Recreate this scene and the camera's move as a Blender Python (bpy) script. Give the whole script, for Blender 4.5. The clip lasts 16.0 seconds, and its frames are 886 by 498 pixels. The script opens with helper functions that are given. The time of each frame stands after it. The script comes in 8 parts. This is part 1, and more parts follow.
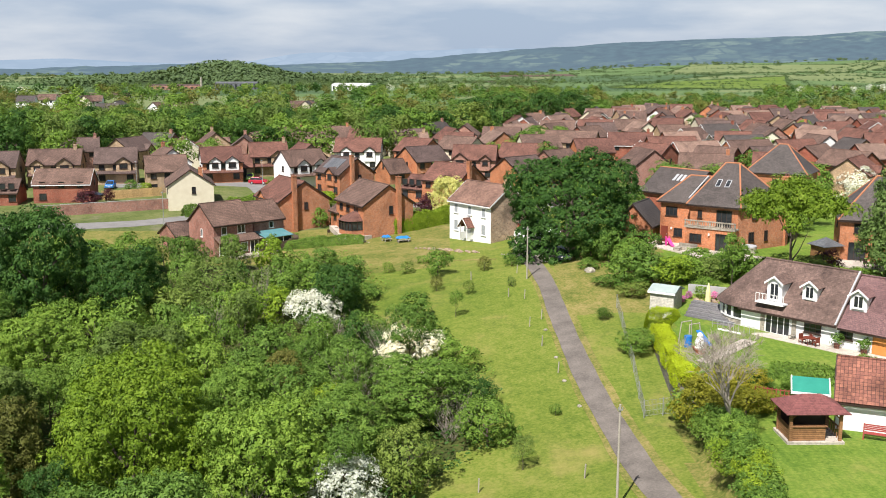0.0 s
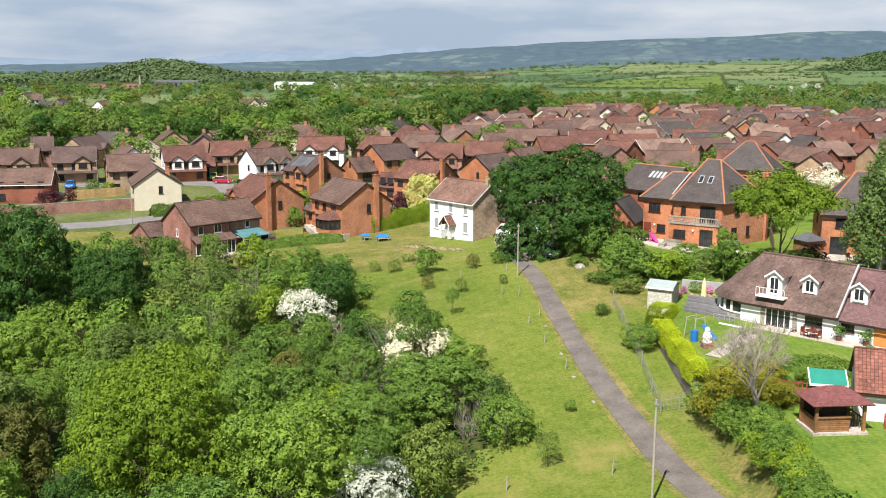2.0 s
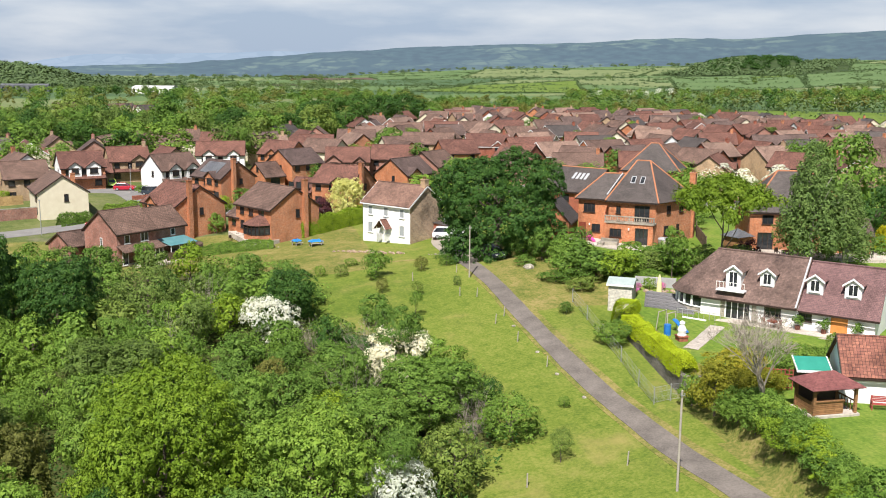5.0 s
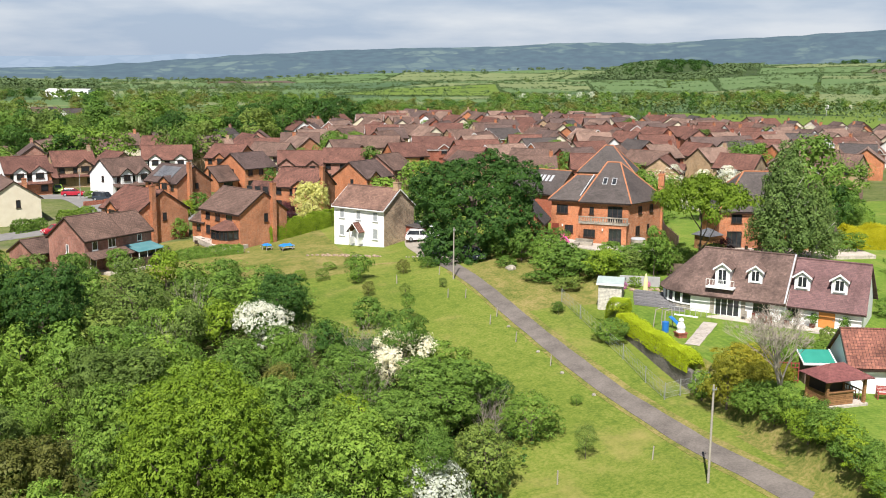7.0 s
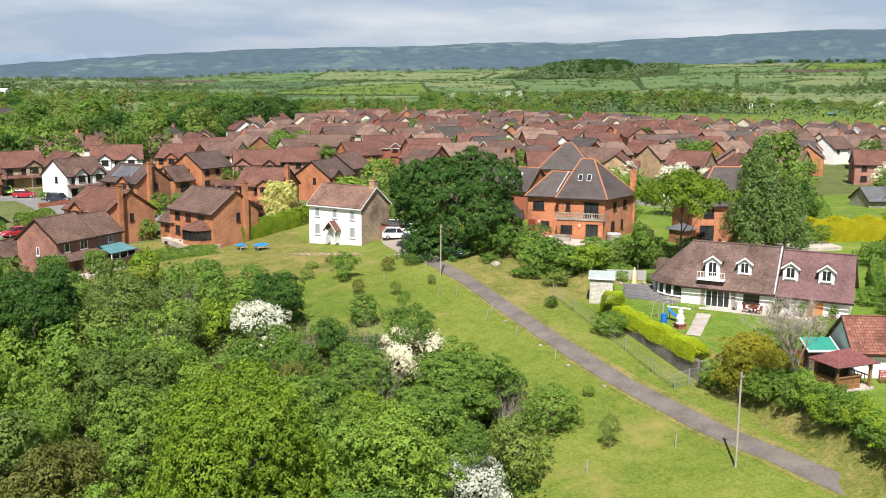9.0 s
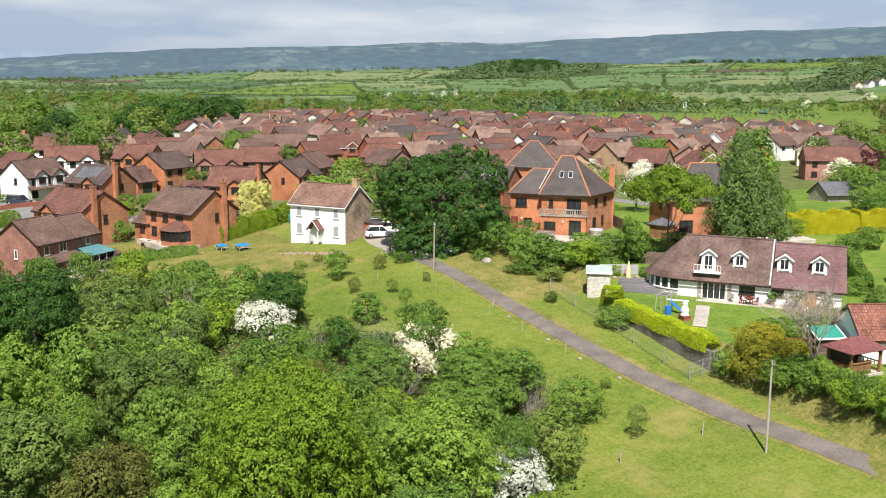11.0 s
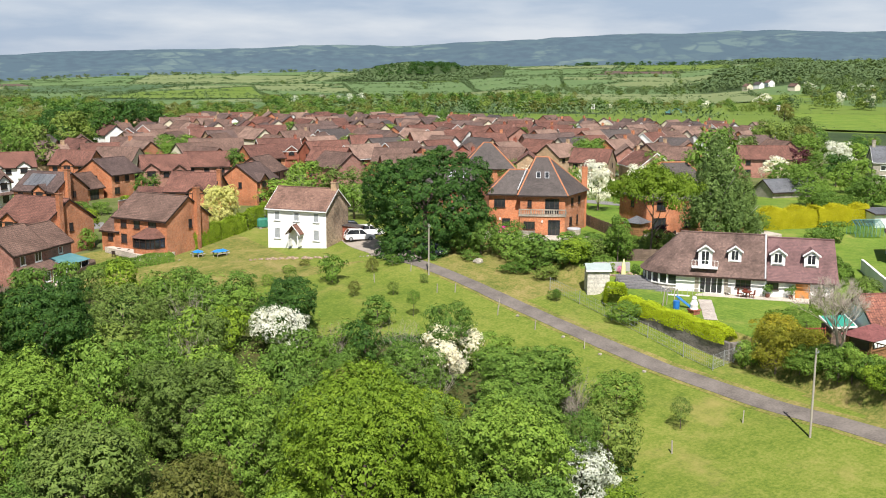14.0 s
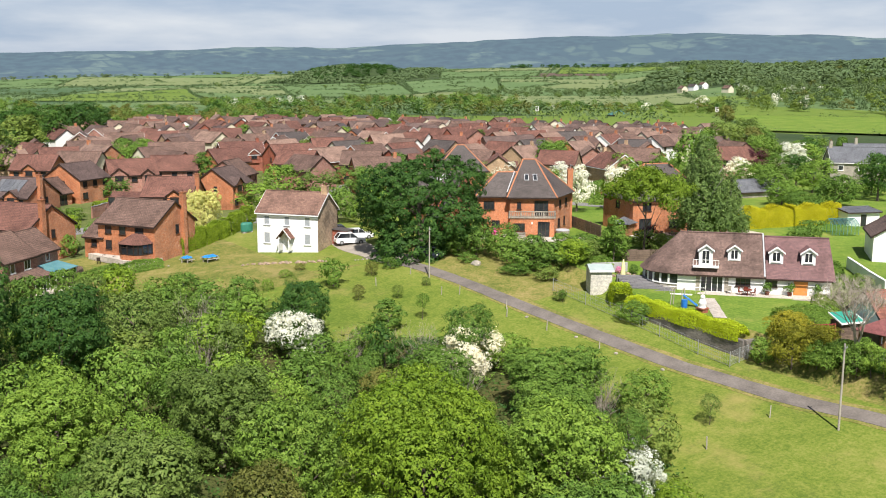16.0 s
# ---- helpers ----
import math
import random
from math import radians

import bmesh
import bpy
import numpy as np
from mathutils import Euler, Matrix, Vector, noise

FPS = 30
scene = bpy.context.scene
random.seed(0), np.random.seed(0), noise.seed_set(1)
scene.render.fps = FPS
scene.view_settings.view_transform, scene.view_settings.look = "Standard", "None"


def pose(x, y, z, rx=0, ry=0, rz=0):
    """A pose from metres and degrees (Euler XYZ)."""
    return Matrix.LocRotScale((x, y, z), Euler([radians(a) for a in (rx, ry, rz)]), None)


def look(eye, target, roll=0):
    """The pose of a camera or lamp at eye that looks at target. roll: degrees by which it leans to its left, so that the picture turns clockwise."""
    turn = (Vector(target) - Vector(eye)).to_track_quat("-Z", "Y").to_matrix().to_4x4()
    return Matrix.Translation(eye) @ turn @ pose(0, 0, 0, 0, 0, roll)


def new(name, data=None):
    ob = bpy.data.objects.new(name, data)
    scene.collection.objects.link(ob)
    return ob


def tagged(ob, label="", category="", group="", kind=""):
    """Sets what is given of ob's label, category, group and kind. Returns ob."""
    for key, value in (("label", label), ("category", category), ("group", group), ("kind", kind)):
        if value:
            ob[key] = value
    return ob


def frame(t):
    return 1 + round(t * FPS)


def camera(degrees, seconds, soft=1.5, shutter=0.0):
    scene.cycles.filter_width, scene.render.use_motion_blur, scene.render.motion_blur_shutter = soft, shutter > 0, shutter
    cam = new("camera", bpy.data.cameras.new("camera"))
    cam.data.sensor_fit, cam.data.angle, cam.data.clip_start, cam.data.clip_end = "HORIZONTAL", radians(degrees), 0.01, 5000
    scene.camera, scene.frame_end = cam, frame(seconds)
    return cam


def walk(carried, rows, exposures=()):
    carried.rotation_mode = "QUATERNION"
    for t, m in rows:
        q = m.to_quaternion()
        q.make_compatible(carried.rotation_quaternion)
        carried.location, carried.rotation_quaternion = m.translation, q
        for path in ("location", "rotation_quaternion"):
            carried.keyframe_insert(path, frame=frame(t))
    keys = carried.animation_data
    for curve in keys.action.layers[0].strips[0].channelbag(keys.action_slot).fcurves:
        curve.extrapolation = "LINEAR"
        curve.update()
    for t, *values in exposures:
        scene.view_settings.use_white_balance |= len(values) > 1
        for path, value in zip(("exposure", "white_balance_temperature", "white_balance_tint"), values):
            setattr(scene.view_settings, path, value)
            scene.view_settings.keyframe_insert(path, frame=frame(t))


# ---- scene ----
cam = camera(48.6, 16.0, soft=1.0)
METRES, EYE, TILT, LEAN, TURN = 60.0, 24.0, -10.6, 0.0, 0.0
ROWS = [
    (0.0, 0.0, 0.0, 0.0, 0.0, 0.0, 0.0),
    (0.5, -0.0213, 0.0045, 0.0003, -0.67, -0.02, 0.05),
    (1.0, -0.047, 0.0092, -0.0005, -1.51, -0.04, 0.19),
    (1.5, -0.0739, 0.0128, -0.0017, -2.47, -0.06, 0.34),
    (2.0, -0.0993, 0.0156, -0.0024, -3.5, -0.06, 0.51),
    (2.5, -0.1282, 0.0176, -0.0029, -4.86, -0.06, 0.73),
    (3.0, -0.159, 0.0197, -0.0029, -6.38, -0.02, 0.97),
    (3.5, -0.19, 0.0221, -0.0031, -7.75, 0.02, 1.2),
    (4.0, -0.2206, 0.0255, -0.0025, -9.11, 0.02, 1.4),
    (6.5, -0.3789, 0.0529, 0.0006, -15.34, 0.04, 2.34),
    (7.0, -0.4113, 0.0599, 0.0015, -16.48, 0.03, 2.53),
    (7.5, -0.4427, 0.0671, 0.0013, -17.6, -0.0, 2.7),
    (8.0, -0.4733, 0.0748, 0.0015, -18.72, -0.06, 2.87),
    (8.5, -0.5036, 0.0829, 0.002, -19.84, -0.14, 3.07),
    (9.0, -0.5342, 0.0914, 0.0031, -20.92, -0.23, 3.28),
    (11.5, -0.6849, 0.146, 0.0071, -26.03, -0.55, 4.2),
    (12.0, -0.7147, 0.1586, 0.009, -27.04, -0.61, 4.4),
    (12.5, -0.7441, 0.1719, 0.0109, -28.03, -0.65, 4.61),
    (13.0, -0.7736, 0.1852, 0.0138, -29.03, -0.71, 4.81),
    (13.5, -0.8029, 0.1996, 0.0165, -30.02, -0.77, 4.99),
    (14.0, -0.8325, 0.2152, 0.0194, -30.99, -0.82, 5.14),
    (14.5, -0.8618, 0.232, 0.0223, -31.97, -0.87, 5.27),
    (15.0, -0.8912, 0.248, 0.0256, -32.94, -0.93, 5.44),
    (15.5, -0.9201, 0.2642, 0.0296, -33.88, -1.01, 5.6),
    (16.0, -0.9471, 0.281, 0.0333, -34.8, -1.06, 5.76),
]
walk(cam, [(t, pose(0, 0, EYE, TILT, LEAN, TURN) @ pose(METRES * x, METRES * y, METRES * z, 90 + pitch, roll, yaw)) for t, x, y, z, yaw, pitch, roll in ROWS], exposures=[(0.0, 0.64), (16.0, 0.64)])

# ---- world, sun ----
SUN_EL, SUN_AZ = radians(54), radians(207)
world = bpy.data.worlds.new("sky")
scene.world = world
world.use_nodes = True
wn = world.node_tree
for n in list(wn.nodes):
    wn.nodes.remove(n)


def wire(tree, kind, **values):
    """A node with its inputs (by name) and attributes set."""
    n = tree.nodes.new(kind)
    for key, value in values.items():
        if key in n.inputs:
            if isinstance(value, bpy.types.NodeSocket):
                tree.links.new(value, n.inputs[key])
            else:
                n.inputs[key].default_value = value
        else:
            setattr(n, key, value)
    return n


sky = wire(wn, "ShaderNodeTexSky", sky_type="NISHITA", sun_disc=False, sun_elevation=SUN_EL, sun_rotation=SUN_AZ, air_density=1.2, dust_density=1.5)
co = wire(wn, "ShaderNodeTexCoord")
stretch = wire(wn, "ShaderNodeMapping", Vector=co.outputs["Generated"])
stretch.inputs["Scale"].default_value = (2.6, 2.6, 13.0)
puffs = wire(wn, "ShaderNodeTexNoise", Vector=stretch.outputs[0], Scale=1.6, Detail=7.0, Roughness=0.52)
ramp = wire(wn, "ShaderNodeValToRGB", Fac=puffs.outputs["Fac"])
ramp.color_ramp.elements[0].position, ramp.color_ramp.elements[0].color = 0.42, (6.9, 8.6, 11.3, 1)
ramp.color_ramp.elements[1].position, ramp.color_ramp.elements[1].color = 0.66, (12.0, 12.8, 14.1, 1)
height = wire(wn, "ShaderNodeSeparateXYZ", Vector=co.outputs["Generated"])
cover = wire(wn, "ShaderNodeMapRange", Value=height.outputs["Z"])
for key, value in (("From Min", 0.10), ("From Max", 0.45), ("To Min", 0.82), ("To Max", 0.06)):
    cover.inputs[key].default_value = value
mixsky = wire(wn, "ShaderNodeMixRGB", Fac=cover.outputs[0], Color1=sky.outputs[0], Color2=ramp.outputs[0])
bg = wire(wn, "ShaderNodeBackground", Color=mixsky.outputs[0], Strength=0.043)
wire(wn, "ShaderNodeOutputWorld", Surface=bg.outputs[0])

sun_data = bpy.data.lights.new("sun", "SUN")
sun_data.energy, sun_data.angle, sun_data.color = 5.0, radians(0.6), (1.0, 0.945, 0.895)
sun = new("sun", sun_data)
sun.matrix_world = look((0, 0, 0), (-math.sin(SUN_AZ) * math.cos(SUN_EL), -math.cos(SUN_AZ) * math.cos(SUN_EL), -math.sin(SUN_EL)))


# ---- materials ----
def material(name):
    m = bpy.data.materials.new(name)
    m.use_nodes = True
    t = m.node_tree
    for n in list(t.nodes):
        t.nodes.remove(n)
    return m, t, t.nodes.new("ShaderNodeOutputMaterial")


def noisy(t, scale, detail=4.0, coord="Object", rough=0.6):
    c = wire(t, "ShaderNodeTexCoord")
    return wire(t, "ShaderNodeTexNoise", Vector=c.outputs[coord], Scale=scale, Detail=detail, Roughness=rough)


def three(t, fac, a, b, c, lo=0.35, mid=0.5, hi=0.65):
    r = wire(t, "ShaderNodeValToRGB", Fac=fac)
    e = r.color_ramp.elements
    e[0].position, e[0].color = lo, (*a, 1)
    e[1].position, e[1].color = hi, (*c, 1)
    k = e.new(mid)
    k.color = (*b, 1)
    return r.outputs[0]


def mixed(t, fac, a, b, how="MIX"):
    n = wire(t, "ShaderNodeMixRGB", Fac=fac, blend_type=how)
    for key, v in (("Color1", a), ("Color2", b)):
        if isinstance(v, bpy.types.NodeSocket):
            t.links.new(v, n.inputs[key])
        else:
            n.inputs[key].default_value = (*v, 1)
    return n.outputs[0]


def finish(m, t, out, colour, rough=0.8, metal=0.0, bump=None, strength=0.3, distance=0.02, spec=0.3):
    p = wire(t, "ShaderNodeBsdfPrincipled", Roughness=rough, Metallic=metal)
    p.inputs["Specular IOR Level"].default_value = spec
    if isinstance(colour, bpy.types.NodeSocket):
        t.links.new(colour, p.inputs["Base Color"])
    else:
        p.inputs["Base Color"].default_value = (*colour, 1)
    if bump is not None:
        b = wire(t, "ShaderNodeBump", Strength=strength, Distance=distance, Height=bump)
        t.links.new(b.outputs[0], p.inputs["Normal"])
    t.links.new(p.outputs[0], out.inputs[0])
    return m


def plain(name, a, b, scale=3.0, rough=0.7, metal=0.0, spec=0.3, fine=25.0):
    """Two shades of one colour mixed by coarse and fine noise."""
    m, t, out = material(name)
    n1, n2 = noisy(t, scale), noisy(t, fine, 2.0)
    f = mixed(t, 0.4, n1.outputs["Fac"], n2.outputs["Fac"])
    return finish(m, t, out, three(t, f, a, [(p + q) / 2 for p, q in zip(a, b)], b), rough, metal, n2.outputs["Fac"], 0.15, 0.01, spec)


def coursed(name, a, b, joint, width, height, gap, stain=0.35, rough=0.85, offset=0.5, vary=0.12, strength=0.5):
    """Courses of bricks or tiles in metres on the UV map, with stains and a shift of tone from house to house."""
    m, t, out = material(name)
    uv = wire(t, "ShaderNodeUVMap")
    bt = wire(t, "ShaderNodeTexBrick", Vector=uv.outputs[0], Scale=1.0, Color1=(*a, 1), Color2=(*b, 1), Mortar=(*joint, 1))
    bt.inputs["Mortar Size"].default_value = gap
    bt.inputs["Brick Width"].default_value = width
    bt.inputs["Row Height"].default_value = height
    bt.offset = offset
    big, small = noisy(t, 0.35, 5.0), noisy(t, 4.0, 4.0)
    dirt = three(t, big.outputs["Fac"], (1 - stain,) * 3, (1, 1, 1), (1 + stain * 0.5,) * 3)
    grain = three(t, small.outputs["Fac"], (0.78, 0.78, 0.78), (1, 1, 1), (1.18, 1.16, 1.14))
    info = wire(t, "ShaderNodeObjectInfo")
    tone = three(t, info.outputs["Random"], (1 - vary, 1 - vary, 1 - vary * 0.8), (1, 1, 1), (1 + vary, 1 + vary * 0.9, 1 + vary * 0.8), 0.0, 0.5, 1.0)
    c = mixed(t, 1.0, mixed(t, 1.0, mixed(t, 1.0, bt.outputs["Color"], dirt, "MULTIPLY"), grain, "MULTIPLY"), tone, "MULTIPLY")
    return finish(m, t, out, c, rough, 0.0, bt.outputs["Fac"], strength, -0.02)


def foliage(name, dark, mid, light, through_light=0.15, rough=0.55):
    """Leaves: tone by leaf and by plant, some light let through."""
    m, t, out = material(name)
    g = wire(t, "ShaderNodeNewGeometry")
    patch = noisy(t, 0.9, 4.0)
    f = mixed(t, 0.72, g.outputs["Random Per Island"], patch.outputs["Fac"])
    c = three(t, f, dark, mid, light, 0.2, 0.5, 0.8)
    info = wire(t, "ShaderNodeObjectInfo")
    tone = three(t, info.outputs["Random"], (0.78, 0.82, 0.8), (1, 1, 1), (1.22, 1.14, 1.0), 0.0, 0.5, 1.0)
    c = mixed(t, 1.0, c, tone, "MULTIPLY")
    p = wire(t, "ShaderNodeBsdfPrincipled", Roughness=rough)
    p.inputs["Specular IOR Level"].default_value = 0.12
    t.links.new(c, p.inputs["Base Color"])
    tr = wire(t, "ShaderNodeBsdfTranslucent", Color=mixed(t, 1.0, c, (1.25, 1.2, 0.6), "MULTIPLY"))
    mx = wire(t, "ShaderNodeMixShader", Fac=through_light)
    t.links.new(p.outputs[0], mx.inputs[1])
    t.links.new(tr.outputs[0], mx.inputs[2])
    t.links.new(mx.outputs[0], out.inputs[0])
    return m


def turf(name, a, b, c, straw, patches=0.05, stripes=0.0):
    """Mown or rough grass: broad patches, tufts, dry spots, faint mowing lines."""
    m, t, out = material(name)
    broad, tuft, fine, dry = noisy(t, patches, 5.0), noisy(t, 0.9, 5.0), noisy(t, 4.0, 5.0), noisy(t, 0.16, 7.0)
    f = mixed(t, 0.45, broad.outputs["Fac"], tuft.outputs["Fac"])
    f = mixed(t, 0.42, f, fine.outputs["Fac"])
    col = three(t, f, a, b, c, 0.41, 0.5, 0.6)
    d = three(t, dry.outputs["Fac"], (0, 0, 0), (0.08, 0.08, 0.08), (0.7, 0.7, 0.7), 0.48, 0.58, 0.74)
    col = mixed(t, d, col, straw)
    if stripes:
        cc = wire(t, "ShaderNodeTexCoord")
        w = wire(t, "ShaderNodeTexWave", Vector=cc.outputs["Object"], Scale=0.42, Distortion=1.5, Detail=2.0)
        col = mixed(t, stripes, col, mixed(t, 1.0, col, three(t, w.outputs["Fac"], (0.8, 0.84, 0.8), (1, 1, 1), (1.12, 1.1, 1.05)), "MULTIPLY"))
    return finish(m, t, out, col, 0.9, 0.0, fine.outputs["Fac"], 0.5, 0.06, 0.1)


GRASS = turf("meadow_grass", (0.085, 0.131, 0.020), (0.138, 0.180, 0.029), (0.199, 0.218, 0.051), (0.300, 0.240, 0.090), 0.05, 0.12)
LAWN = turf("lawn_grass", (0.081, 0.146, 0.021), (0.125, 0.198, 0.029), (0.185, 0.241, 0.045), (0.268, 0.249, 0.076), 0.08, 0.3)
ROUGH = turf("rough_grass", (0.080, 0.111, 0.021), (0.160, 0.164, 0.041), (0.264, 0.215, 0.082), (0.335, 0.244, 0.117), 0.2)
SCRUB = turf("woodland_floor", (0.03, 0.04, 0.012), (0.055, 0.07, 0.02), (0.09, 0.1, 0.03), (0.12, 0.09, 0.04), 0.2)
ESTATE = turf("estate_gardens", (0.057, 0.086, 0.023), (0.107, 0.133, 0.039), (0.164, 0.172, 0.070), (0.197, 0.172, 0.125), 0.15)
PASTURE = turf("pasture", (0.078, 0.135, 0.050), (0.102, 0.164, 0.062), (0.130, 0.192, 0.076), (0.172, 0.180, 0.101), 0.01)
CROP = turf("young_crop", (0.047, 0.094, 0.041), (0.068, 0.119, 0.054), (0.087, 0.140, 0.068), (0.125, 0.143, 0.081), 0.008)
HAY = turf("pale_meadow", (0.125, 0.168, 0.066), (0.158, 0.196, 0.084), (0.192, 0.220, 0.104), (0.205, 0.205, 0.123), 0.01)
PLOUGH = turf("ploughed_red_soil", (0.084, 0.054, 0.043), (0.110, 0.074, 0.062), (0.129, 0.093, 0.080), (0.113, 0.099, 0.074), 0.02)
MEADOW = turf("bright_meadow", (0.090, 0.145, 0.025), (0.117, 0.175, 0.032), (0.143, 0.199, 0.040), (0.166, 0.184, 0.050), 0.01)
WOODS_FLOOR = turf("far_woodland", (0.025, 0.048, 0.018), (0.043, 0.068, 0.027), (0.068, 0.096, 0.036), (0.085, 0.096, 0.045), 0.02)

BRICK_ORANGE = coursed("orange_brick", (0.474, 0.182, 0.081), (0.379, 0.132, 0.059), (0.442, 0.274, 0.183), 0.225, 0.075, 0.008)
BRICK_RED = coursed("red_brick", (0.332, 0.101, 0.060), (0.250, 0.071, 0.044), (0.315, 0.168, 0.120), 0.225, 0.075, 0.008)
BRICK_PINK = coursed("pink_brick", (0.353, 0.168, 0.126), (0.277, 0.122, 0.092), (0.353, 0.252, 0.210), 0.225, 0.075, 0.008)
BRICK_BUFF = coursed("buff_brick", (0.437, 0.302, 0.185), (0.361, 0.244, 0.143), (0.420, 0.336, 0.252), 0.225, 0.075, 0.008)
RUBBLE = coursed("rubble_stone", (0.362, 0.252, 0.172), (0.202, 0.146, 0.106), (0.403, 0.332, 0.252), 0.34, 0.17, 0.02, 0.5)
GREY_STONE = coursed("grey_stone", (0.202, 0.181, 0.160), (0.109, 0.101, 0.092), (0.168, 0.151, 0.134), 0.42, 0.16, 0.025, 0.5)
PALE_STONE = coursed("pale_stone", (0.353, 0.319, 0.260), (0.252, 0.227, 0.185), (0.378, 0.353, 0.302), 0.4, 0.2, 0.02, 0.4)
BLOCK = coursed("concrete_block", (0.336, 0.323, 0.311), (0.286, 0.277, 0.269), (0.252, 0.244, 0.235), 0.44, 0.22, 0.012, 0.4)
TILE_BROWN = coursed("brown_roof_tiles", (0.178, 0.112, 0.088), (0.124, 0.078, 0.062), (0.050, 0.034, 0.028), 0.3, 0.32, 0.022, 0.35, 0.85)
# lighter brown, haze over the far estate roofs put into the tile colour
TILE_PALE = coursed("hazed_pale_brown_tiles", (0.258, 0.172, 0.135), (0.196, 0.128, 0.100), (0.100, 0.066, 0.054), 0.3, 0.32, 0.02, 0.35, 0.85)
TILE_DARK = coursed("dark_roof_tiles", (0.135, 0.092, 0.080), (0.098, 0.068, 0.060), (0.042, 0.031, 0.029), 0.3, 0.32, 0.02, 0.35, 0.85)
TILE_RED = coursed("red_roof_tiles", (0.185, 0.088, 0.066), (0.136, 0.065, 0.050), (0.050, 0.025, 0.020), 0.3, 0.32, 0.022, 0.35, 0.85)
TILE_MAUVE = coursed("mauve_roof_tiles", (0.205, 0.116, 0.110), (0.159, 0.089, 0.088), (0.082, 0.050, 0.053), 0.22, 0.2, 0.012, 0.25, 0.8)
FARM_TILE = coursed("pinkish_brown_roof_tiles", (0.204, 0.122, 0.092), (0.145, 0.086, 0.066), (0.105, 0.062, 0.050), 0.3, 0.3, 0.015, 0.4, 0.85)
TILE_MOSS = coursed("weathered_roof_tiles", (0.178, 0.118, 0.099), (0.121, 0.080, 0.067), (0.100, 0.068, 0.058), 0.22, 0.2, 0.012, 0.45, 0.85)
TILE_CLAY = coursed("clay_pantiles", (0.262, 0.111, 0.076), (0.158, 0.065, 0.050), (0.066, 0.032, 0.026), 0.26, 0.3, 0.016, 0.5, 0.85, 0.0)
SLATE = coursed("grey_slates", (0.092, 0.078, 0.073), (0.068, 0.058, 0.054), (0.036, 0.031, 0.030), 0.28, 0.22, 0.012, 0.25, 0.6)
SLATE_BLUE = coursed("blue_grey_slates", (0.134, 0.143, 0.155), (0.105, 0.109, 0.122), (0.050, 0.053, 0.059), 0.28, 0.22, 0.012, 0.25, 0.6)
FELT_RED = coursed("red_felt_shingles", (0.199, 0.076, 0.071), (0.163, 0.060, 0.059), (0.096, 0.041, 0.041), 0.33, 0.16, 0.008, 0.15, 0.9)
RENDER_WHITE = plain("white_render", (0.718, 0.718, 0.708), (0.852, 0.852, 0.831), 0.8, 0.85)
RENDER_CREAM = plain("cream_render", (0.594, 0.531, 0.396), (0.684, 0.630, 0.495), 0.8, 0.85)
PAINT_WHITE = plain("white_paint", (0.699, 0.699, 0.690), (0.794, 0.794, 0.784), 2.0, 0.45)
PAINT_DARK = plain("dark_stain", (0.028, 0.018, 0.014), (0.05, 0.032, 0.025), 2.0, 0.5)
RIDGE_ORANGE = plain("orange_ridge_tiles", (0.368, 0.144, 0.072), (0.464, 0.208, 0.112), 3.0, 0.85)
RIDGE_GREY = plain("grey_lead", (0.34, 0.35, 0.37), (0.46, 0.47, 0.49), 3.0, 0.6)
ASPHALT = plain("worn_asphalt", (0.114, 0.101, 0.090), (0.202, 0.178, 0.158), 0.5, 0.95, 0.0, 0.15, 6.0)
ROAD = plain("estate_asphalt", (0.168, 0.164, 0.160), (0.244, 0.235, 0.227), 0.4, 0.95, 0.0, 0.15, 6.0)
DRIVE = plain("pale_gravel_drive", (0.249, 0.215, 0.181), (0.347, 0.311, 0.260), 0.6, 0.95, 0.0, 0.15, 9.0)
PATIO = coursed("patio_slabs", (0.420, 0.378, 0.319), (0.353, 0.319, 0.277), (0.252, 0.227, 0.193), 0.6, 0.6, 0.02, 0.3)
PALE_SLAB = coursed("pale_slabs", (0.538, 0.479, 0.412), (0.470, 0.420, 0.361), (0.353, 0.319, 0.277), 0.6, 0.6, 0.015, 0.2)
DECK = coursed("grey_decking", (0.210, 0.206, 0.210), (0.160, 0.155, 0.160), (0.076, 0.076, 0.076), 2.4, 0.14, 0.012, 0.2)
TIMBER = coursed("stained_timber", (0.302, 0.160, 0.071), (0.227, 0.113, 0.050), (0.101, 0.050, 0.025), 2.4, 0.14, 0.012, 0.25)
CREAM_BOARDS = coursed("cream_painted_boards", (0.52, 0.50, 0.44), (0.46, 0.44, 0.385), (0.30, 0.28, 0.25), 2.4, 0.15, 0.014, 0.25)
FENCE_WOOD = coursed("weathered_fence_boards", (0.21, 0.15, 0.115), (0.15, 0.105, 0.08), (0.06, 0.045, 0.035), 1.8, 0.13, 0.012, 0.35)
FENCE_NEW = coursed("new_fence_boards", (0.52, 0.36, 0.17), (0.43, 0.29, 0.13), (0.2, 0.13, 0.06), 1.8, 0.13, 0.012, 0.2)
POLE_WOOD = plain("pole_timber", (0.28, 0.25, 0.21), (0.42, 0.385, 0.33), 1.5, 0.9)
BARK = plain("bark", (0.07, 0.052, 0.04), (0.15, 0.12, 0.095), 2.0, 0.95)
BARK_PALE = plain("pale_bark", (0.36, 0.33, 0.29), (0.55, 0.52, 0.47), 1.2, 0.9)
TWIG = plain("grey_twigs", (0.24, 0.20, 0.165), (0.36, 0.32, 0.27), 1.5, 0.9)
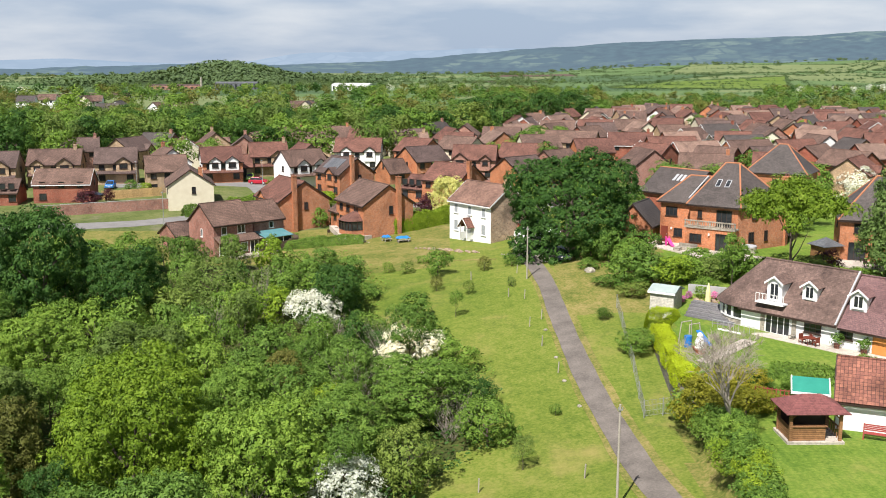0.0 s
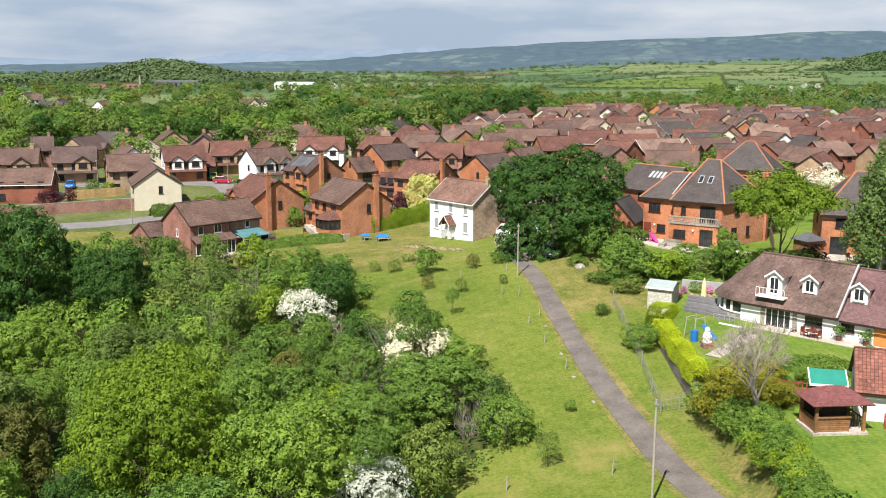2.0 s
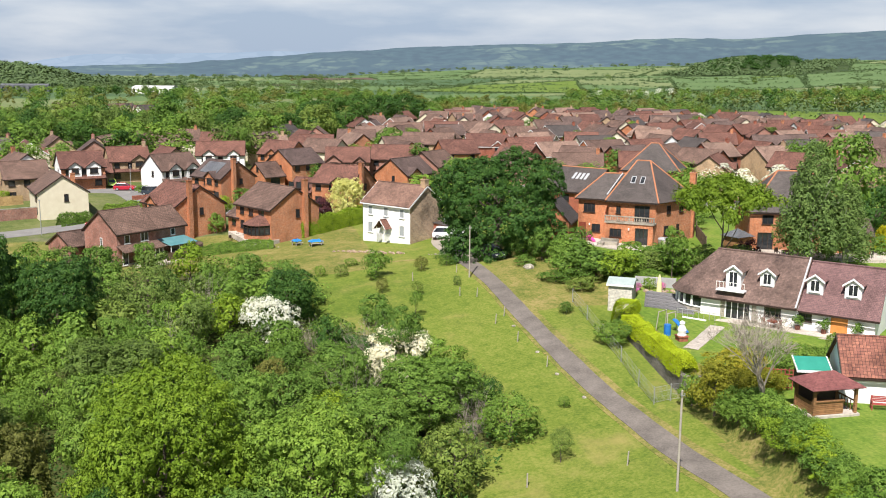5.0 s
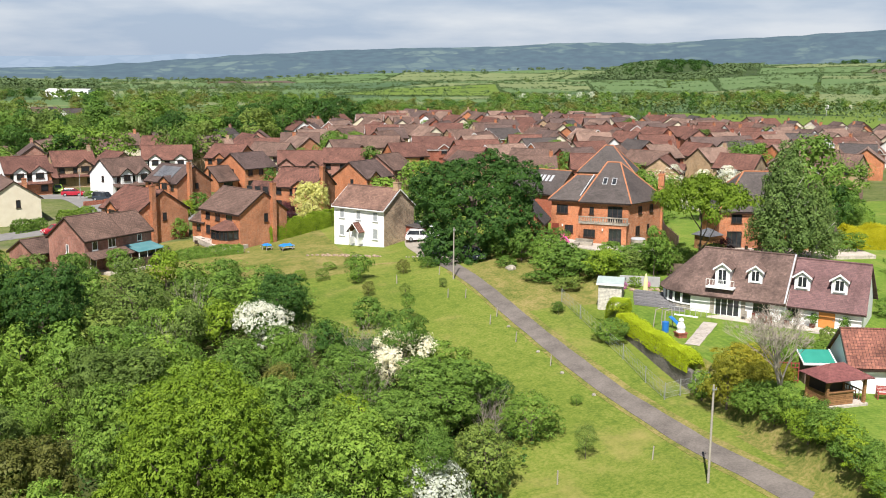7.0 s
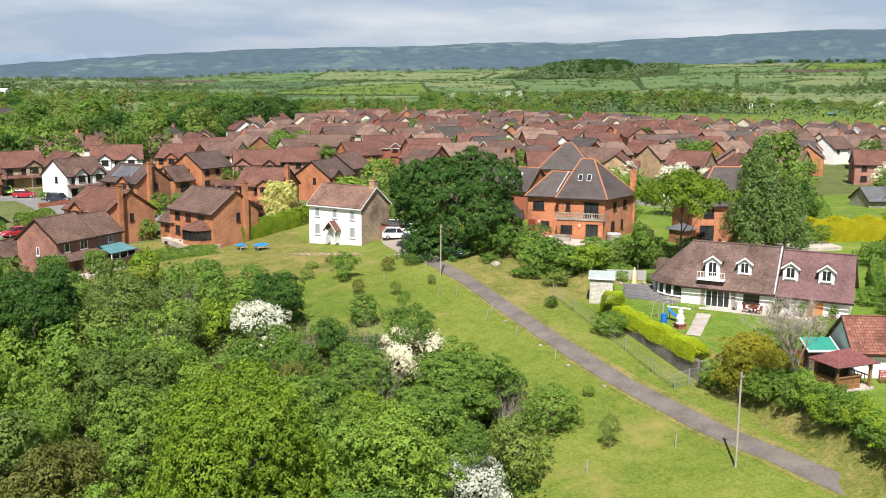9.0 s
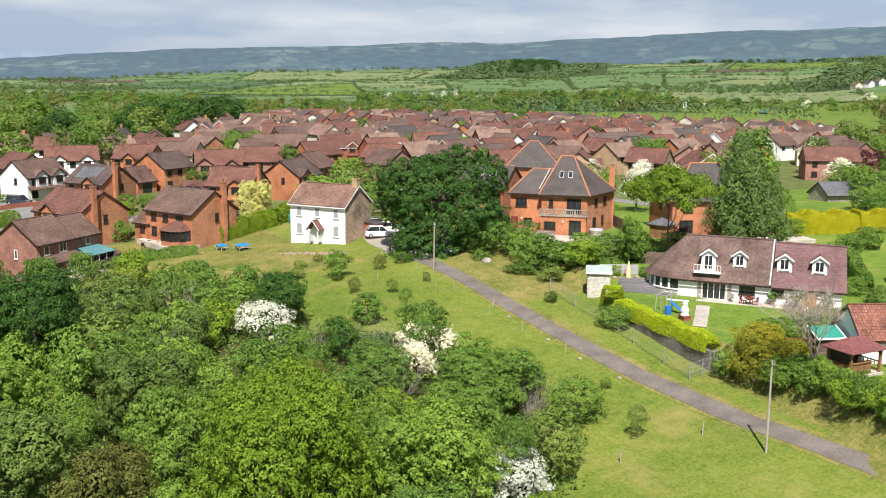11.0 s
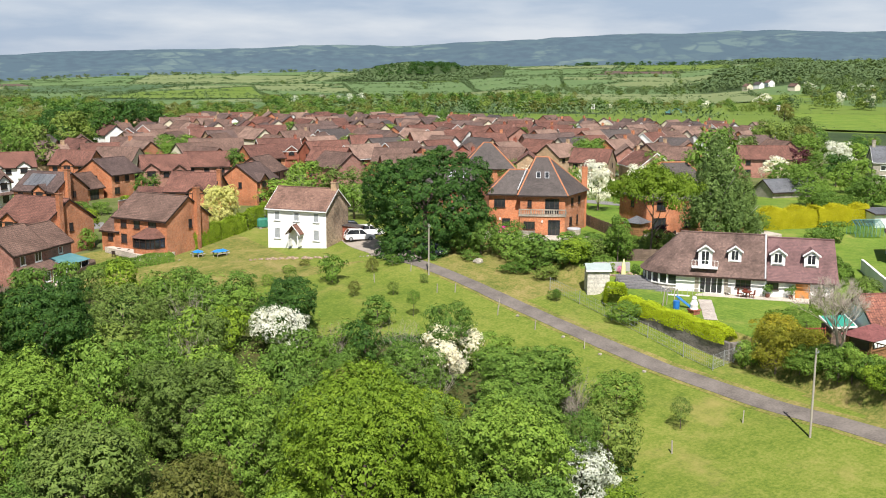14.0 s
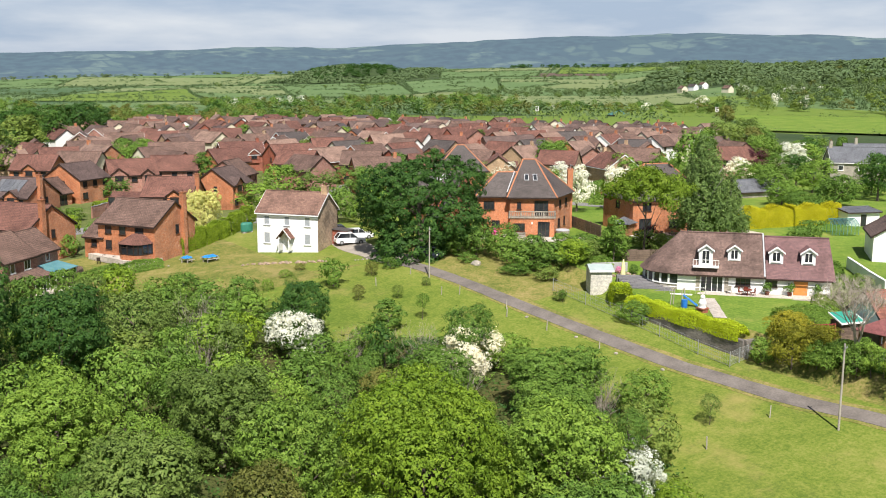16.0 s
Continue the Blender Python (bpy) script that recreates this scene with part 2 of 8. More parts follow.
METAL = plain("galvanised_metal", (0.38, 0.39, 0.40), (0.5, 0.51, 0.52), 3.0, 0.45, 0.6)
BLUE_SHEET = plain("blue_tarpaulin", (0.015, 0.17, 0.52), (0.03, 0.26, 0.68), 1.5, 0.5)
TEAL = plain("teal_glazing", (0.078, 0.223, 0.248), (0.143, 0.298, 0.310), 1.0, 0.25, 0.0, 0.5)
GREEN_FELT = plain("green_roof_felt", (0.02, 0.20, 0.15), (0.035, 0.27, 0.20), 1.0, 0.8)
ORANGE_DOOR = plain("orange_timber", (0.50, 0.20, 0.05), (0.6, 0.26, 0.075), 2.0, 0.5)
DOOR_RED = plain("red_brown_door", (0.15, 0.035, 0.022), (0.2, 0.05, 0.03), 2.0, 0.5)
RED_PAINT = plain("red_paint", (0.28, 0.05, 0.045), (0.36, 0.08, 0.07), 2.0, 0.6)
YELLOW = plain("pale_yellow_canvas", (0.72, 0.66, 0.30), (0.82, 0.76, 0.40), 1.0, 0.8)
PINK = plain("pink_plastic", (0.62, 0.05, 0.26), (0.75, 0.09, 0.36), 2.0, 0.4)
BLUE_PLASTIC = plain("blue_plastic", (0.02, 0.13, 0.42), (0.03, 0.2, 0.55), 2.0, 0.35)
TYRE = plain("black_rubber", (0.018, 0.018, 0.018), (0.03, 0.03, 0.03), 6.0, 0.85)
CAR_WHITE = plain("white_car_paint", (0.72, 0.72, 0.72), (0.78, 0.78, 0.78), 1.0, 0.18, 0.0, 0.6)
CAR_RED = plain("red_car_paint", (0.36, 0.018, 0.035), (0.42, 0.025, 0.045), 1.0, 0.2, 0.0, 0.6)
CAR_DARK = plain("dark_car_paint", (0.025, 0.032, 0.045), (0.04, 0.05, 0.065), 1.0, 0.2, 0.0, 0.6)
CAR_GREEN = plain("lime_car_paint", (0.28, 0.44, 0.05), (0.33, 0.5, 0.07), 1.0, 0.25, 0.0, 0.6)
CAR_SILVER = plain("silver_car_paint", (0.42, 0.44, 0.46), (0.5, 0.52, 0.54), 1.0, 0.25, 0.4, 0.6)


def pane_material():
    m, t, out = material("window_glass")
    n = noisy(t, 0.7, 3.0)
    c = three(t, n.outputs["Fac"], (0.012, 0.014, 0.017), (0.03, 0.034, 0.038), (0.10, 0.105, 0.105), 0.3, 0.55, 0.75)
    return finish(m, t, out, c, 0.06, 0.0, None, spec=0.6)


PANE = pane_material()
# pale grey paints a bright reflection into the farmhouse panes
PANE_PALE = plain("pale_reflection_glass", (0.22, 0.24, 0.26), (0.42, 0.44, 0.45), 0.8, 0.12, 0.0, 0.6)

LEAF_LIME = foliage("lime_green_leaves", (0.053, 0.101, 0.007), (0.187, 0.289, 0.026), (0.316, 0.416, 0.045), 0.22)
LEAF_MID = foliage("mid_green_leaves", (0.034, 0.074, 0.012), (0.113, 0.206, 0.034), (0.200, 0.300, 0.059))
LEAF_FRESH = foliage("fresh_green_leaves", (0.047, 0.098, 0.015), (0.152, 0.262, 0.041), (0.247, 0.355, 0.068), 0.2)
LEAF_GREY = foliage("grey_green_leaves", (0.040, 0.070, 0.014), (0.130, 0.196, 0.042), (0.212, 0.280, 0.068))
LEAF_BIRCH = foliage("birch_leaves", (0.038, 0.072, 0.020), (0.118, 0.190, 0.050), (0.205, 0.290, 0.085))
LEAF_ACACIA = foliage("acacia_leaves", (0.050, 0.095, 0.008), (0.160, 0.245, 0.022), (0.265, 0.350, 0.040), 0.2)
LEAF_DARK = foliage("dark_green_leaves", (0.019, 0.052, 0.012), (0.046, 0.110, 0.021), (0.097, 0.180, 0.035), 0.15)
LEAF_OLIVE = foliage("olive_brown_leaves", (0.076, 0.091, 0.019), (0.141, 0.147, 0.034), (0.218, 0.218, 0.059))
LEAF_GOLD = foliage("golden_leaves", (0.290, 0.359, 0.012), (0.392, 0.482, 0.021), (0.565, 0.686, 0.054), 0.22)
LEAF_YELLOW = foliage("yellow_conifer_leaves", (0.36, 0.34, 0.010), (0.52, 0.48, 0.016), (0.70, 0.62, 0.045), 0.2)
LEAF_CREAM = foliage("cream_variegated_leaves", (0.399, 0.407, 0.099), (0.589, 0.582, 0.198), (0.741, 0.737, 0.337), 0.22)
LEAF_YEW = foliage("yellow_green_conifer", (0.112, 0.136, 0.016), (0.240, 0.240, 0.026), (0.416, 0.376, 0.048), 0.25)
LEAF_PURPLE = foliage("purple_leaves", (0.033, 0.012, 0.018), (0.075, 0.024, 0.033), (0.128, 0.045, 0.060), 0.25)
BLOSSOM = foliage("white_blossom", (0.50, 0.52, 0.42), (0.70, 0.71, 0.64), (0.82, 0.82, 0.78), 0.25)
PINK_BLOSSOM = foliage("pink_blossom", (0.42, 0.10, 0.30), (0.6, 0.2, 0.45), (0.72, 0.34, 0.58), 0.25)
# greyer and bluer than near leaves, haze mixed into the colour
LEAF_FAR = foliage("hazed_distant_leaves", (0.066, 0.108, 0.046), (0.100, 0.152, 0.064), (0.140, 0.198, 0.084), 0.2)


# ---- mesh helpers ----
class Geo:
    """Vertices and faces of one mesh; UVs in metres along and up each face."""

    def __init__(self):
        self.v, self.f = [], []

    def face(self, *pts):
        k = len(self.v)
        self.v += [tuple(p) for p in pts]
        self.f.append(tuple(range(k, k + len(pts))))

    def box(self, x0, x1, y0, y1, z0, z1, m=None):
        p = [Vector((x, y, z)) for x in (x0, x1) for y in (y0, y1) for z in (z0, z1)]
        if m is not None:
            p = [m @ q for q in p]
        for q in ((0, 1, 3, 2), (4, 6, 7, 5), (0, 4, 5, 1), (2, 3, 7, 6), (0, 2, 6, 4), (1, 5, 7, 3)):
            self.face(*[p[i] for i in q])
        return self

    def slab(self, pts, thick):
        """A flat polygon with thickness downwards along its normal."""
        n = (Vector(pts[1]) - Vector(pts[0])).cross(Vector(pts[2]) - Vector(pts[0])).normalized()
        low = [Vector(p) - n * thick for p in pts]
        self.face(*pts)
        self.face(*reversed(low))
        for i in range(len(pts)):
            j = (i + 1) % len(pts)
            self.face(pts[i], low[i], low[j], pts[j])
        return self

    def tube(self, a, b, r0, r1, n=6, cap=True):
        a, b = Vector(a), Vector(b)
        d = (b - a).normalized()
        u = d.orthogonal().normalized()
        w = d.cross(u)
        ring = lambda c, r: [c + (u * math.cos(2 * math.pi * i / n) + w * math.sin(2 * math.pi * i / n)) * r for i in range(n)]
        lo, hi = ring(a, r0), ring(b, r1)
        for i in range(n):
            j = (i + 1) % n
            self.face(lo[i], lo[j], hi[j], hi[i])
        if cap:
            self.face(*hi)
            self.face(*reversed(lo))
        return self

    def loft(self, rings, cap=True):
        """Skin through rings of equally many points."""
        n = len(rings[0])
        for lo, hi in zip(rings, rings[1:]):
            for i in range(n):
                j = (i + 1) % n
                self.face(lo[i], lo[j], hi[j], hi[i])
        if cap:
            self.face(*reversed(rings[0]))
            self.face(*rings[-1])
        return self

    def mesh(self, name, mat, smooth=False):
        me = bpy.data.meshes.new(name)
        me.from_pydata(self.v, [], self.f)
        me.materials.append(mat)
        uv = me.uv_layers.new(name="UVMap")
        co, k = [], 0
        for f in self.f:
            p = [Vector(self.v[i]) for i in f]
            n = (p[1] - p[0]).cross(p[2] - p[0])
            if n.length < 1e-9 and len(p) > 3:
                n = (p[2] - p[0]).cross(p[3] - p[0])
            n = n.normalized() if n.length > 1e-9 else Vector((0, 0, 1))
            u = Vector((1, 0, 0)) if abs(n.z) > 0.995 else Vector((-n.y, n.x, 0)).normalized()
            w = n.cross(u)
            for q in p:
                co += [q.dot(u), q.dot(w)]
        uv.data.foreach_set("uv", co)
        if smooth:
            me.polygons.foreach_set("use_smooth", [True] * len(me.polygons))
        return me


def thing(name, label, category, m, group="", kind=""):
    ob = new(name)
    ob.matrix_basis = m
    return tagged(ob, label, category, group, kind)


def part(name, geo, mat, parent, label="", smooth=False, m=None):
    me = geo.mesh(name, mat, smooth) if isinstance(geo, Geo) else geo
    ob = new(name, me)
    ob.parent = parent
    if m is not None:
        ob.matrix_basis = m
    return tagged(ob, label)


def solid(name, geo, mat, label, category="", group="", kind="", m=None, smooth=False):
    """A thing that is one mesh."""
    ob = new(name, geo.mesh(name, mat, smooth) if isinstance(geo, Geo) else geo)
    if m is not None:
        ob.matrix_basis = m
    return tagged(ob, label, category, group, kind)


# ---- the lie of the land ----
def smooth_step(a, b, v):
    v = np.clip((v - a) / (b - a), 0, 1)
    return v * v * (3 - 2 * v)


def field_z(x, y):
    a = np.interp(y, [40, 59, 65, 77, 85, 98, 106, 119, 137, 165, 185], [-5.2, -4.6, -4.7, -4.3, -3.6, -2.5, -1.8, -0.85, -0.75, -0.7, -0.9])
    s = np.interp(y, [40, 60, 100, 145, 180, 200], [0.17, 0.17, 0.11, 0.09, 0.04, 0])
    return a + s * np.clip(x - 8, -32, 9)


def bank_x(y):
    """The foot of the bank between the meadow and the gardens above it."""
    return np.interp(y, [40, 55, 70, 74, 88, 97, 104, 112, 125, 150], [16.2, 16.7, 18.7, 19.0, 19.9, 22, 23.5, 22, 26, 28])


def garden_z(y):
    return np.interp(y, [40, 70, 75, 98, 106, 115, 130, 160, 185], [-1.3, -1.2, -0.7, -0.5, 0.3, 0.7, 0.7, -0.1, -0.9])


HILLS = ([-40, -24, -17, -10, -3, 1, 5, 8, 12, 15.6, 18, 24, 28, 35, 42, 50, 58, 75], [8, 12, 24, 28, 42, 60, 80, 88, 108, 124, 122, 142, 146, 173, 189, 197, 176, 150])


PLAIN_R = [700, 1100, 1600, 2300, 2900]
PLAIN_B = [-40, 5, 12, 20, 29, 34, 44, 48, 62, 80]
PLAIN_Z = np.array([[0, -3, -5, -5, -5], [0, -3, -4, -4, 4], [0, -3, -4, 2, 26], [0, -2, -3, 10, 36], [0, 0, 0, 18, 44], [0, 3, 9, 34, 60], [0, 4, 12, 42, 66], [2, 12, 36, 60, 74], [3, 16, 46, 66, 80], [3, 16, 46, 66, 80]], float)


def hill_z(x, y):
    """A plain that lifts by bearing and distance to the farm slopes, with a wooded knoll and a wooded hill."""
    r, b = np.hypot(x, y), np.degrees(np.arctan2(x, y))
    cols = [np.interp(b, PLAIN_B, PLAIN_Z[:, k]) for k in range(5)]
    z = np.zeros_like(r)
    for k in range(4):
        u = np.clip((r - PLAIN_R[k]) / (PLAIN_R[k + 1] - PLAIN_R[k]), 0, 1)
        z = np.where(r >= PLAIN_R[k], cols[k] + (cols[k + 1] - cols[k]) * u, z)
    z = z * smooth_step(450, 760, r)
    z = z + 2.2 * np.sin(x * 0.0061 + 1.0) * np.sin(y * 0.0057) * smooth_step(800, 1600, r)
    z = z + 26 * np.exp(-(((x - 1215) / 130) ** 2 + ((y - 2190) / 170) ** 2) ** 1.2)
    return z + 27 * np.exp(-(((x + 388) / 120) ** 2 + ((y - 1700) / 160) ** 2) ** 1.3)


def ground_z(x, y):
    b = smooth_step(0, 1.6, x - bank_x(y)) * (1 - smooth_step(150, 175, y))
    near = field_z(x, y) * (1 - b) + garden_z(y) * b
    return near + hill_z(x, y) - 14 * smooth_step(2880, 3000, np.hypot(x, y))


def gz(x, y):
    return float(ground_z(np.float64(x), np.float64(y)))


# ---- ground: one sheet to the horizon ----
def spread(start, step, grow, cap, end):
    out, v = [], start
    while v < end:
        step = min(step * grow, cap)
        v += step
        out.append(v)
    return out


rng = np.random.default_rng(7)
far_right = spread(110, 2, 1.12, 34, 2400) + spread(2400, 30, 1.2, 220, 4700)
far_left = spread(110, 2, 1.12, 34, 1400) + spread(1400, 30, 1.2, 260, 4700)
gx = np.array([-v for v in far_left[::-1]] + list(np.arange(-110, -18, 2.0)) + list(np.arange(-18, 12, 1.0)) + list(np.arange(12, 34, 0.8)) + list(np.arange(34, 111, 2.0)) + far_right)
gy = np.array([-v for v in spread(-20, 6, 1.5, 400, 2500)[::-1]] + list(np.arange(22, 160, 1.25)) + list(np.arange(160, 200, 2.0)) + spread(200, 2, 1.08, 30, 2400) + spread(2400, 30, 1.2, 220, 4750))
GX, GY = np.meshgrid(gx, gy)
GZ = ground_z(GX, GY)
nx, ny = len(gx), len(gy)

# fields: cells of a jittered grid
CELL = 215.0
cells = np.array([(i * CELL + rng.uniform(-60, 60) + (j % 2) * 90, j * CELL * 0.8 + rng.uniform(-50, 50)) for i in range(-9, 16) for j in range(1, 19)])
cell_kind = rng.choice([0, 1, 2, 3, 4], len(cells), p=[0.56, 0.14, 0.22, 0.02, 0.06])


def nearest_two(x, y):
    d = np.hypot(x[:, None] - cells[None, :, 0], (y[:, None] - cells[None, :, 1]))
    o = np.argpartition(d, 2, axis=1)[:, :2]
    da, db = np.take_along_axis(d, o[:, :1], 1)[:, 0], np.take_along_axis(d, o[:, 1:2], 1)[:, 0]
    first = np.where(da <= db, o[:, 0], o[:, 1])
    return first, np.abs(db - da)


def set_fields(x, y, r, kind):
    """Give the fields round one place a crop of their own."""
    cell_kind[np.hypot(cells[:, 0] - x, cells[:, 1] - y) < r] = kind


set_fields(-390, 1700, 230, 4)
set_fields(1215, 2190, 200, 4)
set_fields(-60, 560, 150, 0)
set_fields(-60, 820, 130, 0)
set_fields(-330, 600, 140, 0)
set_fields(-320, 800, 140, 3)
set_fields(470, 390, 190, 5)
set_fields(640, 520, 130, 5)
far_right_wood = (np.degrees(np.arctan2(cells[:, 0], cells[:, 1])) > 47) & (np.hypot(cells[:, 0], cells[:, 1]) > 900)
cell_kind[far_right_wood] = np.where(rng.random(far_right_wood.sum()) < 0.6, 4, 0)


def woodland_edge(y):
    return np.interp(y, [40, 55, 61, 65, 74, 89, 98, 105, 114, 125, 134, 150], [-10, -8, -5.0, -0.6, 5.0, 4.0, -1.0, -8.5, -7, -9, -13, -60])


fx, fy = (GX[:-1, :-1] + GX[1:, 1:]) / 2, (GY[:-1, :-1] + GY[1:, 1:]) / 2
fxf, fyf = fx.ravel(), fy.ravel()
kind = np.zeros(len(fxf), int)
r_far = np.hypot(fxf, fyf)
out_far = (r_far > 470) | (fyf > 430) | (fxf > 275)
idx = np.where(out_far)[0]
for k in range(0, len(idx), 6000):
    s = idx[k:k + 6000]
    kind[s] = 5 + cell_kind[nearest_two(fxf[s], fyf[s])[0]]
near = ~out_far
kind[near & (fyf > 160)] = 4
kind[near & (fxf > bank_x(fyf) + 0.8) & (fyf < 160)] = 1
kind[near & (fxf > 16.6) & (fxf < bank_x(fyf) + 1.6) & (fyf < 128)] = 0
kind[near & (fxf > 14) & (fxf < bank_x(fyf) + 2.5) & (fyf > 100) & (fyf < 128)] = 2
kind[near & (fxf > bank_x(fyf) - 0.8) & (fxf < bank_x(fyf) + 2.0) & (fyf < 76)] = 2
kind[near & (fyf < 160) & (fyf > 125) & (fxf < 1) & (fxf > -70)] = 2
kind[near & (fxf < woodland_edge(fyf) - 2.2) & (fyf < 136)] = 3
me = bpy.data.meshes.new("ground")
verts = np.stack([GX.ravel(), GY.ravel(), GZ.ravel()], 1)
base = (np.arange(ny - 1)[:, None] * nx + np.arange(nx - 1)[None, :]).ravel()
quads = np.stack([base, base + 1, base + nx + 1, base + nx], 1)
me.from_pydata(verts.tolist(), [], quads.tolist())
for m in (GRASS, LAWN, ROUGH, SCRUB, ESTATE, PASTURE, CROP, HAY, PLOUGH, WOODS_FLOOR, MEADOW):
    me.materials.append(m)
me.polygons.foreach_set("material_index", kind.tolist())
me.polygons.foreach_set("use_smooth", [True] * len(me.polygons))
tagged(new("ground", me), "green meadow, gardens and fields rolling to the hills", "ground", kind="structure")


def strip(name, centre, width, mat, label, lift=0.05, step=1.5, category="road"):
    """A road or path draped on the ground along a line of (x, y) points, with shallow sides."""
    line, pts = [], [Vector(p) for p in centre]
    for a, b in zip(pts, pts[1:]):
        n = max(1, int((b - a).length / step))
        line += [a.lerp(b, i / n) for i in range(n)]
    line.append(pts[-1])
    for _ in range(3):
        line = [line[0]] + [(line[i - 1] + line[i] * 2 + line[i + 1]) / 4 for i in range(1, len(line) - 1)] + [line[-1]]
    g, rings = Geo(), []
    for i, p in enumerate(line):
        d = (line[min(i + 1, len(line) - 1)] - line[max(i - 1, 0)]).normalized()
        s = Vector((d.y, -d.x))
        h = width / 2 + 0.025 * math.sin(i * 1.7) + 0.025 * math.sin(i * 0.6)
        l, r = p - s * h, p + s * h
        zc = max(gz(l.x, l.y), gz(p.x, p.y), gz(r.x, r.y)) + lift
        zl, zr = gz(l.x, l.y) + lift, gz(r.x, r.y) + lift
        zc = max(gz(p.x, p.y) + lift, (zl + zr) / 2)
        rings.append([(l.x, l.y, zl - 0.5), (l.x, l.y, zl), (p.x, p.y, zc), (r.x, r.y, zr), (r.x, r.y, zr - 0.5)])
    for a, b in zip(rings, rings[1:]):
        for i in range(4):
            g.face(a[i], a[i + 1], b[i + 1], b[i])
    return solid(name, g, mat, label, category, kind="structure")


def pad(name, pts, z, mat, label, thick=0.6, category="paving"):
    """A level paved area."""
    return solid(name, Geo().slab([(x, y, z) for x, y in pts], thick), mat, label, category, kind="structure")


LANE = [(18.4, 30), (16.6, 42), (15.7, 50), (14.9, 55.6), (14.1, 61), (13.65, 67), (13.15, 75), (12.65, 83), (12.35, 92), (12.15, 102), (12.1, 111), (11.6, 118), (11.0, 124), (10.2, 129)]
strip("lane", LANE, 2.05, ASPHALT, "worn grey single-track lane climbing the meadow", 0.06)
strip("verge", [(p + 0.12, q) for p, q in LANE[1:-2]], 3.2, ROUGH, "dry grass verge along the lane", 0.025, category="verge")
strip("drive", [(11.6, 121), (11.9, 127), (11.9, 131), (11.6, 136), (13.0, 140), (14.5, 146)], 4.6, DRIVE, "pale gravel drive beside the white house", 0.05, category="drive")
strip("road_1", [(-110, 150), (-75, 160), (-52, 166), (-30, 180), (-5, 180), (8, 172), (14, 166)], 5.2, ROAD, "grey estate road between gardens", 0.05)
strip("road_2", [(-30, 180), (-34, 195), (-38, 206), (-50, 210), (-70, 205)], 7.0, ROAD, "grey estate cul-de-sac with parked cars", 0.06)
strip("road_3", [(14, 166), (30, 190), (60, 215), (110, 235), (180, 260)], 5.5, ROAD, "grey estate road between brick houses", 0.05)
strip("road_4", [(64, 190), (68, 160), (72, 140)], 4.5, ROAD, "grey estate side road", 0.05)


# ---- distance ----
def backdrop(name, r0, r1, b0, b1, rows, cols, height, mat, label):
    """A stretch of far country as rings round the place, up to the skyline."""
    v, f = [], []
    for j in range(rows + 1):
        for i in range(cols + 1):
            r, b = r0 + (r1 - r0) * j / rows, radians(b0 + (b1 - b0) * i / cols)
            x, y = math.sin(b) * r, math.cos(b) * r
            v.append((x, y, height(x, y, r)))
    for j in range(rows):
        for i in range(cols):
            k = j * (cols + 1) + i
            f.append((k, k + 1, k + cols + 2, k + cols + 1))
    me = bpy.data.meshes.new(name)
    me.from_pydata(v, [], f)
    me.materials.append(mat)
    me.polygons.foreach_set("use_smooth", [True] * len(f))
    uv = me.uv_layers.new(name="UVMap")
    along, deep = radians(b1 - b0) * (r0 + r1) / 2 / cols, 0.75 * (r1 - r0) / rows
    uv.data.foreach_set("uv", [c for q in f for k in q for c in ((k % (cols + 1)) * along, (k // (cols + 1)) * deep)])
    return tagged(new(name, me), label, "hills", kind="structure")


def ridge_material(name, a, b, c, haze_glow, k, woods=0.5):
    """Far woods, fields and hedge lines; haze from miles of air added as emission."""
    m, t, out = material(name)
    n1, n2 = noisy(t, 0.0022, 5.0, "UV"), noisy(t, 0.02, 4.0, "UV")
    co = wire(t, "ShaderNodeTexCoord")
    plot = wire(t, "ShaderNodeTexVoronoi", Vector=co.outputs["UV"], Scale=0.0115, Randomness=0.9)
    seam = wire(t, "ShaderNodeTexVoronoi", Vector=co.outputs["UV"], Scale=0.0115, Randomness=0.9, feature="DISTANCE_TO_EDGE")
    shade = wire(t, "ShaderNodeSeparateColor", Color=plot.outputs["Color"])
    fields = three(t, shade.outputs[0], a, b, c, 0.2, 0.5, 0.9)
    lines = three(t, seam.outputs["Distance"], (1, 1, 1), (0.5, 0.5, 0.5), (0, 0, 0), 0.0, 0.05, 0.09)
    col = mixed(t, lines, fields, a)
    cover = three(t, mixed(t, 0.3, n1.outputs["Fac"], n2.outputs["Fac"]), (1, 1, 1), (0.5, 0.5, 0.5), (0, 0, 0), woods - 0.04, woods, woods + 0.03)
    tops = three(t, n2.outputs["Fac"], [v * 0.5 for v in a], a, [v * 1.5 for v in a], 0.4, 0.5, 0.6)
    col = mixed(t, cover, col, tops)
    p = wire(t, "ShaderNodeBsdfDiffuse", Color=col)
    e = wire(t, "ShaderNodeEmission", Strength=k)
    e.inputs["Color"].default_value = (*haze_glow, 1)
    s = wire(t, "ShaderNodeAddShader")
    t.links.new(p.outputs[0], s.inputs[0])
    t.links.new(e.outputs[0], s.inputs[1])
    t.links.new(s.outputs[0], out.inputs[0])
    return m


# blue emission painted in as haze, stronger on the farther hills
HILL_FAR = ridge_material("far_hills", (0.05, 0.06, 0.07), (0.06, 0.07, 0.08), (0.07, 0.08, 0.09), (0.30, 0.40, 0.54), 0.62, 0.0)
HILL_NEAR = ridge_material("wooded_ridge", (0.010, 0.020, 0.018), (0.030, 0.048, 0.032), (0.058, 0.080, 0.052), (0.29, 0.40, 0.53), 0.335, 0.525)
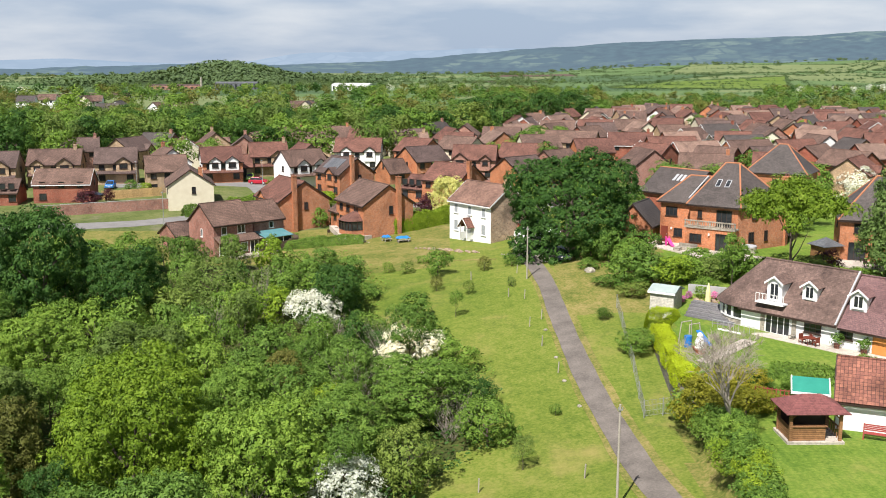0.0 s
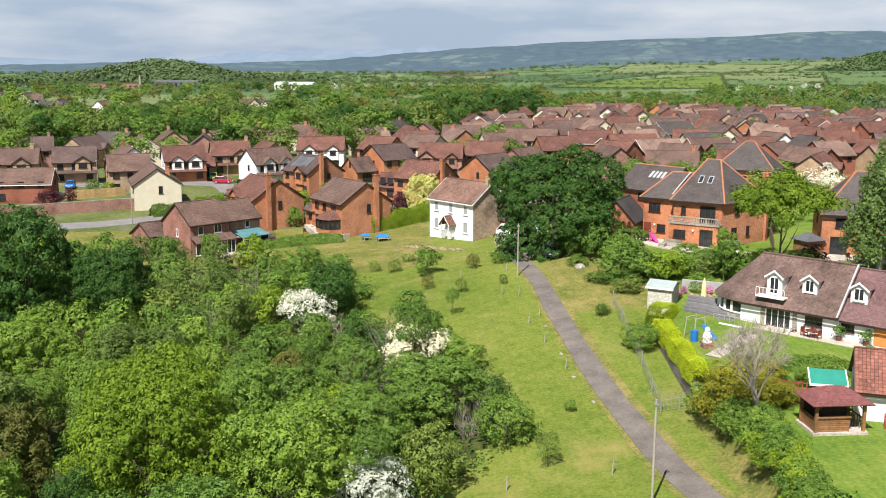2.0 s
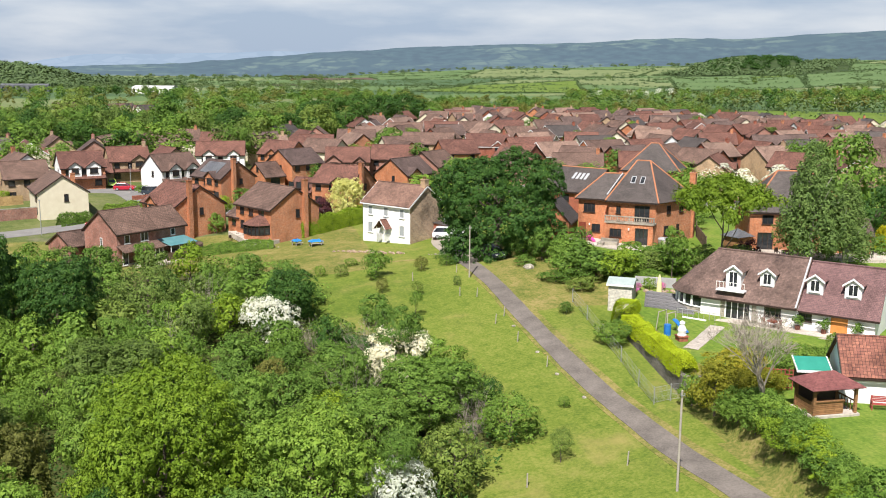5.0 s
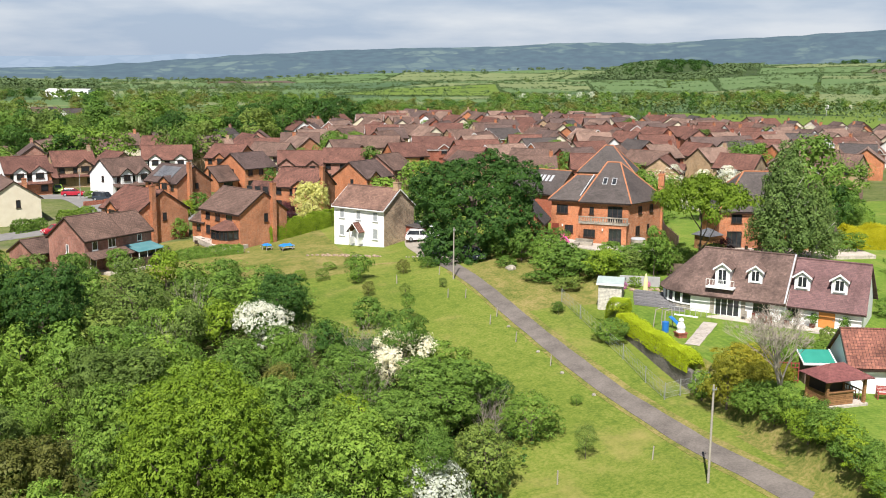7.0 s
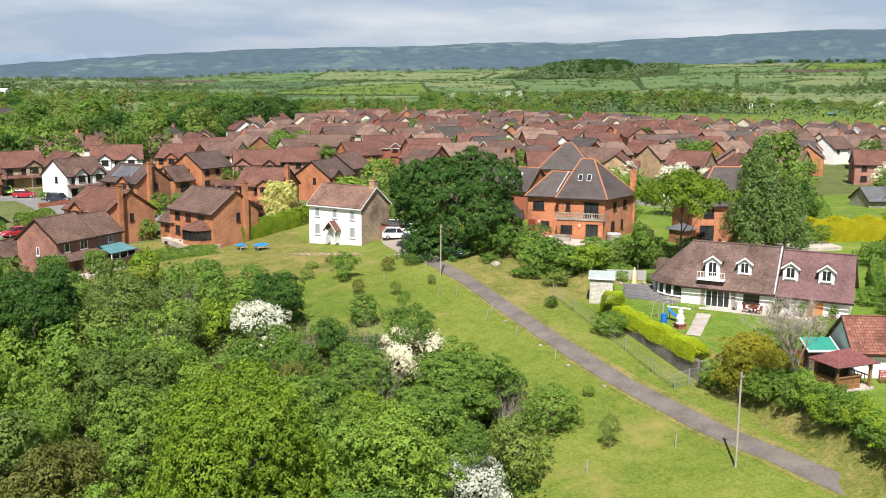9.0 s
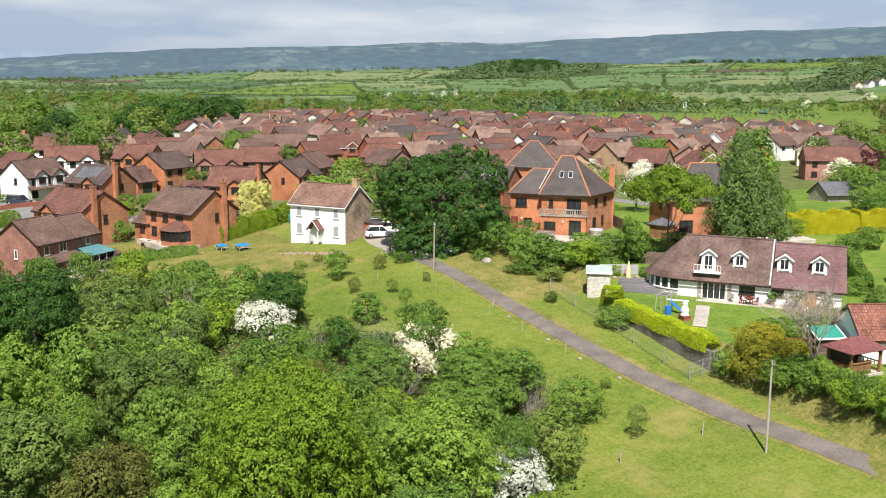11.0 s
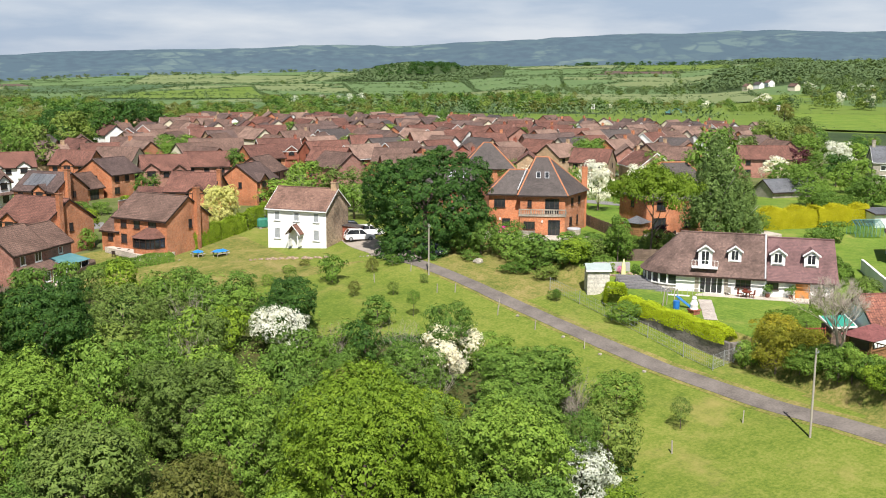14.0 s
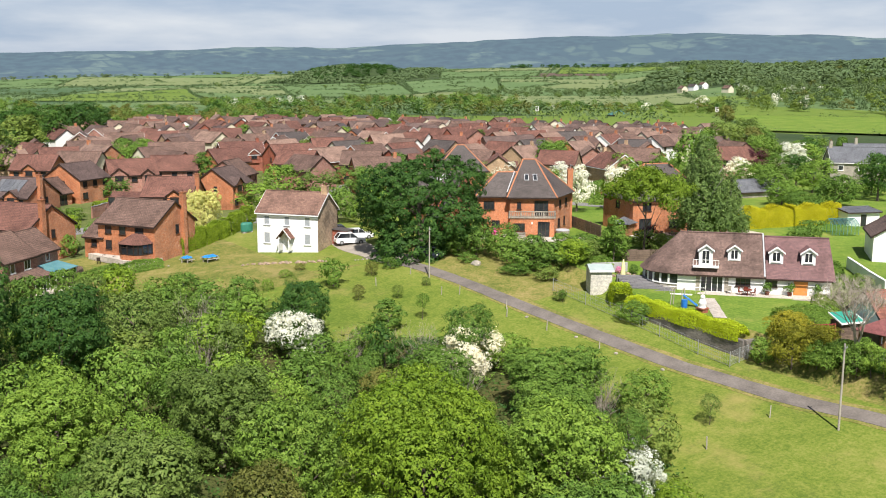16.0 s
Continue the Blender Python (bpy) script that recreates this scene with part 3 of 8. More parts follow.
FAR_RIDGE = ([-45, -24, -21, -17, -12, -8, -3, 4, 8, 12], [30, 40, 52, 40, 30, 84, 92, 104, 92, 40])


def rugged(x, y, k):
    return k * (noise.noise((x * 0.0011, y * 0.0011, 4.0)) + 0.5 * noise.noise((x * 0.004, y * 0.004, 5.0)) + 0.3 * noise.noise((x * 0.014, y * 0.014, 6.0)))


def ridge_height(x, y, r):
    foot = float(hill_z(np.float64(x), np.float64(y)))
    top = float(np.interp(math.degrees(math.atan2(x, y)), *HILLS))
    return foot + max(0.0, top - foot) * float(smooth_step(2850, 3850, r)) + rugged(x, y, 16) * float(smooth_step(2900, 3400, r)) - 12 * float(1 - smooth_step(2860, 2960, r)) - 60 * float(smooth_step(3950, 4300, r))


def far_height(x, y, r):
    b = math.degrees(math.atan2(x, y))
    return float(np.interp(b, *FAR_RIDGE)) * (r - 4300) / 450 + rugged(x, y, 8)


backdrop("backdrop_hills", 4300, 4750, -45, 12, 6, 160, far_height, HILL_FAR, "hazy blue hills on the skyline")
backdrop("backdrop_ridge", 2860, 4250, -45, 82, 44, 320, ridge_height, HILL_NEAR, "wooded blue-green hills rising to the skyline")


# ---- the larger fields of the plain and the farm slopes ----
def polar(b, r):
    return math.sin(radians(b)) * r, math.cos(radians(b)) * r


def field(no, corners, mat, label):
    """A field between four corners given by bearing and distance, draped on the land."""
    p = [Vector(polar(b, r)) for b, r in corners]
    n, m, v, f = 40, 16, [], []
    for j in range(m + 1):
        for i in range(n + 1):
            q = p[0].lerp(p[1], i / n).lerp(p[3].lerp(p[2], i / n), j / m)
            v.append((q.x, q.y, gz(q.x, q.y) + 0.9))
    for j in range(m):
        for i in range(n):
            k = j * (n + 1) + i
            f.append((k, k + 1, k + n + 2, k + n + 1))
    me = bpy.data.meshes.new("field")
    me.from_pydata(v, [], f)
    me.materials.append(mat)
    HEDGE_LINES.extend([(p[k], p[(k + 1) % 4]) for k in range(4)])
    return tagged(new("field_%d" % no, me), label, "field", kind="structure")


HEDGE_LINES = []
FIELDS = [(((1.6, 1740), (5.4, 1800), (5.9, 1960), (1.2, 1950)), PLOUGH, "red ploughed field on the plain"),
          (((6.0, 1760), (12.0, 1720), (16.8, 2280), (6.4, 2330)), CROP, "blue-green field of young crop"),
          (((9.5, 1230), (19.5, 1200), (19.0, 1930), (12.6, 1700)), MEADOW, "bright green grass field"),
          (((12.5, 2400), (22.0, 2200), (23.5, 2560), (14.0, 2860)), HAY, "pale meadow on rising ground"),
          (((24.6, 1500), (31.5, 1480), (31.0, 2060), (24.2, 2080)), PASTURE, "green pasture below the wooded hill"),
          (((28.8, 2075), (31.0, 2070), (31.0, 2200), (28.6, 2190)), MEADOW, "yellow-flowering strip of meadow"),
          (((31.4, 1500), (36.5, 1480), (36.8, 2080), (31.4, 2150)), PASTURE, "green pasture on the farm slope"),
          (((33.6, 2200), (39.2, 2180), (39.6, 2480), (33.8, 2500)), PASTURE, "green hill pasture"),
          (((33.8, 2520), (40.2, 2500), (40.6, 2820), (36.0, 2800)), HAY, "pale hill meadow"),
          (((40.4, 2300), (46.5, 2280), (46.2, 2800), (41.0, 2820)), MEADOW, "bright green hill field"),
          (((28.5, 455), (47.5, 470), (46.0, 655), (27.0, 640)), MEADOW, "yellow-green field beside the railway"),
          (((33.2, 900), (47.0, 880), (46.0, 1090), (34.0, 1060)), HAY, "pale dry hay strip behind the hedge"),
          (((47.0, 470), (64.0, 440), (63.0, 690), (46.8, 700)), LAWN, "green pasture at the edge of the estate")]
for no, (corners, mat, label) in enumerate(FIELDS):
    field(no + 1, corners, mat, label)


# ---- foliage builders ----
def leaf_mesh(name, mat, pos, nor, size, gen, narrow=0.62):
    """One pointed leaf at each place, turned at random about a normal."""
    n = len(pos)
    nor = nor / np.maximum(np.linalg.norm(nor, axis=1, keepdims=True), 1e-6)
    rand = gen.normal(size=(n, 3))
    t = np.cross(nor, rand)
    t /= np.maximum(np.linalg.norm(t, axis=1, keepdims=True), 1e-6)
    b = np.cross(nor, t)
    s = size[:, None]
    v = np.stack([pos - t * s - b * s * narrow, pos - t * s * 0.6 + b * s * narrow, pos + t * s + nor * s * 0.15], 1).reshape(-1, 3)
    me = bpy.data.meshes.new(name)
    me.vertices.add(3 * n)
    me.vertices.foreach_set("co", v.astype(np.float32).ravel())
    me.loops.add(3 * n)
    me.loops.foreach_set("vertex_index", np.arange(3 * n, dtype=np.int32))
    me.polygons.add(n)
    me.polygons.foreach_set("loop_start", np.arange(0, 3 * n, 3, dtype=np.int32))
    me.update(calc_edges=True)
    me.materials.append(mat)
    return me


def sphere_points(gen, n):
    d = gen.normal(size=(n, 3))
    return d / np.linalg.norm(d, axis=1, keepdims=True)


def crown_mesh(name, mat, lobes, sprays, per, leaf, seed, spray=0.45, droop=0.0, low=-0.75, clump=0.33):
    """A crown: the outer shell of its lobes set with clumps of leaf sprays, with dark hollows between them."""
    gen = np.random.default_rng(seed)
    lobes = np.array(lobes, float)
    flat = np.array([1, 1, 0.85])
    w = lobes[:, 3] ** 2

    def shell(count, depth):
        """Places on the lobes that no other lobe covers, with their outward directions and lobe sizes."""
        pick = gen.choice(len(lobes), count * 4, p=w / w.sum())
        d = sphere_points(gen, count * 4)
        d[:, 2] = np.where(d[:, 2] < low, -d[:, 2], d[:, 2])
        size = lobes[pick, 3]
        c = lobes[pick, :3] + d * (size * depth * (1 + 0.075 * gen.normal(size=count * 4)))[:, None] * flat
        gap = np.linalg.norm((c[:, None, :] - lobes[None, :, :3]) / flat, axis=2) / lobes[None, :, 3]
        gap[np.arange(len(c)), pick] = 9
        free = np.where(gap.min(1) > 0.8)[0]
        free = free[:count] if len(free) >= count else np.resize(free, count)
        return c[free], d[free], size[free]

    total = sprays * per
    inner = int(total * 0.2)
    n = max(14, (total - inner) // 38)
    wide = (np.abs(lobes[:, :3]) + lobes[:, 3:4])[:, :2].max()
    centre, d, size = shell(n, 1.0 - clump * 0.15)
    axis = d * 0.7 + np.array([0, 0, 0.6])
    axis /= np.maximum(np.linalg.norm(axis, axis=1, keepdims=True), 1e-6)
    reach = 0.85 * math.sqrt(3.2 * wide * wide / n) * (0.55 + 0.8 * gen.random(n))
    own = gen.integers(0, n, total - inner)
    e = sphere_points(gen, total - inner)
    e = np.where((e * axis[own]).sum(1, keepdims=True) < 0.0, -e, e)
    c = centre[own] + e * reach[own][:, None] * np.array([1, 1, 0.8])
    c2, d2, _ = shell(inner, 0.72)
    pos = np.concatenate([c + gen.normal(size=c.shape) * spray * 0.35, c2])
    pos[:, 2] -= droop * np.abs(gen.normal(size=len(pos)))
    nor = np.concatenate([e * 0.9 + axis[own] * 0.35, d2]) + gen.normal(size=(total, 3)) * 0.2
    sizes = leaf * (0.65 + 0.7 * gen.random(total)) * np.where(np.arange(total) < total - inner, 1.0, 1.6)
    return leaf_mesh(name, mat, pos, nor, sizes, gen)


def lobed(gen, radius, height, count, base=0.0):
    """Centres and radii of a rounded crown's lobes."""
    out = [(0, 0, base + height * 0.48, radius * 0.78)]
    for i in range(count):
        a, q = gen.random() * 6.283, 0.25 + 0.75 * gen.random()
        z = base + height * (0.1 + 0.74 * gen.random())
        reach = radius * (0.72 - 0.35 * abs((z - base) / height - 0.4)) * q
        out.append((math.cos(a) * reach, math.sin(a) * reach, z, radius * (0.3 + 0.22 * gen.random())))
    return out


def trunk_geo(height, r, seed, limbs=6, reach=2.2, fork=0.4):
    """A tapered, slightly bent trunk with limbs rising into the crown."""
    rr, g = random.Random(seed), Geo()
    p, pts = Vector((0, 0, -0.4)), []
    for i in range(5):
        pts.append(p.copy())
        p = p + Vector((rr.uniform(-0.12, 0.12), rr.uniform(-0.12, 0.12), 1)) * (height + 0.4) / 4
    for i in range(4):
        g.tube(pts[i], pts[i + 1], r * (1 - 0.2 * i) * (1.25 if i == 0 else 1), r * (0.8 - 0.2 * i) + 0.015, 6, i == 3)
    for i in range(limbs):
        f = fork + (0.95 - fork) * i / max(1, limbs)
        a = rr.uniform(0, 6.283)
        s = pts[0].lerp(pts[-1], f)
        mid = s + Vector((math.cos(a), math.sin(a), 0.7)) * reach * 0.5
        end = mid + Vector((math.cos(a + rr.uniform(-0.5, 0.5)), math.sin(a), 1.0)) * reach * 0.55
        g.tube(s, mid, r * 0.45, r * 0.28, 4, False)
        g.tube(mid, end, r * 0.28, r * 0.1, 4, False)
    return g


gen0 = np.random.default_rng(3)
NEAR_CROWNS = [crown_mesh("crown", LEAF_MID, lobed(gen0, 3.0, 4.6, 11), 560, 8, 0.105, 20 + i, 0.17) for i in range(6)]
FLAT_CROWN = [crown_mesh("crown", LEAF_MID, [(math.cos(i * 2.4) * r_, math.sin(i * 2.4) * r_, 3.9 - 0.075 * r_ * r_ + 0.35 * math.cos(i * 1.7), 1.0) for i, r_ in enumerate(np.linspace(0.3, 4.4, 30))], 1500, 8, 0.115, 91, 0.3, low=-0.4)]
WEEPING = [crown_mesh("crown", LEAF_MID, [(math.cos(i * 2.4) * r_, math.sin(i * 2.4) * r_, 1.5 + 8.0 * f_, 1.25 - 0.3 * f_) for i, (r_, f_) in enumerate(zip(np.linspace(2.4, 0.2, 30), np.linspace(0.0, 1.0, 30)))], 1900, 9, 0.115, 93, 0.22, droop=0.6, low=-0.9)]
LIME_CROWNS = [crown_mesh("crown", LEAF_MID, lobed(gen0, 5.0, 8.0, 26), 4200, 9, 0.082, 48, 0.18)]
LITE_CROWNS = [crown_mesh("crown", LEAF_MID, lobed(gen0, 3.0, 4.6, 11), 270, 7, 0.165, 120 + i, 0.2) for i in range(5)]
BIG_CROWNS = [crown_mesh("crown", LEAF_MID, lobed(gen0, 5.0, 8.0, 22), 2100, 9, 0.118, 40 + i, 0.22) for i in range(4)]
MID_CROWNS = [crown_mesh("crown", LEAF_MID, lobed(gen0, 4.2, 8.0, 13), 260, 8, 0.225, 60 + i, 0.34) for i in range(5)]
BELT_CROWNS = [crown_mesh("crown", LEAF_MID, lobed(gen0, 4.2, 8.0, 13), 150, 6, 0.31, 160 + i, 0.42) for i in range(4)]
FAR_CROWNS = [crown_mesh("crown", LEAF_MID, lobed(gen0, 4.2, 8.0, 9), 44, 4, 0.62, 260 + i, 0.5) for i in range(5)]
PLAIN_CROWNS = [crown_mesh("crown", LEAF_MID, lobed(gen0, 4.2, 8.0, 9), 90, 4, 0.44, 280 + i, 0.4) for i in range(5)]
GARDEN_CROWNS = [crown_mesh("crown", LEAF_MID, lobed(gen0, 5.0, 8.0, 18), 620, 8, 0.19, 300 + i, 0.26) for i in range(3)]
AIRY_CROWNS = [crown_mesh("crown", LEAF_MID, lobed(gen0, 3.6, 5.0, 16), 560, 9, 0.10, 80 + i, 0.34) for i in range(2)]
NEAR_TRUNK, BIG_TRUNK, MID_TRUNK = [trunk_geo(h, r, s, 4, e).mesh("trunk", BARK) for h, r, s, e in ((3.2, 0.14, 1, 1.6), (6.0, 0.3, 2, 2.8), (5.5, 0.26, 3, 2.4))]


def dress(ob, mat):
    ob.material_slots[0].link = "OBJECT"
    ob.material_slots[0].material = mat


def tree(name, label, x, y, top, radius, mat, crowns, trunk, ref_r, ref_h, group="", seed=0, category="tree", bark=None, z=None, stem=None):
    """A tree or shrub whose crown reaches up to the height top."""
    base = gz(x, y) if z is None else z
    height = top - base
    t = thing(name, label, category, pose(x, y, base, 0, 0, 0), group)
    crown_h = min(height * 0.9, ref_h * radius / ref_r * 1.15)
    k = radius / ref_r
    c = part("crown", crowns[seed % len(crowns)], None, t)
    c.matrix_basis = Matrix.LocRotScale((0, 0, height - crown_h), Euler((0, 0, seed * 1.37)), (k, k, crown_h / ref_h))
    dress(c, mat)
    s = part("trunk", trunk, None, t)
    kz = max(0.3, (height - crown_h * 0.45)) / (stem or 3.2)
    s.matrix_basis = Matrix.LocRotScale((0, 0, 0), Euler((0, 0, seed * 0.7)), (k, k, kz))
    if bark:
        dress(s, bark)
    return t


def shrub(x, y, top, radius, mat, label="leafy green hawthorn and bramble thicket shrub", group="woodland shrubs", seed=0, name="shrub"):
    return tree(name, label, x, y, top, radius, mat, NEAR_CROWNS if y < 92 and radius > 1.5 else LITE_CROWNS, NEAR_TRUNK, 3.0, 4.9, group, seed, "shrub", stem=3.2)


def big_tree(x, y, top, radius, mat, label, seed=0, group="", name="tree"):
    return tree(name, label, x, y, top, radius, mat, GARDEN_CROWNS, BIG_TRUNK, 5.0, 8.4, group, seed, stem=6.0)


def mid_tree(x, y, top, radius, mat, label="tall leafy green tree behind the houses", seed=0, group="trees behind the houses", name="tree"):
    return tree(name, label, x, y, top, radius, mat, MID_CROWNS, MID_TRUNK, 4.2, 8.4, group, seed, stem=5.5)


def hedge_mesh(name, mat, line, width, height, leaf, density, seed, z0=None):
    """A clipped hedge: leaves over a rounded box that follows a line of (x, y)."""
    gen = np.random.default_rng(seed)
    pos, nor, last = [], [], len(line) - 2
    for part_no, ((ax, ay), (bx, by)) in enumerate(zip(line, line[1:])):
        ln = math.hypot(bx - ax, by - ay)
        n = int(ln * (width + 2 * height) * density * 3.6)
        u, q = gen.random(n), gen.random(n) * (width + 2 * height)
        side = np.where(q < height, -1, np.where(q > height + width, 1, 0))
        across = np.where(side == 0, q - height - width / 2, side * width / 2)
        up = np.where(side == 0, height, np.where(side < 0, q, width + 2 * height - q))
        rim = 1 - 0.28 * (up / height) ** 4
        wob = 1 + 0.10 * np.sin(u * ln * 1.3 + seed) + 0.05 * gen.normal(size=n)
        dx, dy = (bx - ax) / ln, (by - ay) / ln
        px, py = ax + dx * ln * u + dy * across * rim * wob, ay + dy * ln * u - dx * across * rim * wob
        g0 = ground_z(px, py) if z0 is None else np.full(n, z0)
        edge = np.minimum(u * ln if part_no == 0 else 9.0, (1 - u) * ln if part_no == last else 9.0)
        pos.append(np.stack([px, py, g0 + np.maximum(0.02, up * wob * np.where(edge < 0.5, 0.7 + 0.6 * edge, 1))], 1))
        nor.append(np.stack([dy * side, -dx * side, np.where(side == 0, 1.0, 0.25)], 1) + gen.normal(size=(n, 3)) * 0.3)
    pos, nor = np.concatenate(pos), np.concatenate(nor)
    return leaf_mesh(name, mat, pos, nor, leaf * 0.58 * (0.7 + 0.6 * gen.random(len(pos))), gen)


def hedge(line, width, height, mat, label, leaf=0.16, density=34, seed=1, z0=None, group=""):
    return solid("hedge", hedge_mesh("hedge", mat, line, width, height, leaf, density, seed, z0), mat, label, "hedge", group)


# ---- houses ----
_windows = {}


def window(parent, x, y, z, rz, w, h, frame_mat, mullions=1, name="window", glass=None):
    """A framed window with a recessed pane and a sill, set on a wall that faces -y before the turn rz; z is its foot."""
    glass = glass or PANE
    key = (round(w, 2), round(h, 2), frame_mat.name, mullions, glass.name)
    if key not in _windows:
        g, b = Geo(), 0.085
        g.box(-w / 2, -w / 2 + b, -0.07, 0.04, 0, h).box(w / 2 - b, w / 2, -0.07, 0.04, 0, h)
        g.box(-w / 2 + b, w / 2 - b, -0.07, 0.04, h - b, h).box(-w / 2 + b, w / 2 - b, -0.07, 0.04, 0, b)
        for i in range(mullions):
            u = -w / 2 + w * (i + 1) / (mullions + 1)
            g.box(u - 0.035, u + 0.035, -0.06, 0.03, b, h - b)
        g.box(-w / 2 - 0.08, w / 2 + 0.08, -0.14, -0.05, -0.07, 0.02)
        p = Geo()
        p.box(-w / 2 + b, w / 2 - b, -0.022, 0.0, b, h - b)
        _windows[key] = (g.mesh("window", frame_mat), p.mesh("pane", glass))
    a, b = _windows[key]
    o = part(name, a, None, parent, m=pose(x, y, z, 0, 0, rz))
    part("pane", b, None, o)
    return o


def door(parent, x, y, z, rz, w, h, mat, name="door"):
    g = Geo().box(-w / 2, w / 2, -0.05, 0.03, 0, h)
    for i, (a, b) in enumerate(((0.12, 0.48), (0.55, 0.9))):
        g.box(-w / 2 + 0.12, w / 2 - 0.12, -0.07, -0.052, h * a, h * b)
    o = part(name, g, mat, parent, m=pose(x, y, z, 0, 0, rz))
    k = Geo().box(w / 2 - 0.16, w / 2 - 0.1, -0.12, -0.052, h * 0.48, h * 0.53)
    part("handle", k, METAL, o)
    return o


def roof_geo(L, D, eave, rise, kind, over=0.35, verge=0.22, thick=0.16, ridge=None):
    """Roof slopes and, apart, the ridge and hip caps."""
    g, caps, boards = Geo(), Geo(), Geo()
    k = rise / (D / 2)
    x, y, ze = L / 2 + verge, D / 2 + over, eave - over * k + 0.02
    zr = eave + rise + 0.02
    if kind == "gable":
        g.slab([(-x, -y, ze), (x, -y, ze), (x, 0, zr), (-x, 0, zr)], thick)
        g.slab([(x, y, ze), (-x, y, ze), (-x, 0, zr), (x, 0, zr)], thick)
        caps.tube((-x - 0.01, 0, zr), (x + 0.01, 0, zr), 0.10, 0.10, 6)
        for s in (-1, 1):
            for e in (-1, 1):
                a, b = Vector((s * (x + 0.02), e * y, ze - 0.09)), Vector((s * (x + 0.02), 0, zr - 0.09))
                up = Vector((0, 0, 0.11))
                boards.slab([a - up, a + up, b + up, b - up] if s * e > 0 else [b - up, b + up, a + up, a - up], 0.04)
    else:
        x = L / 2 + over
        q = max(0.05, (ridge if ridge is not None else max(0.3, L - D)) / 2)
        A, B, C, E = (-x, -y, ze), (x, -y, ze), (x, y, ze), (-x, y, ze)
        P, Q = (-q, 0, zr), (q, 0, zr)
        g.slab([A, B, Q, P], thick).slab([C, E, P, Q], thick).slab([B, C, Q], thick).slab([E, A, P], thick)
        for a, b in ((A, P), (E, P), (B, Q), (C, Q), (P, Q)):
            caps.tube(a, b, 0.11, 0.11, 6)
    for s in (-1, 1):
        boards.box(-x, x, s * y - 0.06, s * y + 0.06, ze - 0.24, ze - 0.10)
    return g, caps, boards


def chimney(parent, x, y, z0, z1, mat, w=0.62, d=0.62, pots=1):
    g = Geo().box(x - w / 2, x + w / 2, y - d / 2, y + d / 2, z0, z1)
    g.box(x - w / 2 - 0.06, x + w / 2 + 0.06, y - d / 2 - 0.06, y + d / 2 + 0.06, z1, z1 + 0.12)
    c = part("chimney", g, mat, parent)
    p = Geo()
    for i in range(pots):
        px = x + (i - (pots - 1) / 2) * 0.34
        p.tube((px, y, z1 + 0.12), (px, y, z1 + 0.48), 0.12, 0.09, 8)
    part("chimney_pot", p, TILE_CLAY, c)
    return c


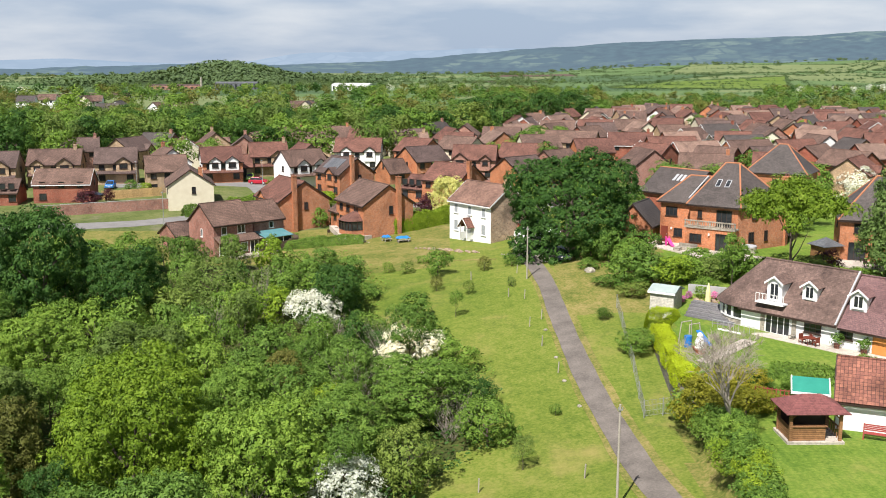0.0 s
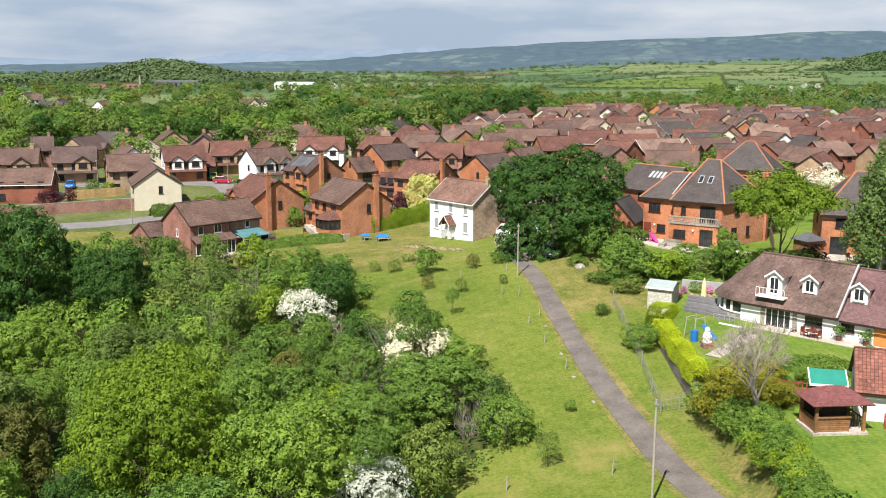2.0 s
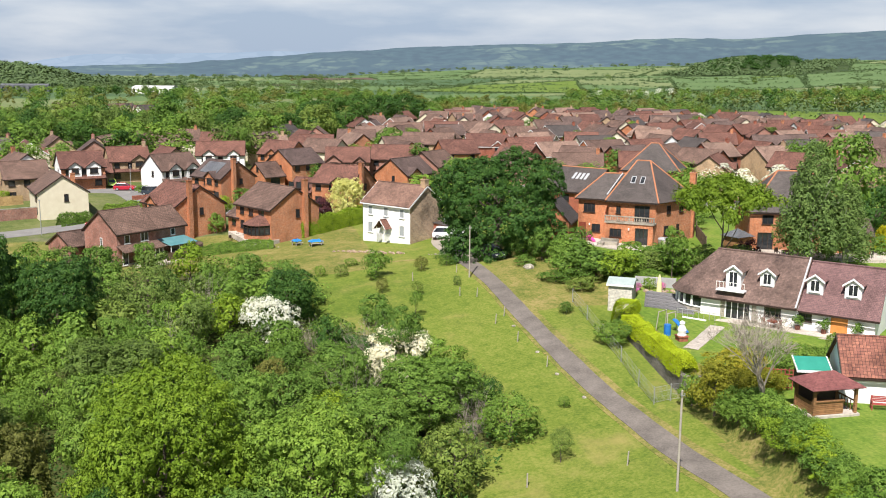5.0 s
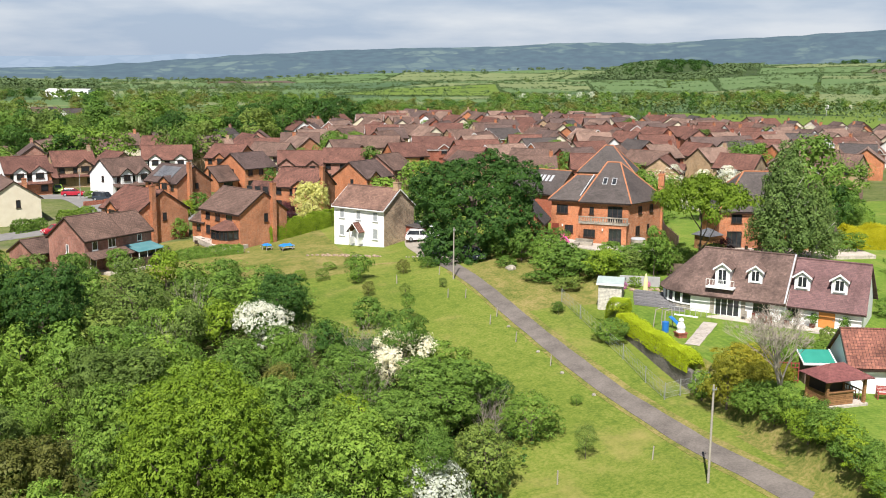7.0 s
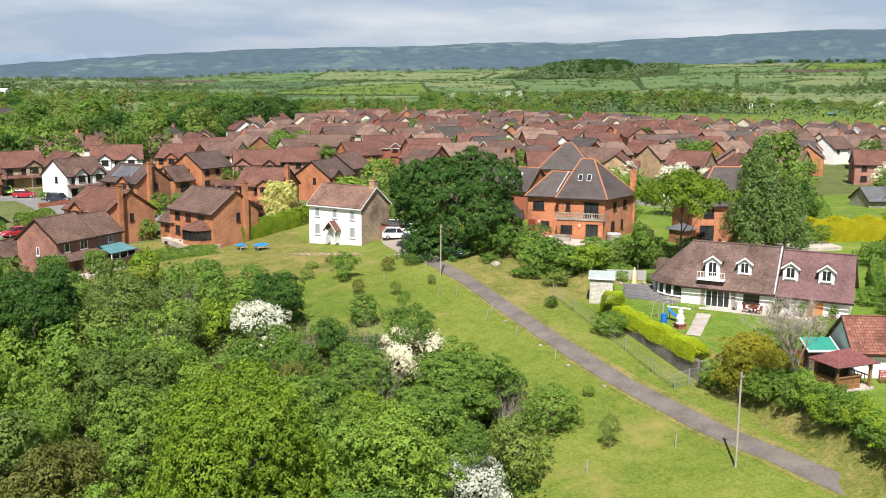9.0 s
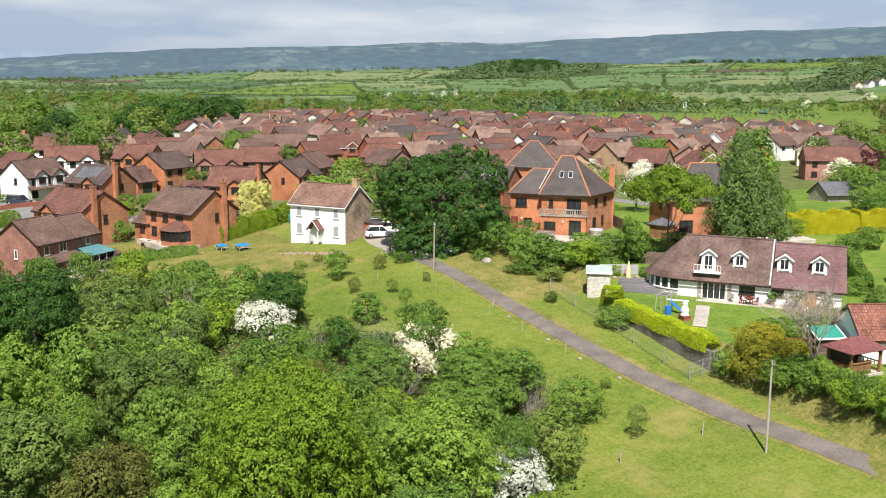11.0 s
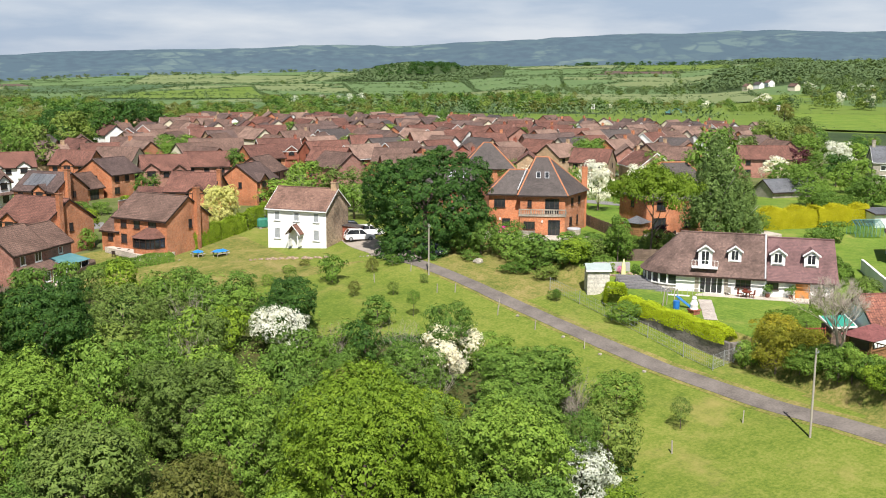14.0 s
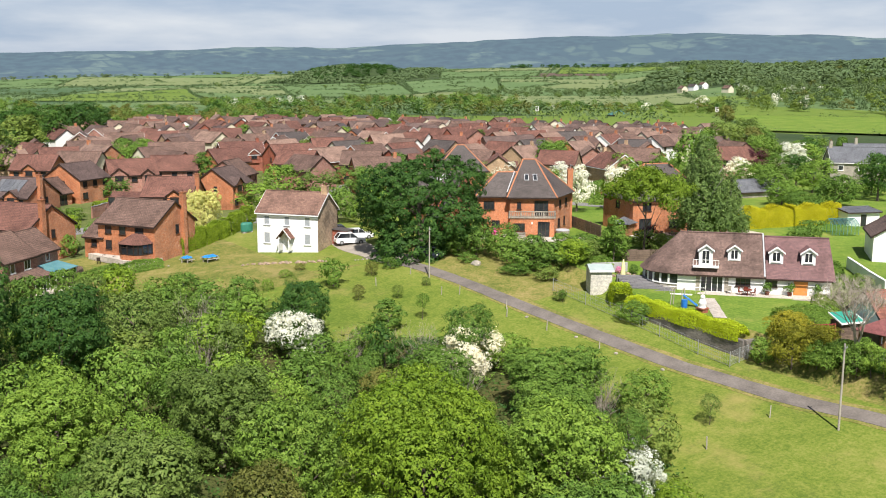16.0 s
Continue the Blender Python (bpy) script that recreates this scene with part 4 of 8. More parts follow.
def house(label, x, y, rz, L, D, eave=4.7, rise=2.8, walls=None, tiles=None, kind="gable", z=None, front=(), back=(), left=(), right=(), gablets=(),
          stack=None, gable=None, frame_mat=None, caps=None, boards=None, group="", name="house", ridge=None, entrance=None, garage=None, porch_roof=False, glass=None):
    """A house whose front faces -y before the turn rz. Windows: (place along the wall, sill height, width, height)."""
    walls, tiles, frame_mat = walls or BRICK_ORANGE, tiles or TILE_BROWN, frame_mat or PAINT_DARK
    h = thing(name, label, "house", pose(x, y, gz(x, y) if z is None else z, 0, 0, rz), group)
    a, b = L / 2, D / 2
    w = Geo()
    w.face((-a, -b, -1.5), (a, -b, -1.5), (a, -b, eave), (-a, -b, eave))
    w.face((a, b, -1.5), (-a, b, -1.5), (-a, b, eave), (a, b, eave))
    g = Geo() if gable else w
    for s in (-1, 1):
        p = [(s * a, s * -b, -1.5), (s * a, s * b, -1.5), (s * a, s * b, eave), (s * a, 0, eave + rise), (s * a, s * -b, eave)]
        if kind != "gable":
            p.pop(3)
        g.face(*p)
    if gable:
        for who, faces in (("wall", w), ("gable_wall", g)):
            for f in faces.f:
                one = Geo()
                one.face(*[faces.v[i] for i in f])
                part(who, one, walls if who == "wall" else gable, h)
    else:
        part("wall", w, walls, h)
    r, c, f = roof_geo(L, D, eave, rise, kind, ridge=ridge)
    ro = part("roof", r, tiles, h)
    part("ridge_tiles", c, caps or tiles, ro)
    part("bargeboard", f, boards or PAINT_DARK, ro)
    for face, items, ang, dist in (("f", front, 0, b), ("b", back, 180, b), ("l", left, -90, a), ("r", right, 90, a)):
        for u, s, ww, hh in items:
            px, py = {"f": (u, -dist), "b": (-u, dist), "l": (-dist, -u), "r": (dist, u)}[face]
            window(h, px, py, s, ang, ww, hh, frame_mat, max(0, int(ww / 0.62) - 1), glass=glass)
    for u, gw, top in gablets:
        gg, proj = Geo(), 0.35
        z0, zt = eave - 2.5 if top > 0 else 0.0, eave + 0.15
        zt += max(0, top - 1)
        pk = zt + gw * 0.5 * rise / b
        gg.face((u - gw / 2, -b - proj, z0), (u + gw / 2, -b - proj, z0), (u + gw / 2, -b - proj, zt), (u, -b - proj, pk), (u - gw / 2, -b - proj, zt))
        for s in (-1, 1):
            q = [(u + s * gw / 2, -b - proj, z0), (u + s * gw / 2, -b + 1.5, z0), (u + s * gw / 2, -b + 1.5, zt), (u + s * gw / 2, -b - proj, zt)]
            gg.face(*(q if s > 0 else q[::-1]))
        gg.face((u - gw / 2, -b, z0), (u + gw / 2, -b, z0), (u + gw / 2, -b - proj, z0), (u - gw / 2, -b - proj, z0))
        part("gablet_wall", gg, gable or walls, h)
        gr, back_y = Geo(), -b + (pk - eave) / (rise / b)
        e = 0.25
        ze = zt - e * rise / b
        for s in (-1, 1):
            q = [(u + s * (gw / 2 + e), -b - proj - e, ze), (u + s * (gw / 2 + e), -b + 0.6, ze), (u, back_y, pk + 0.03), (u, -b - proj - e, pk + 0.03)]
            gr.slab(q if s > 0 else q[::-1], 0.12)
        k = part("gablet_roof", gr, tiles, h)
        bb = Geo()
        for s in (-1, 1):
            q = [(u + s * (gw / 2 + e), -b - proj - e - 0.02, ze - 0.16), (u, -b - proj - e - 0.02, pk - 0.13), (u, -b - proj - e - 0.02, pk + 0.04), (u + s * (gw / 2 + e), -b - proj - e - 0.02, ze + 0.01)]
            bb.slab(q if s < 0 else q[::-1], 0.04)
        part("bargeboard", bb, boards or PAINT_DARK, k)
        window(h, u, -b - proj, eave - 1.35, 0, gw * 0.55, 1.15, frame_mat, 1)
    if stack:
        sx, sy, up = stack
        chimney(h, sx, sy, -1.0 if abs(sx) > a or abs(sy) > b else eave, eave + rise + up, BRICK_ORANGE if walls in (RENDER_WHITE, RENDER_CREAM) else walls, 0.7, 0.7)
    if entrance is not None:
        door(h, entrance, -b, 0.05, 0, 0.95, 2.05, DOOR_RED)
    if garage is not None:
        door(h, garage, -b, 0.05, 0, 2.3, 2.1, PAINT_WHITE, "garage_door")
    if porch_roof:
        pr = Geo().slab([(-a, -b - 1.1, 2.35), (a, -b - 1.1, 2.35), (a, -b - 0.01, 2.95), (-a, -b - 0.01, 2.95)], 0.14)
        part("canopy_roof", pr, tiles, h)
    return h


def two_storey(L, n=3):
    """A plain row of windows above and below."""
    s = L / n
    return [(-L / 2 + s * (i + 0.5), 3.1, 1.15, 1.15) for i in range(n)] + [(-L / 2 + s * (i + 0.5), 0.8, 1.35, 1.25) for i in range(n) if i != 1]


GABLE_WIN = [(0.6, 3.2, 0.7, 1.1)]

# white farmhouse beside the lane
wh = house("white rendered farmhouse with brown tiled roof and stone gable", 6.63, 142.8, -51.8, 9.3, 7.0, 5.4, 2.5, RENDER_WHITE, FARM_TILE, z=-0.75, gable=RUBBLE,
           front=[(-3.1, 3.45, 0.9, 1.35), (0, 3.45, 0.9, 1.35), (3.1, 3.45, 0.9, 1.35), (-3.1, 0.85, 1.0, 1.55), (3.1, 0.85, 1.0, 1.55)], frame_mat=PAINT_WHITE, boards=PAINT_WHITE, name="farmhouse", glass=PANE_PALE)
chimney(wh, 4.3, 0, 7.0, 8.75, BRICK_BUFF, 0.85, 0.8, 2)
porch = Geo()
for s in (-1, 1):
    porch.box(s * 0.75 - 0.06, s * 0.75 + 0.06, -4.75, -4.63, 0, 2.1)
    porch.box(s * 0.75 - 0.05, s * 0.75 + 0.05, -4.6, -3.52, 0, 1.0)
pp = part("porch", porch, PAINT_WHITE, wh)
pr = Geo()
for s in (-1, 1):
    q = [(s * 1.15, -4.95, 1.75), (s * 1.15, -3.51, 1.75), (0, -3.51, 3.15), (0, -4.95, 3.15)]
    pr.slab(q if s > 0 else q[::-1], 0.1)
part("porch_roof", pr, TILE_RED, pp, "red tiled porch roof")
pf = Geo()
for s in (-1, 1):
    q = [(s * 1.2, -4.97, 1.62), (0, -4.97, 3.05), (0, -4.97, 3.22), (s * 1.2, -4.97, 1.79)]
    pf.slab(q if s < 0 else q[::-1], 0.05)
part("porch_gable", pf, PAINT_WHITE, pp)
door(wh, 0, -3.5, 0.05, 0, 0.9, 2.0, PAINT_WHITE)
lean = Geo().box(4.66, 7.0, 1.6, 3.5, -1, 2.3)
lo = part("outhouse", lean, BRICK_RED, wh, "low brick outhouse with boarded door")
part("outhouse_roof", Geo().slab([(4.66, 1.4, 2.5), (7.2, 1.4, 2.3), (7.2, 3.7, 2.3), (4.66, 3.7, 2.5)], 0.1), SLATE, lo)

# orange brick house with the bay, and its neighbours along the estate road
b2 = house("orange brick house with brown roof and glazed bay window", -11.0, 155.5, -60, 10.2, 8.6, 4.7, 2.9, BRICK_ORANGE, TILE_BROWN, z=-1.75,
           front=[(-3.2, 3.05, 1.1, 1.15), (-0.6, 3.05, 1.1, 1.15), (2.4, 3.05, 1.5, 1.2), (-3.2, 0.8, 1.1, 1.3)], right=[(0.4, 3.0, 0.7, 1.3)], stack=(5.35, 1.6, 1.1))
bay = Geo()
ring = [(-0.2, -4.3), (0.3, -6.0), (1.2, -6.7), (3.4, -6.7), (4.4, -6.0), (4.7, -4.3)]
bay.loft([[(u, v, -1.0) for u, v in ring], [(u, v, 0.75) for u, v in ring]])
bo = part("bay_plinth", bay, BRICK_ORANGE, b2)
gl = Geo()
gl.loft([[(u, v * 0.995, 0.75) for u, v in ring], [(u, v * 0.995, 2.2) for u, v in ring]])
part("bay_glass", gl, PANE, bo)
bars = Geo()
for (u, v), (p, q) in zip(ring, ring[1:]):
    for k in (0, 0.5):
        c = (u + (p - u) * k, v + (q - v) * k)
        bars.box(c[0] - 0.06, c[0] + 0.06, c[1] - 0.06, c[1] + 0.06, 0.75, 2.2)
    bars.tube((u, v, 0.8), (p, q, 0.8), 0.07, 0.07, 4).tube((u, v, 1.75), (p, q, 1.75), 0.04, 0.04, 4).tube((u, v, 2.15), (p, q, 2.15), 0.08, 0.08, 4)
part("bay_frame", bars, PAINT_DARK, bo)
br = Geo()
out = [(u * 1.06 - 0.13, v - 0.22 if v < -5 else v, 2.2) for u, v in ring]
top = [(1.0, -4.31, 3.2), (1.2, -4.31, 3.3), (1.6, -4.31, 3.4), (2.9, -4.31, 3.4), (3.3, -4.31, 3.3), (3.5, -4.31, 3.2)]
for i in range(5):
    br.face(out[i], out[i + 1], top[i + 1], top[i])
part("bay_roof", br, TILE_RED, bo, "red tiled bay roof")
house("low brick garage beside the orange brick house", -15.2, 160.2, -60, 3.6, 5.6, 2.5, 2.0, BRICK_ORANGE, TILE_BROWN, z=-1.75, front=[(0, 0.9, 1.0, 1.1)], name="garage")
house("orange brick house with red-brown roof and tall chimney", -25.6, 165.2, -58, 10.5, 9.0, 4.6, 3.0, BRICK_ORANGE, TILE_RED, z=-2.3, right=[(0.2, 2.9, 0.7, 1.2)], stack=(5.6, -2.0, 0.9),
      front=two_storey(10.5), gablets=((-1.5, 3.0, 1),))

# pink brick house at the edge of the thicket
b1 = house("pinkish brick house with brown roof and lean-to", -33.4, 145.6, 43, 6.6, 7.2, 4.8, 2.7, BRICK_PINK, TILE_BROWN, z=-3.55,
           front=[(-1.6, 3.1, 0.9, 1.2), (1.3, 3.1, 1.3, 1.25), (-2.0, 0.1, 1.0, 2.0)], left=[(0.2, 2.6, 0.5, 1.2)], frame_mat=PAINT_WHITE)
part("lean_to_roof", Geo().slab([(-3.4, -5.6, 2.25), (3.5, -5.6, 2.25), (3.5, -3.61, 3.0), (-3.4, -3.61, 3.0)], 0.14), TILE_BROWN, b1)
part("lean_to_wall", Geo().box(-0.4, 3.3, -5.3, -3.61, -1, 2.3), BRICK_PINK, b1)
window(b1, 0.7, -5.3, 0.7, 0, 1.2, 1.3, PAINT_WHITE, 1)
window(b1, 2.4, -5.3, 0.15, 0, 1.4, 2.0, PAINT_WHITE, 1)
b1b = house("pinkish brick house adjoining, with teal glazed conservatory", -28.9, 150.9, 43, 5.4, 6.4, 4.5, 2.4, BRICK_PINK, TILE_BROWN, z=-3.5, front=[(0.4, 3.0, 0.8, 1.0)], frame_mat=PAINT_WHITE)
cons = Geo()
for u in (-2.4, -0.9, 0.6, 2.1):
    cons.box(u - 0.05, u + 0.05, -6.2, -6.1, 0, 2.0).box(u - 0.03, u + 0.03, -6.2, -3.21, 1.98, 2.06)
co_ = part("conservatory", cons, PAINT_WHITE, b1b)
part("conservatory_roof", Geo().slab([(-2.6, -6.35, 2.1), (2.4, -6.35, 2.1), (2.4, -3.21, 2.75), (-2.6, -3.21, 2.75)], 0.05), TEAL, co_, "teal polycarbonate roof sheets")
part("conservatory_glass", Geo().box(-2.4, 2.1, -6.14, -6.12, 0.7, 1.95), PANE, co_)
house("pinkish brick garage with brown roof", -39.6, 149.8, 43, 6.6, 5.2, 2.4, 1.6, BRICK_PINK, TILE_BROWN, z=-3.6, front=[(1.6, 0.7, 1.0, 1.1)], frame_mat=PAINT_WHITE, name="garage")
pad("terrace", [(-29.6, 139.4), (-24.5, 144.2), (-27.2, 147), (-32.3, 142)], -3.3, PATIO, "slabbed terrace behind the pink brick house")

# large brick house above the lane
bh = thing("house", "large orange brick house with hipped slate roof and balcony", "house", pose(37.66, 129.4, 0.75, 0, 0, -36))
plan = [(-2.55, -6.0), (3.8, -6.0), (7.1, 1.9), (5.2, 6.0), (-2.55, 6.0)]
part("wall", Geo().loft([[(u, v, -1.5) for u, v in plan], [(u, v, 5.8) for u, v in plan]]), BRICK_ORANGE, bh)
part("wing_wall", Geo().box(-7.05, -2.56, -5.0, 1.0, -1.5, 5.8), BRICK_ORANGE, bh)
part("ground_floor", Geo().box(-2.55, 3.8, -7.2, -6.0, -1.5, 2.75), BRICK_ORANGE, bh)
rg = Geo()
zE, zT = 5.62, 10.6
A, B, C, C1, E_ = (-2.97, -6.45, zE), (4.25, -6.45, zE), (7.7, 1.95, zE), (5.6, 6.45, zE), (-2.97, 6.45, zE)
P, Q = (-0.35, 0.2, zT), (1.5, 0.2, zT)
rg.slab([A, B, Q, P], 0.16).slab([B, C, Q], 0.16).slab([C, C1, Q], 0.16).slab([C1, E_, P, Q], 0.16).slab([E_, A, P], 0.16)
A2, B2, E2, C2 = (-7.5, -5.46, zE), (-2.9, -5.46, zE), (-7.5, 1.4, zE), (-2.9, 1.4, zE)
P2, Q2 = (-4.2, -2.1, 8.9), (-1.2, -2.1, 8.9)
rg.slab([A2, B2, Q2, P2], 0.16).slab([E2, A2, P2], 0.16).slab([C2, E2, P2, Q2], 0.16)
ro = part("roof", rg, SLATE, bh, "dark grey slate roof")
cp = Geo()
for a, b in ((A, P), (B, Q), (C, Q), (C1, Q), (E_, P), (P, Q), (A2, P2), (E2, P2), (P2, Q2)):
    cp.tube(a, b, 0.11, 0.11, 6)
part("ridge_tiles", cp, RIDGE_ORANGE, ro, "orange clay ridge tiles")
part("valley_lead", Geo().tube((-2.95, -5.6, 6.3), (-1.75, -2.2, 8.95), 0.1, 0.1, 5), RIDGE_GREY, ro)
part("gutter", Geo().box(-2.97, 4.25, -6.52, -6.4, 5.42, 5.56), PAINT_DARK, ro)
part("gutter", Geo().box(-7.5, -3.0, -5.5, -5.38, 5.42, 5.56), PAINT_DARK, ro)
for u in (0.0, 1.25):
    z0 = 7.75
    k = 4.98 / 6.65
    sk = Geo()
    y0 = -6.45 + (z0 - 5.62) / k
    for a, b, c, d in ((-0.32, -0.24, 0, 1.1), (0.24, 0.32, 0, 1.1), (-0.24, 0.24, 0, 0.08), (-0.24, 0.24, 1.02, 1.1)):
        sk.slab([(u + a, y0 + c, z0 + 0.09 + c * k), (u + b, y0 + c, z0 + 0.09 + c * k), (u + b, y0 + d, z0 + 0.09 + d * k), (u + a, y0 + d, z0 + 0.09 + d * k)], 0.08)
    s_ = part("skylight", sk, RIDGE_GREY, ro)
    part("pane", Geo().slab([(u - 0.24, y0 + 0.08, z0 + 0.07 + 0.08 * k), (u + 0.24, y0 + 0.08, z0 + 0.07 + 0.08 * k), (u + 0.24, y0 + 1.02, z0 + 0.07 + 1.02 * k), (u - 0.24, y0 + 1.02, z0 + 0.07 + 1.02 * k)], 0.03), PANE, s_)
bal = part("balcony", Geo().box(-2.75, 4.0, -7.35, -6.01, 2.75, 2.95), PALE_STONE, bh, "pale stone balustraded balcony")
part("balcony_rail", Geo().box(-2.75, 4.0, -7.35, -7.1, 3.62, 3.76), PALE_STONE, bal)
for i in range(21):
    u = -2.62 + 6.5 * i / 20
    wdt = 0.16 if i % 5 == 0 else 0.07
    part("baluster", Geo().tube((u, -7.22, 2.95), (u, -7.22, 3.28), wdt * 0.7, wdt, 6, False).tube((u, -7.22, 3.28), (u, -7.22, 3.62), wdt, wdt * 0.6, 6), PALE_STONE, bal)
for u, s, ww, hh, yy in ((-5.5, 3.7, 1.6, 1.2, -5.0), (-1.2, 3.9, 0.6, 1.0, -6.0), (2.0, 3.0, 2.0, 2.1, -6.0), (-4.5, 1.0, 1.2, 1.1, -5.0), (-1.2, 0.9, 1.6, 1.1, -7.2), (2.3, 0.05, 1.7, 2.2, -7.2)):
    window(bh, u, yy, s, 0, ww, hh, PAINT_DARK, max(1, int(ww / 0.8)))
for f, s, ww, hh in ((0.3, 1.0, 1.0, 1.3), (0.35, 3.9, 0.9, 1.1), (0.7, 3.9, 0.9, 1.1), (0.62, 1.0, 0.6, 1.3)):
    window(bh, 3.8 + 3.3 * f, -6.0 + 7.9 * f, s, 67.3, ww, hh, PAINT_DARK, 1)
door(bh, -6.4, -5.0, 0.05, 0, 1.0, 2.2, DOOR_RED)
for u, v in ((-5.4, -5.06), (0.6, -7.26)):
    part("wall_lamp", Geo().box(u - 0.09, u + 0.09, v - 0.14, v, 1.9, 2.2), PAINT_WHITE, bh)
chimney(bh, 7.0, 2.6, -1, 8.9, BRICK_ORANGE, 0.8, 1.1, 2)
pad("patio_1", [(26.5, 127.5), (31.5, 118.5), (38.5, 114.5), (40, 118), (34, 123), (29.5, 131)], 0.86, PALE_SLAB, "pale slabbed patio below the large brick house", 0.5)
gar = house("brick garage with grey slate roof beside the large house", 27.2, 133.6, 60, 6.5, 5.0, 2.5, 2.6, BRICK_ORANGE, SLATE, z=0.6, name="garage", back=[(0, 0.9, 1.2, 1.0)])

# slate-roofed house behind, with a row of skylights
t2 = house("red brick house with slate roof and skylights", 37.5, 152, -52, 9.0, 9.0, 4.8, 3.2, BRICK_RED, SLATE, z=0.2, caps=RIDGE_ORANGE, front=[(0, 3, 1.2, 1.1)], right=[(0, 3, 1.0, 1.0)])
for i in range(4):
    u, k = -0.2 + i * 0.75, 3.2 / 4.5
    y0 = -2.4
    zz = 4.8 + (y0 + 4.5) * k
    part("skylight", Geo().slab([(u - 0.22, y0, zz + 0.12), (u + 0.22, y0, zz + 0.12), (u + 0.22, y0 + 1.2, zz + 0.12 + 1.2 * k), (u - 0.22, y0 + 1.2, zz + 0.12 + 1.2 * k)], 0.08), RIDGE_GREY, t2)
house("red brick house with hipped slate roof", 62, 179, -32, 10.5, 9, 5.6, 4.6, BRICK_ORANGE, SLATE, "hip", z=-0.3, caps=RIDGE_ORANGE, front=two_storey(12), left=[(0, 3, 1.1, 1.1)])

# orange brick house with the terrace behind the bungalow
b5 = house("orange brick house with hipped slate roof and patio doors", 55.5, 119.8, -18, 12.5, 9.6, 5.3, 4.6, BRICK_ORANGE, SLATE, "hip", z=0.7, caps=RIDGE_ORANGE, ridge=4.2,
           front=[(-4.2, 0.1, 2.0, 2.2), (0.6, 0.8, 1.7, 1.25), (-4.0, 3.4, 1.4, 1.2), (3.6, 3.4, 1.4, 1.2), (3.8, 0.1, 2.0, 2.2)], left=[(0, 3.4, 1.1, 1.1), (2, 0.9, 1.1, 1.2)])
ex = Geo().box(4.2, 8.6, -6.4, -1.0, -1, 2.5)
eo = part("extension", ex, BRICK_ORANGE, b5)
part("extension_roof", Geo().slab([(3.9, -6.8, 2.45), (8.95, -6.8, 2.45), (8.95, -3.7, 4.3), (3.9, -3.7, 4.3)], 0.14).slab([(8.95, -0.6, 2.45), (3.9, -0.6, 2.45), (3.9, -3.7, 4.3), (8.95, -3.7, 4.3)], 0.14), TILE_DARK, eo)
window(b5, 6.4, -6.4, 0.1, 0, 2.2, 2.1, PAINT_DARK, 2)
pad("patio_2", [(45.5, 119), (47.5, 112.8), (60, 107.5), (65, 107), (66, 112), (50, 119)], 0.8, PALE_SLAB, "pale slabbed terrace with chairs behind the brick house", 0.5)

# dormer bungalow pair
BX, BY, BZ = 36.6, 82.6, -0.75
bg_ = thing("bungalow", "white dormer bungalow with weathered brown tiled roof and rounded bay", "house", pose(BX, BY, BZ, 0, 0, -47))
wl = Geo().box(-11.8, -2.2, 0, 7.6, -1.5, 2.3)
part("wall", wl, RENDER_WHITE, bg_)
half = [(-11.8 + 3.8 * math.cos(radians(a)), 3.8 + 3.8 * math.sin(radians(a))) for a in range(90, 271, 15)]
lowb = Geo().loft([[(u, v, -1.5) for u, v in half], [(u, v, 0.8) for u, v in half]])
bay_ = part("bay_wall", lowb, PALE_STONE, bg_, "curved stone bay plinth")
part("bay_glass", Geo().loft([[(u, v, 0.8) for u, v in half], [(u, v, 2.2) for u, v in half]]), PANE, bay_)
mb = Geo()
for (u, v), (p, q) in zip(half, half[1:]):
    mb.box(u - 0.11, u + 0.11, v - 0.11, v + 0.11, 0.8, 2.25)
    mb.tube((u, v, 0.85), (p, q, 0.85), 0.1, 0.1, 4).tube((u, v, 2.15), (p, q, 2.15), 0.14, 0.14, 4)
part("bay_frame", mb, PAINT_WHITE, bay_)
r = Geo()
EV, RZ, kk = 2.1, 6.35, 0.5
r.slab([(-11.8, -kk, EV), (-2.2, -kk, EV), (-2.2, 3.8, RZ), (-11.6, 3.8, RZ)], 0.15)
r.slab([(-2.2, 8.1, EV), (-11.8, 8.1, EV), (-11.6, 3.8, RZ), (-2.2, 3.8, RZ)], 0.15)
fan = [(-11.8 + 4.3 * math.cos(radians(a)), 3.8 + 4.3 * math.sin(radians(a)), EV) for a in range(90, 271, 12)]
for p, q in zip(fan, fan[1:]):
    r.slab([p, q, (-11.6, 3.8, RZ)], 0.12)
rr_ = part("roof", r, TILE_MOSS, bg_, "weathered brown plain-tiled roof")
part("ridge_tiles", Geo().tube((-11.6, 3.8, RZ), (-2.2, 3.8, RZ), 0.12, 0.12, 6), TILE_MOSS, rr_)
part("gutter", Geo().box(-11.8, -2.2, -0.62, -0.52, 1.93, 2.05), PAINT_DARK, rr_)
nb = thing("bungalow", "white dormer bungalow with mauve tiled roof and orange door", "house", pose(BX, BY, BZ, 0, 0, -47))
part("wall", Geo().box(-2.19, 4.75, 0, 7.6, -1.5, 2.3), RENDER_WHITE, nb)
r = Geo()
r.slab([(-2.15, -kk, EV - 0.1), (5.2, -kk, EV - 0.1), (4.9, 3.8, RZ - 0.22), (-2.15, 3.8, RZ - 0.22)], 0.15)
r.slab([(5.2, 8.1, EV - 0.1), (-2.15, 8.1, EV - 0.1), (-2.15, 3.8, RZ - 0.22), (4.9, 3.8, RZ - 0.22)], 0.15)
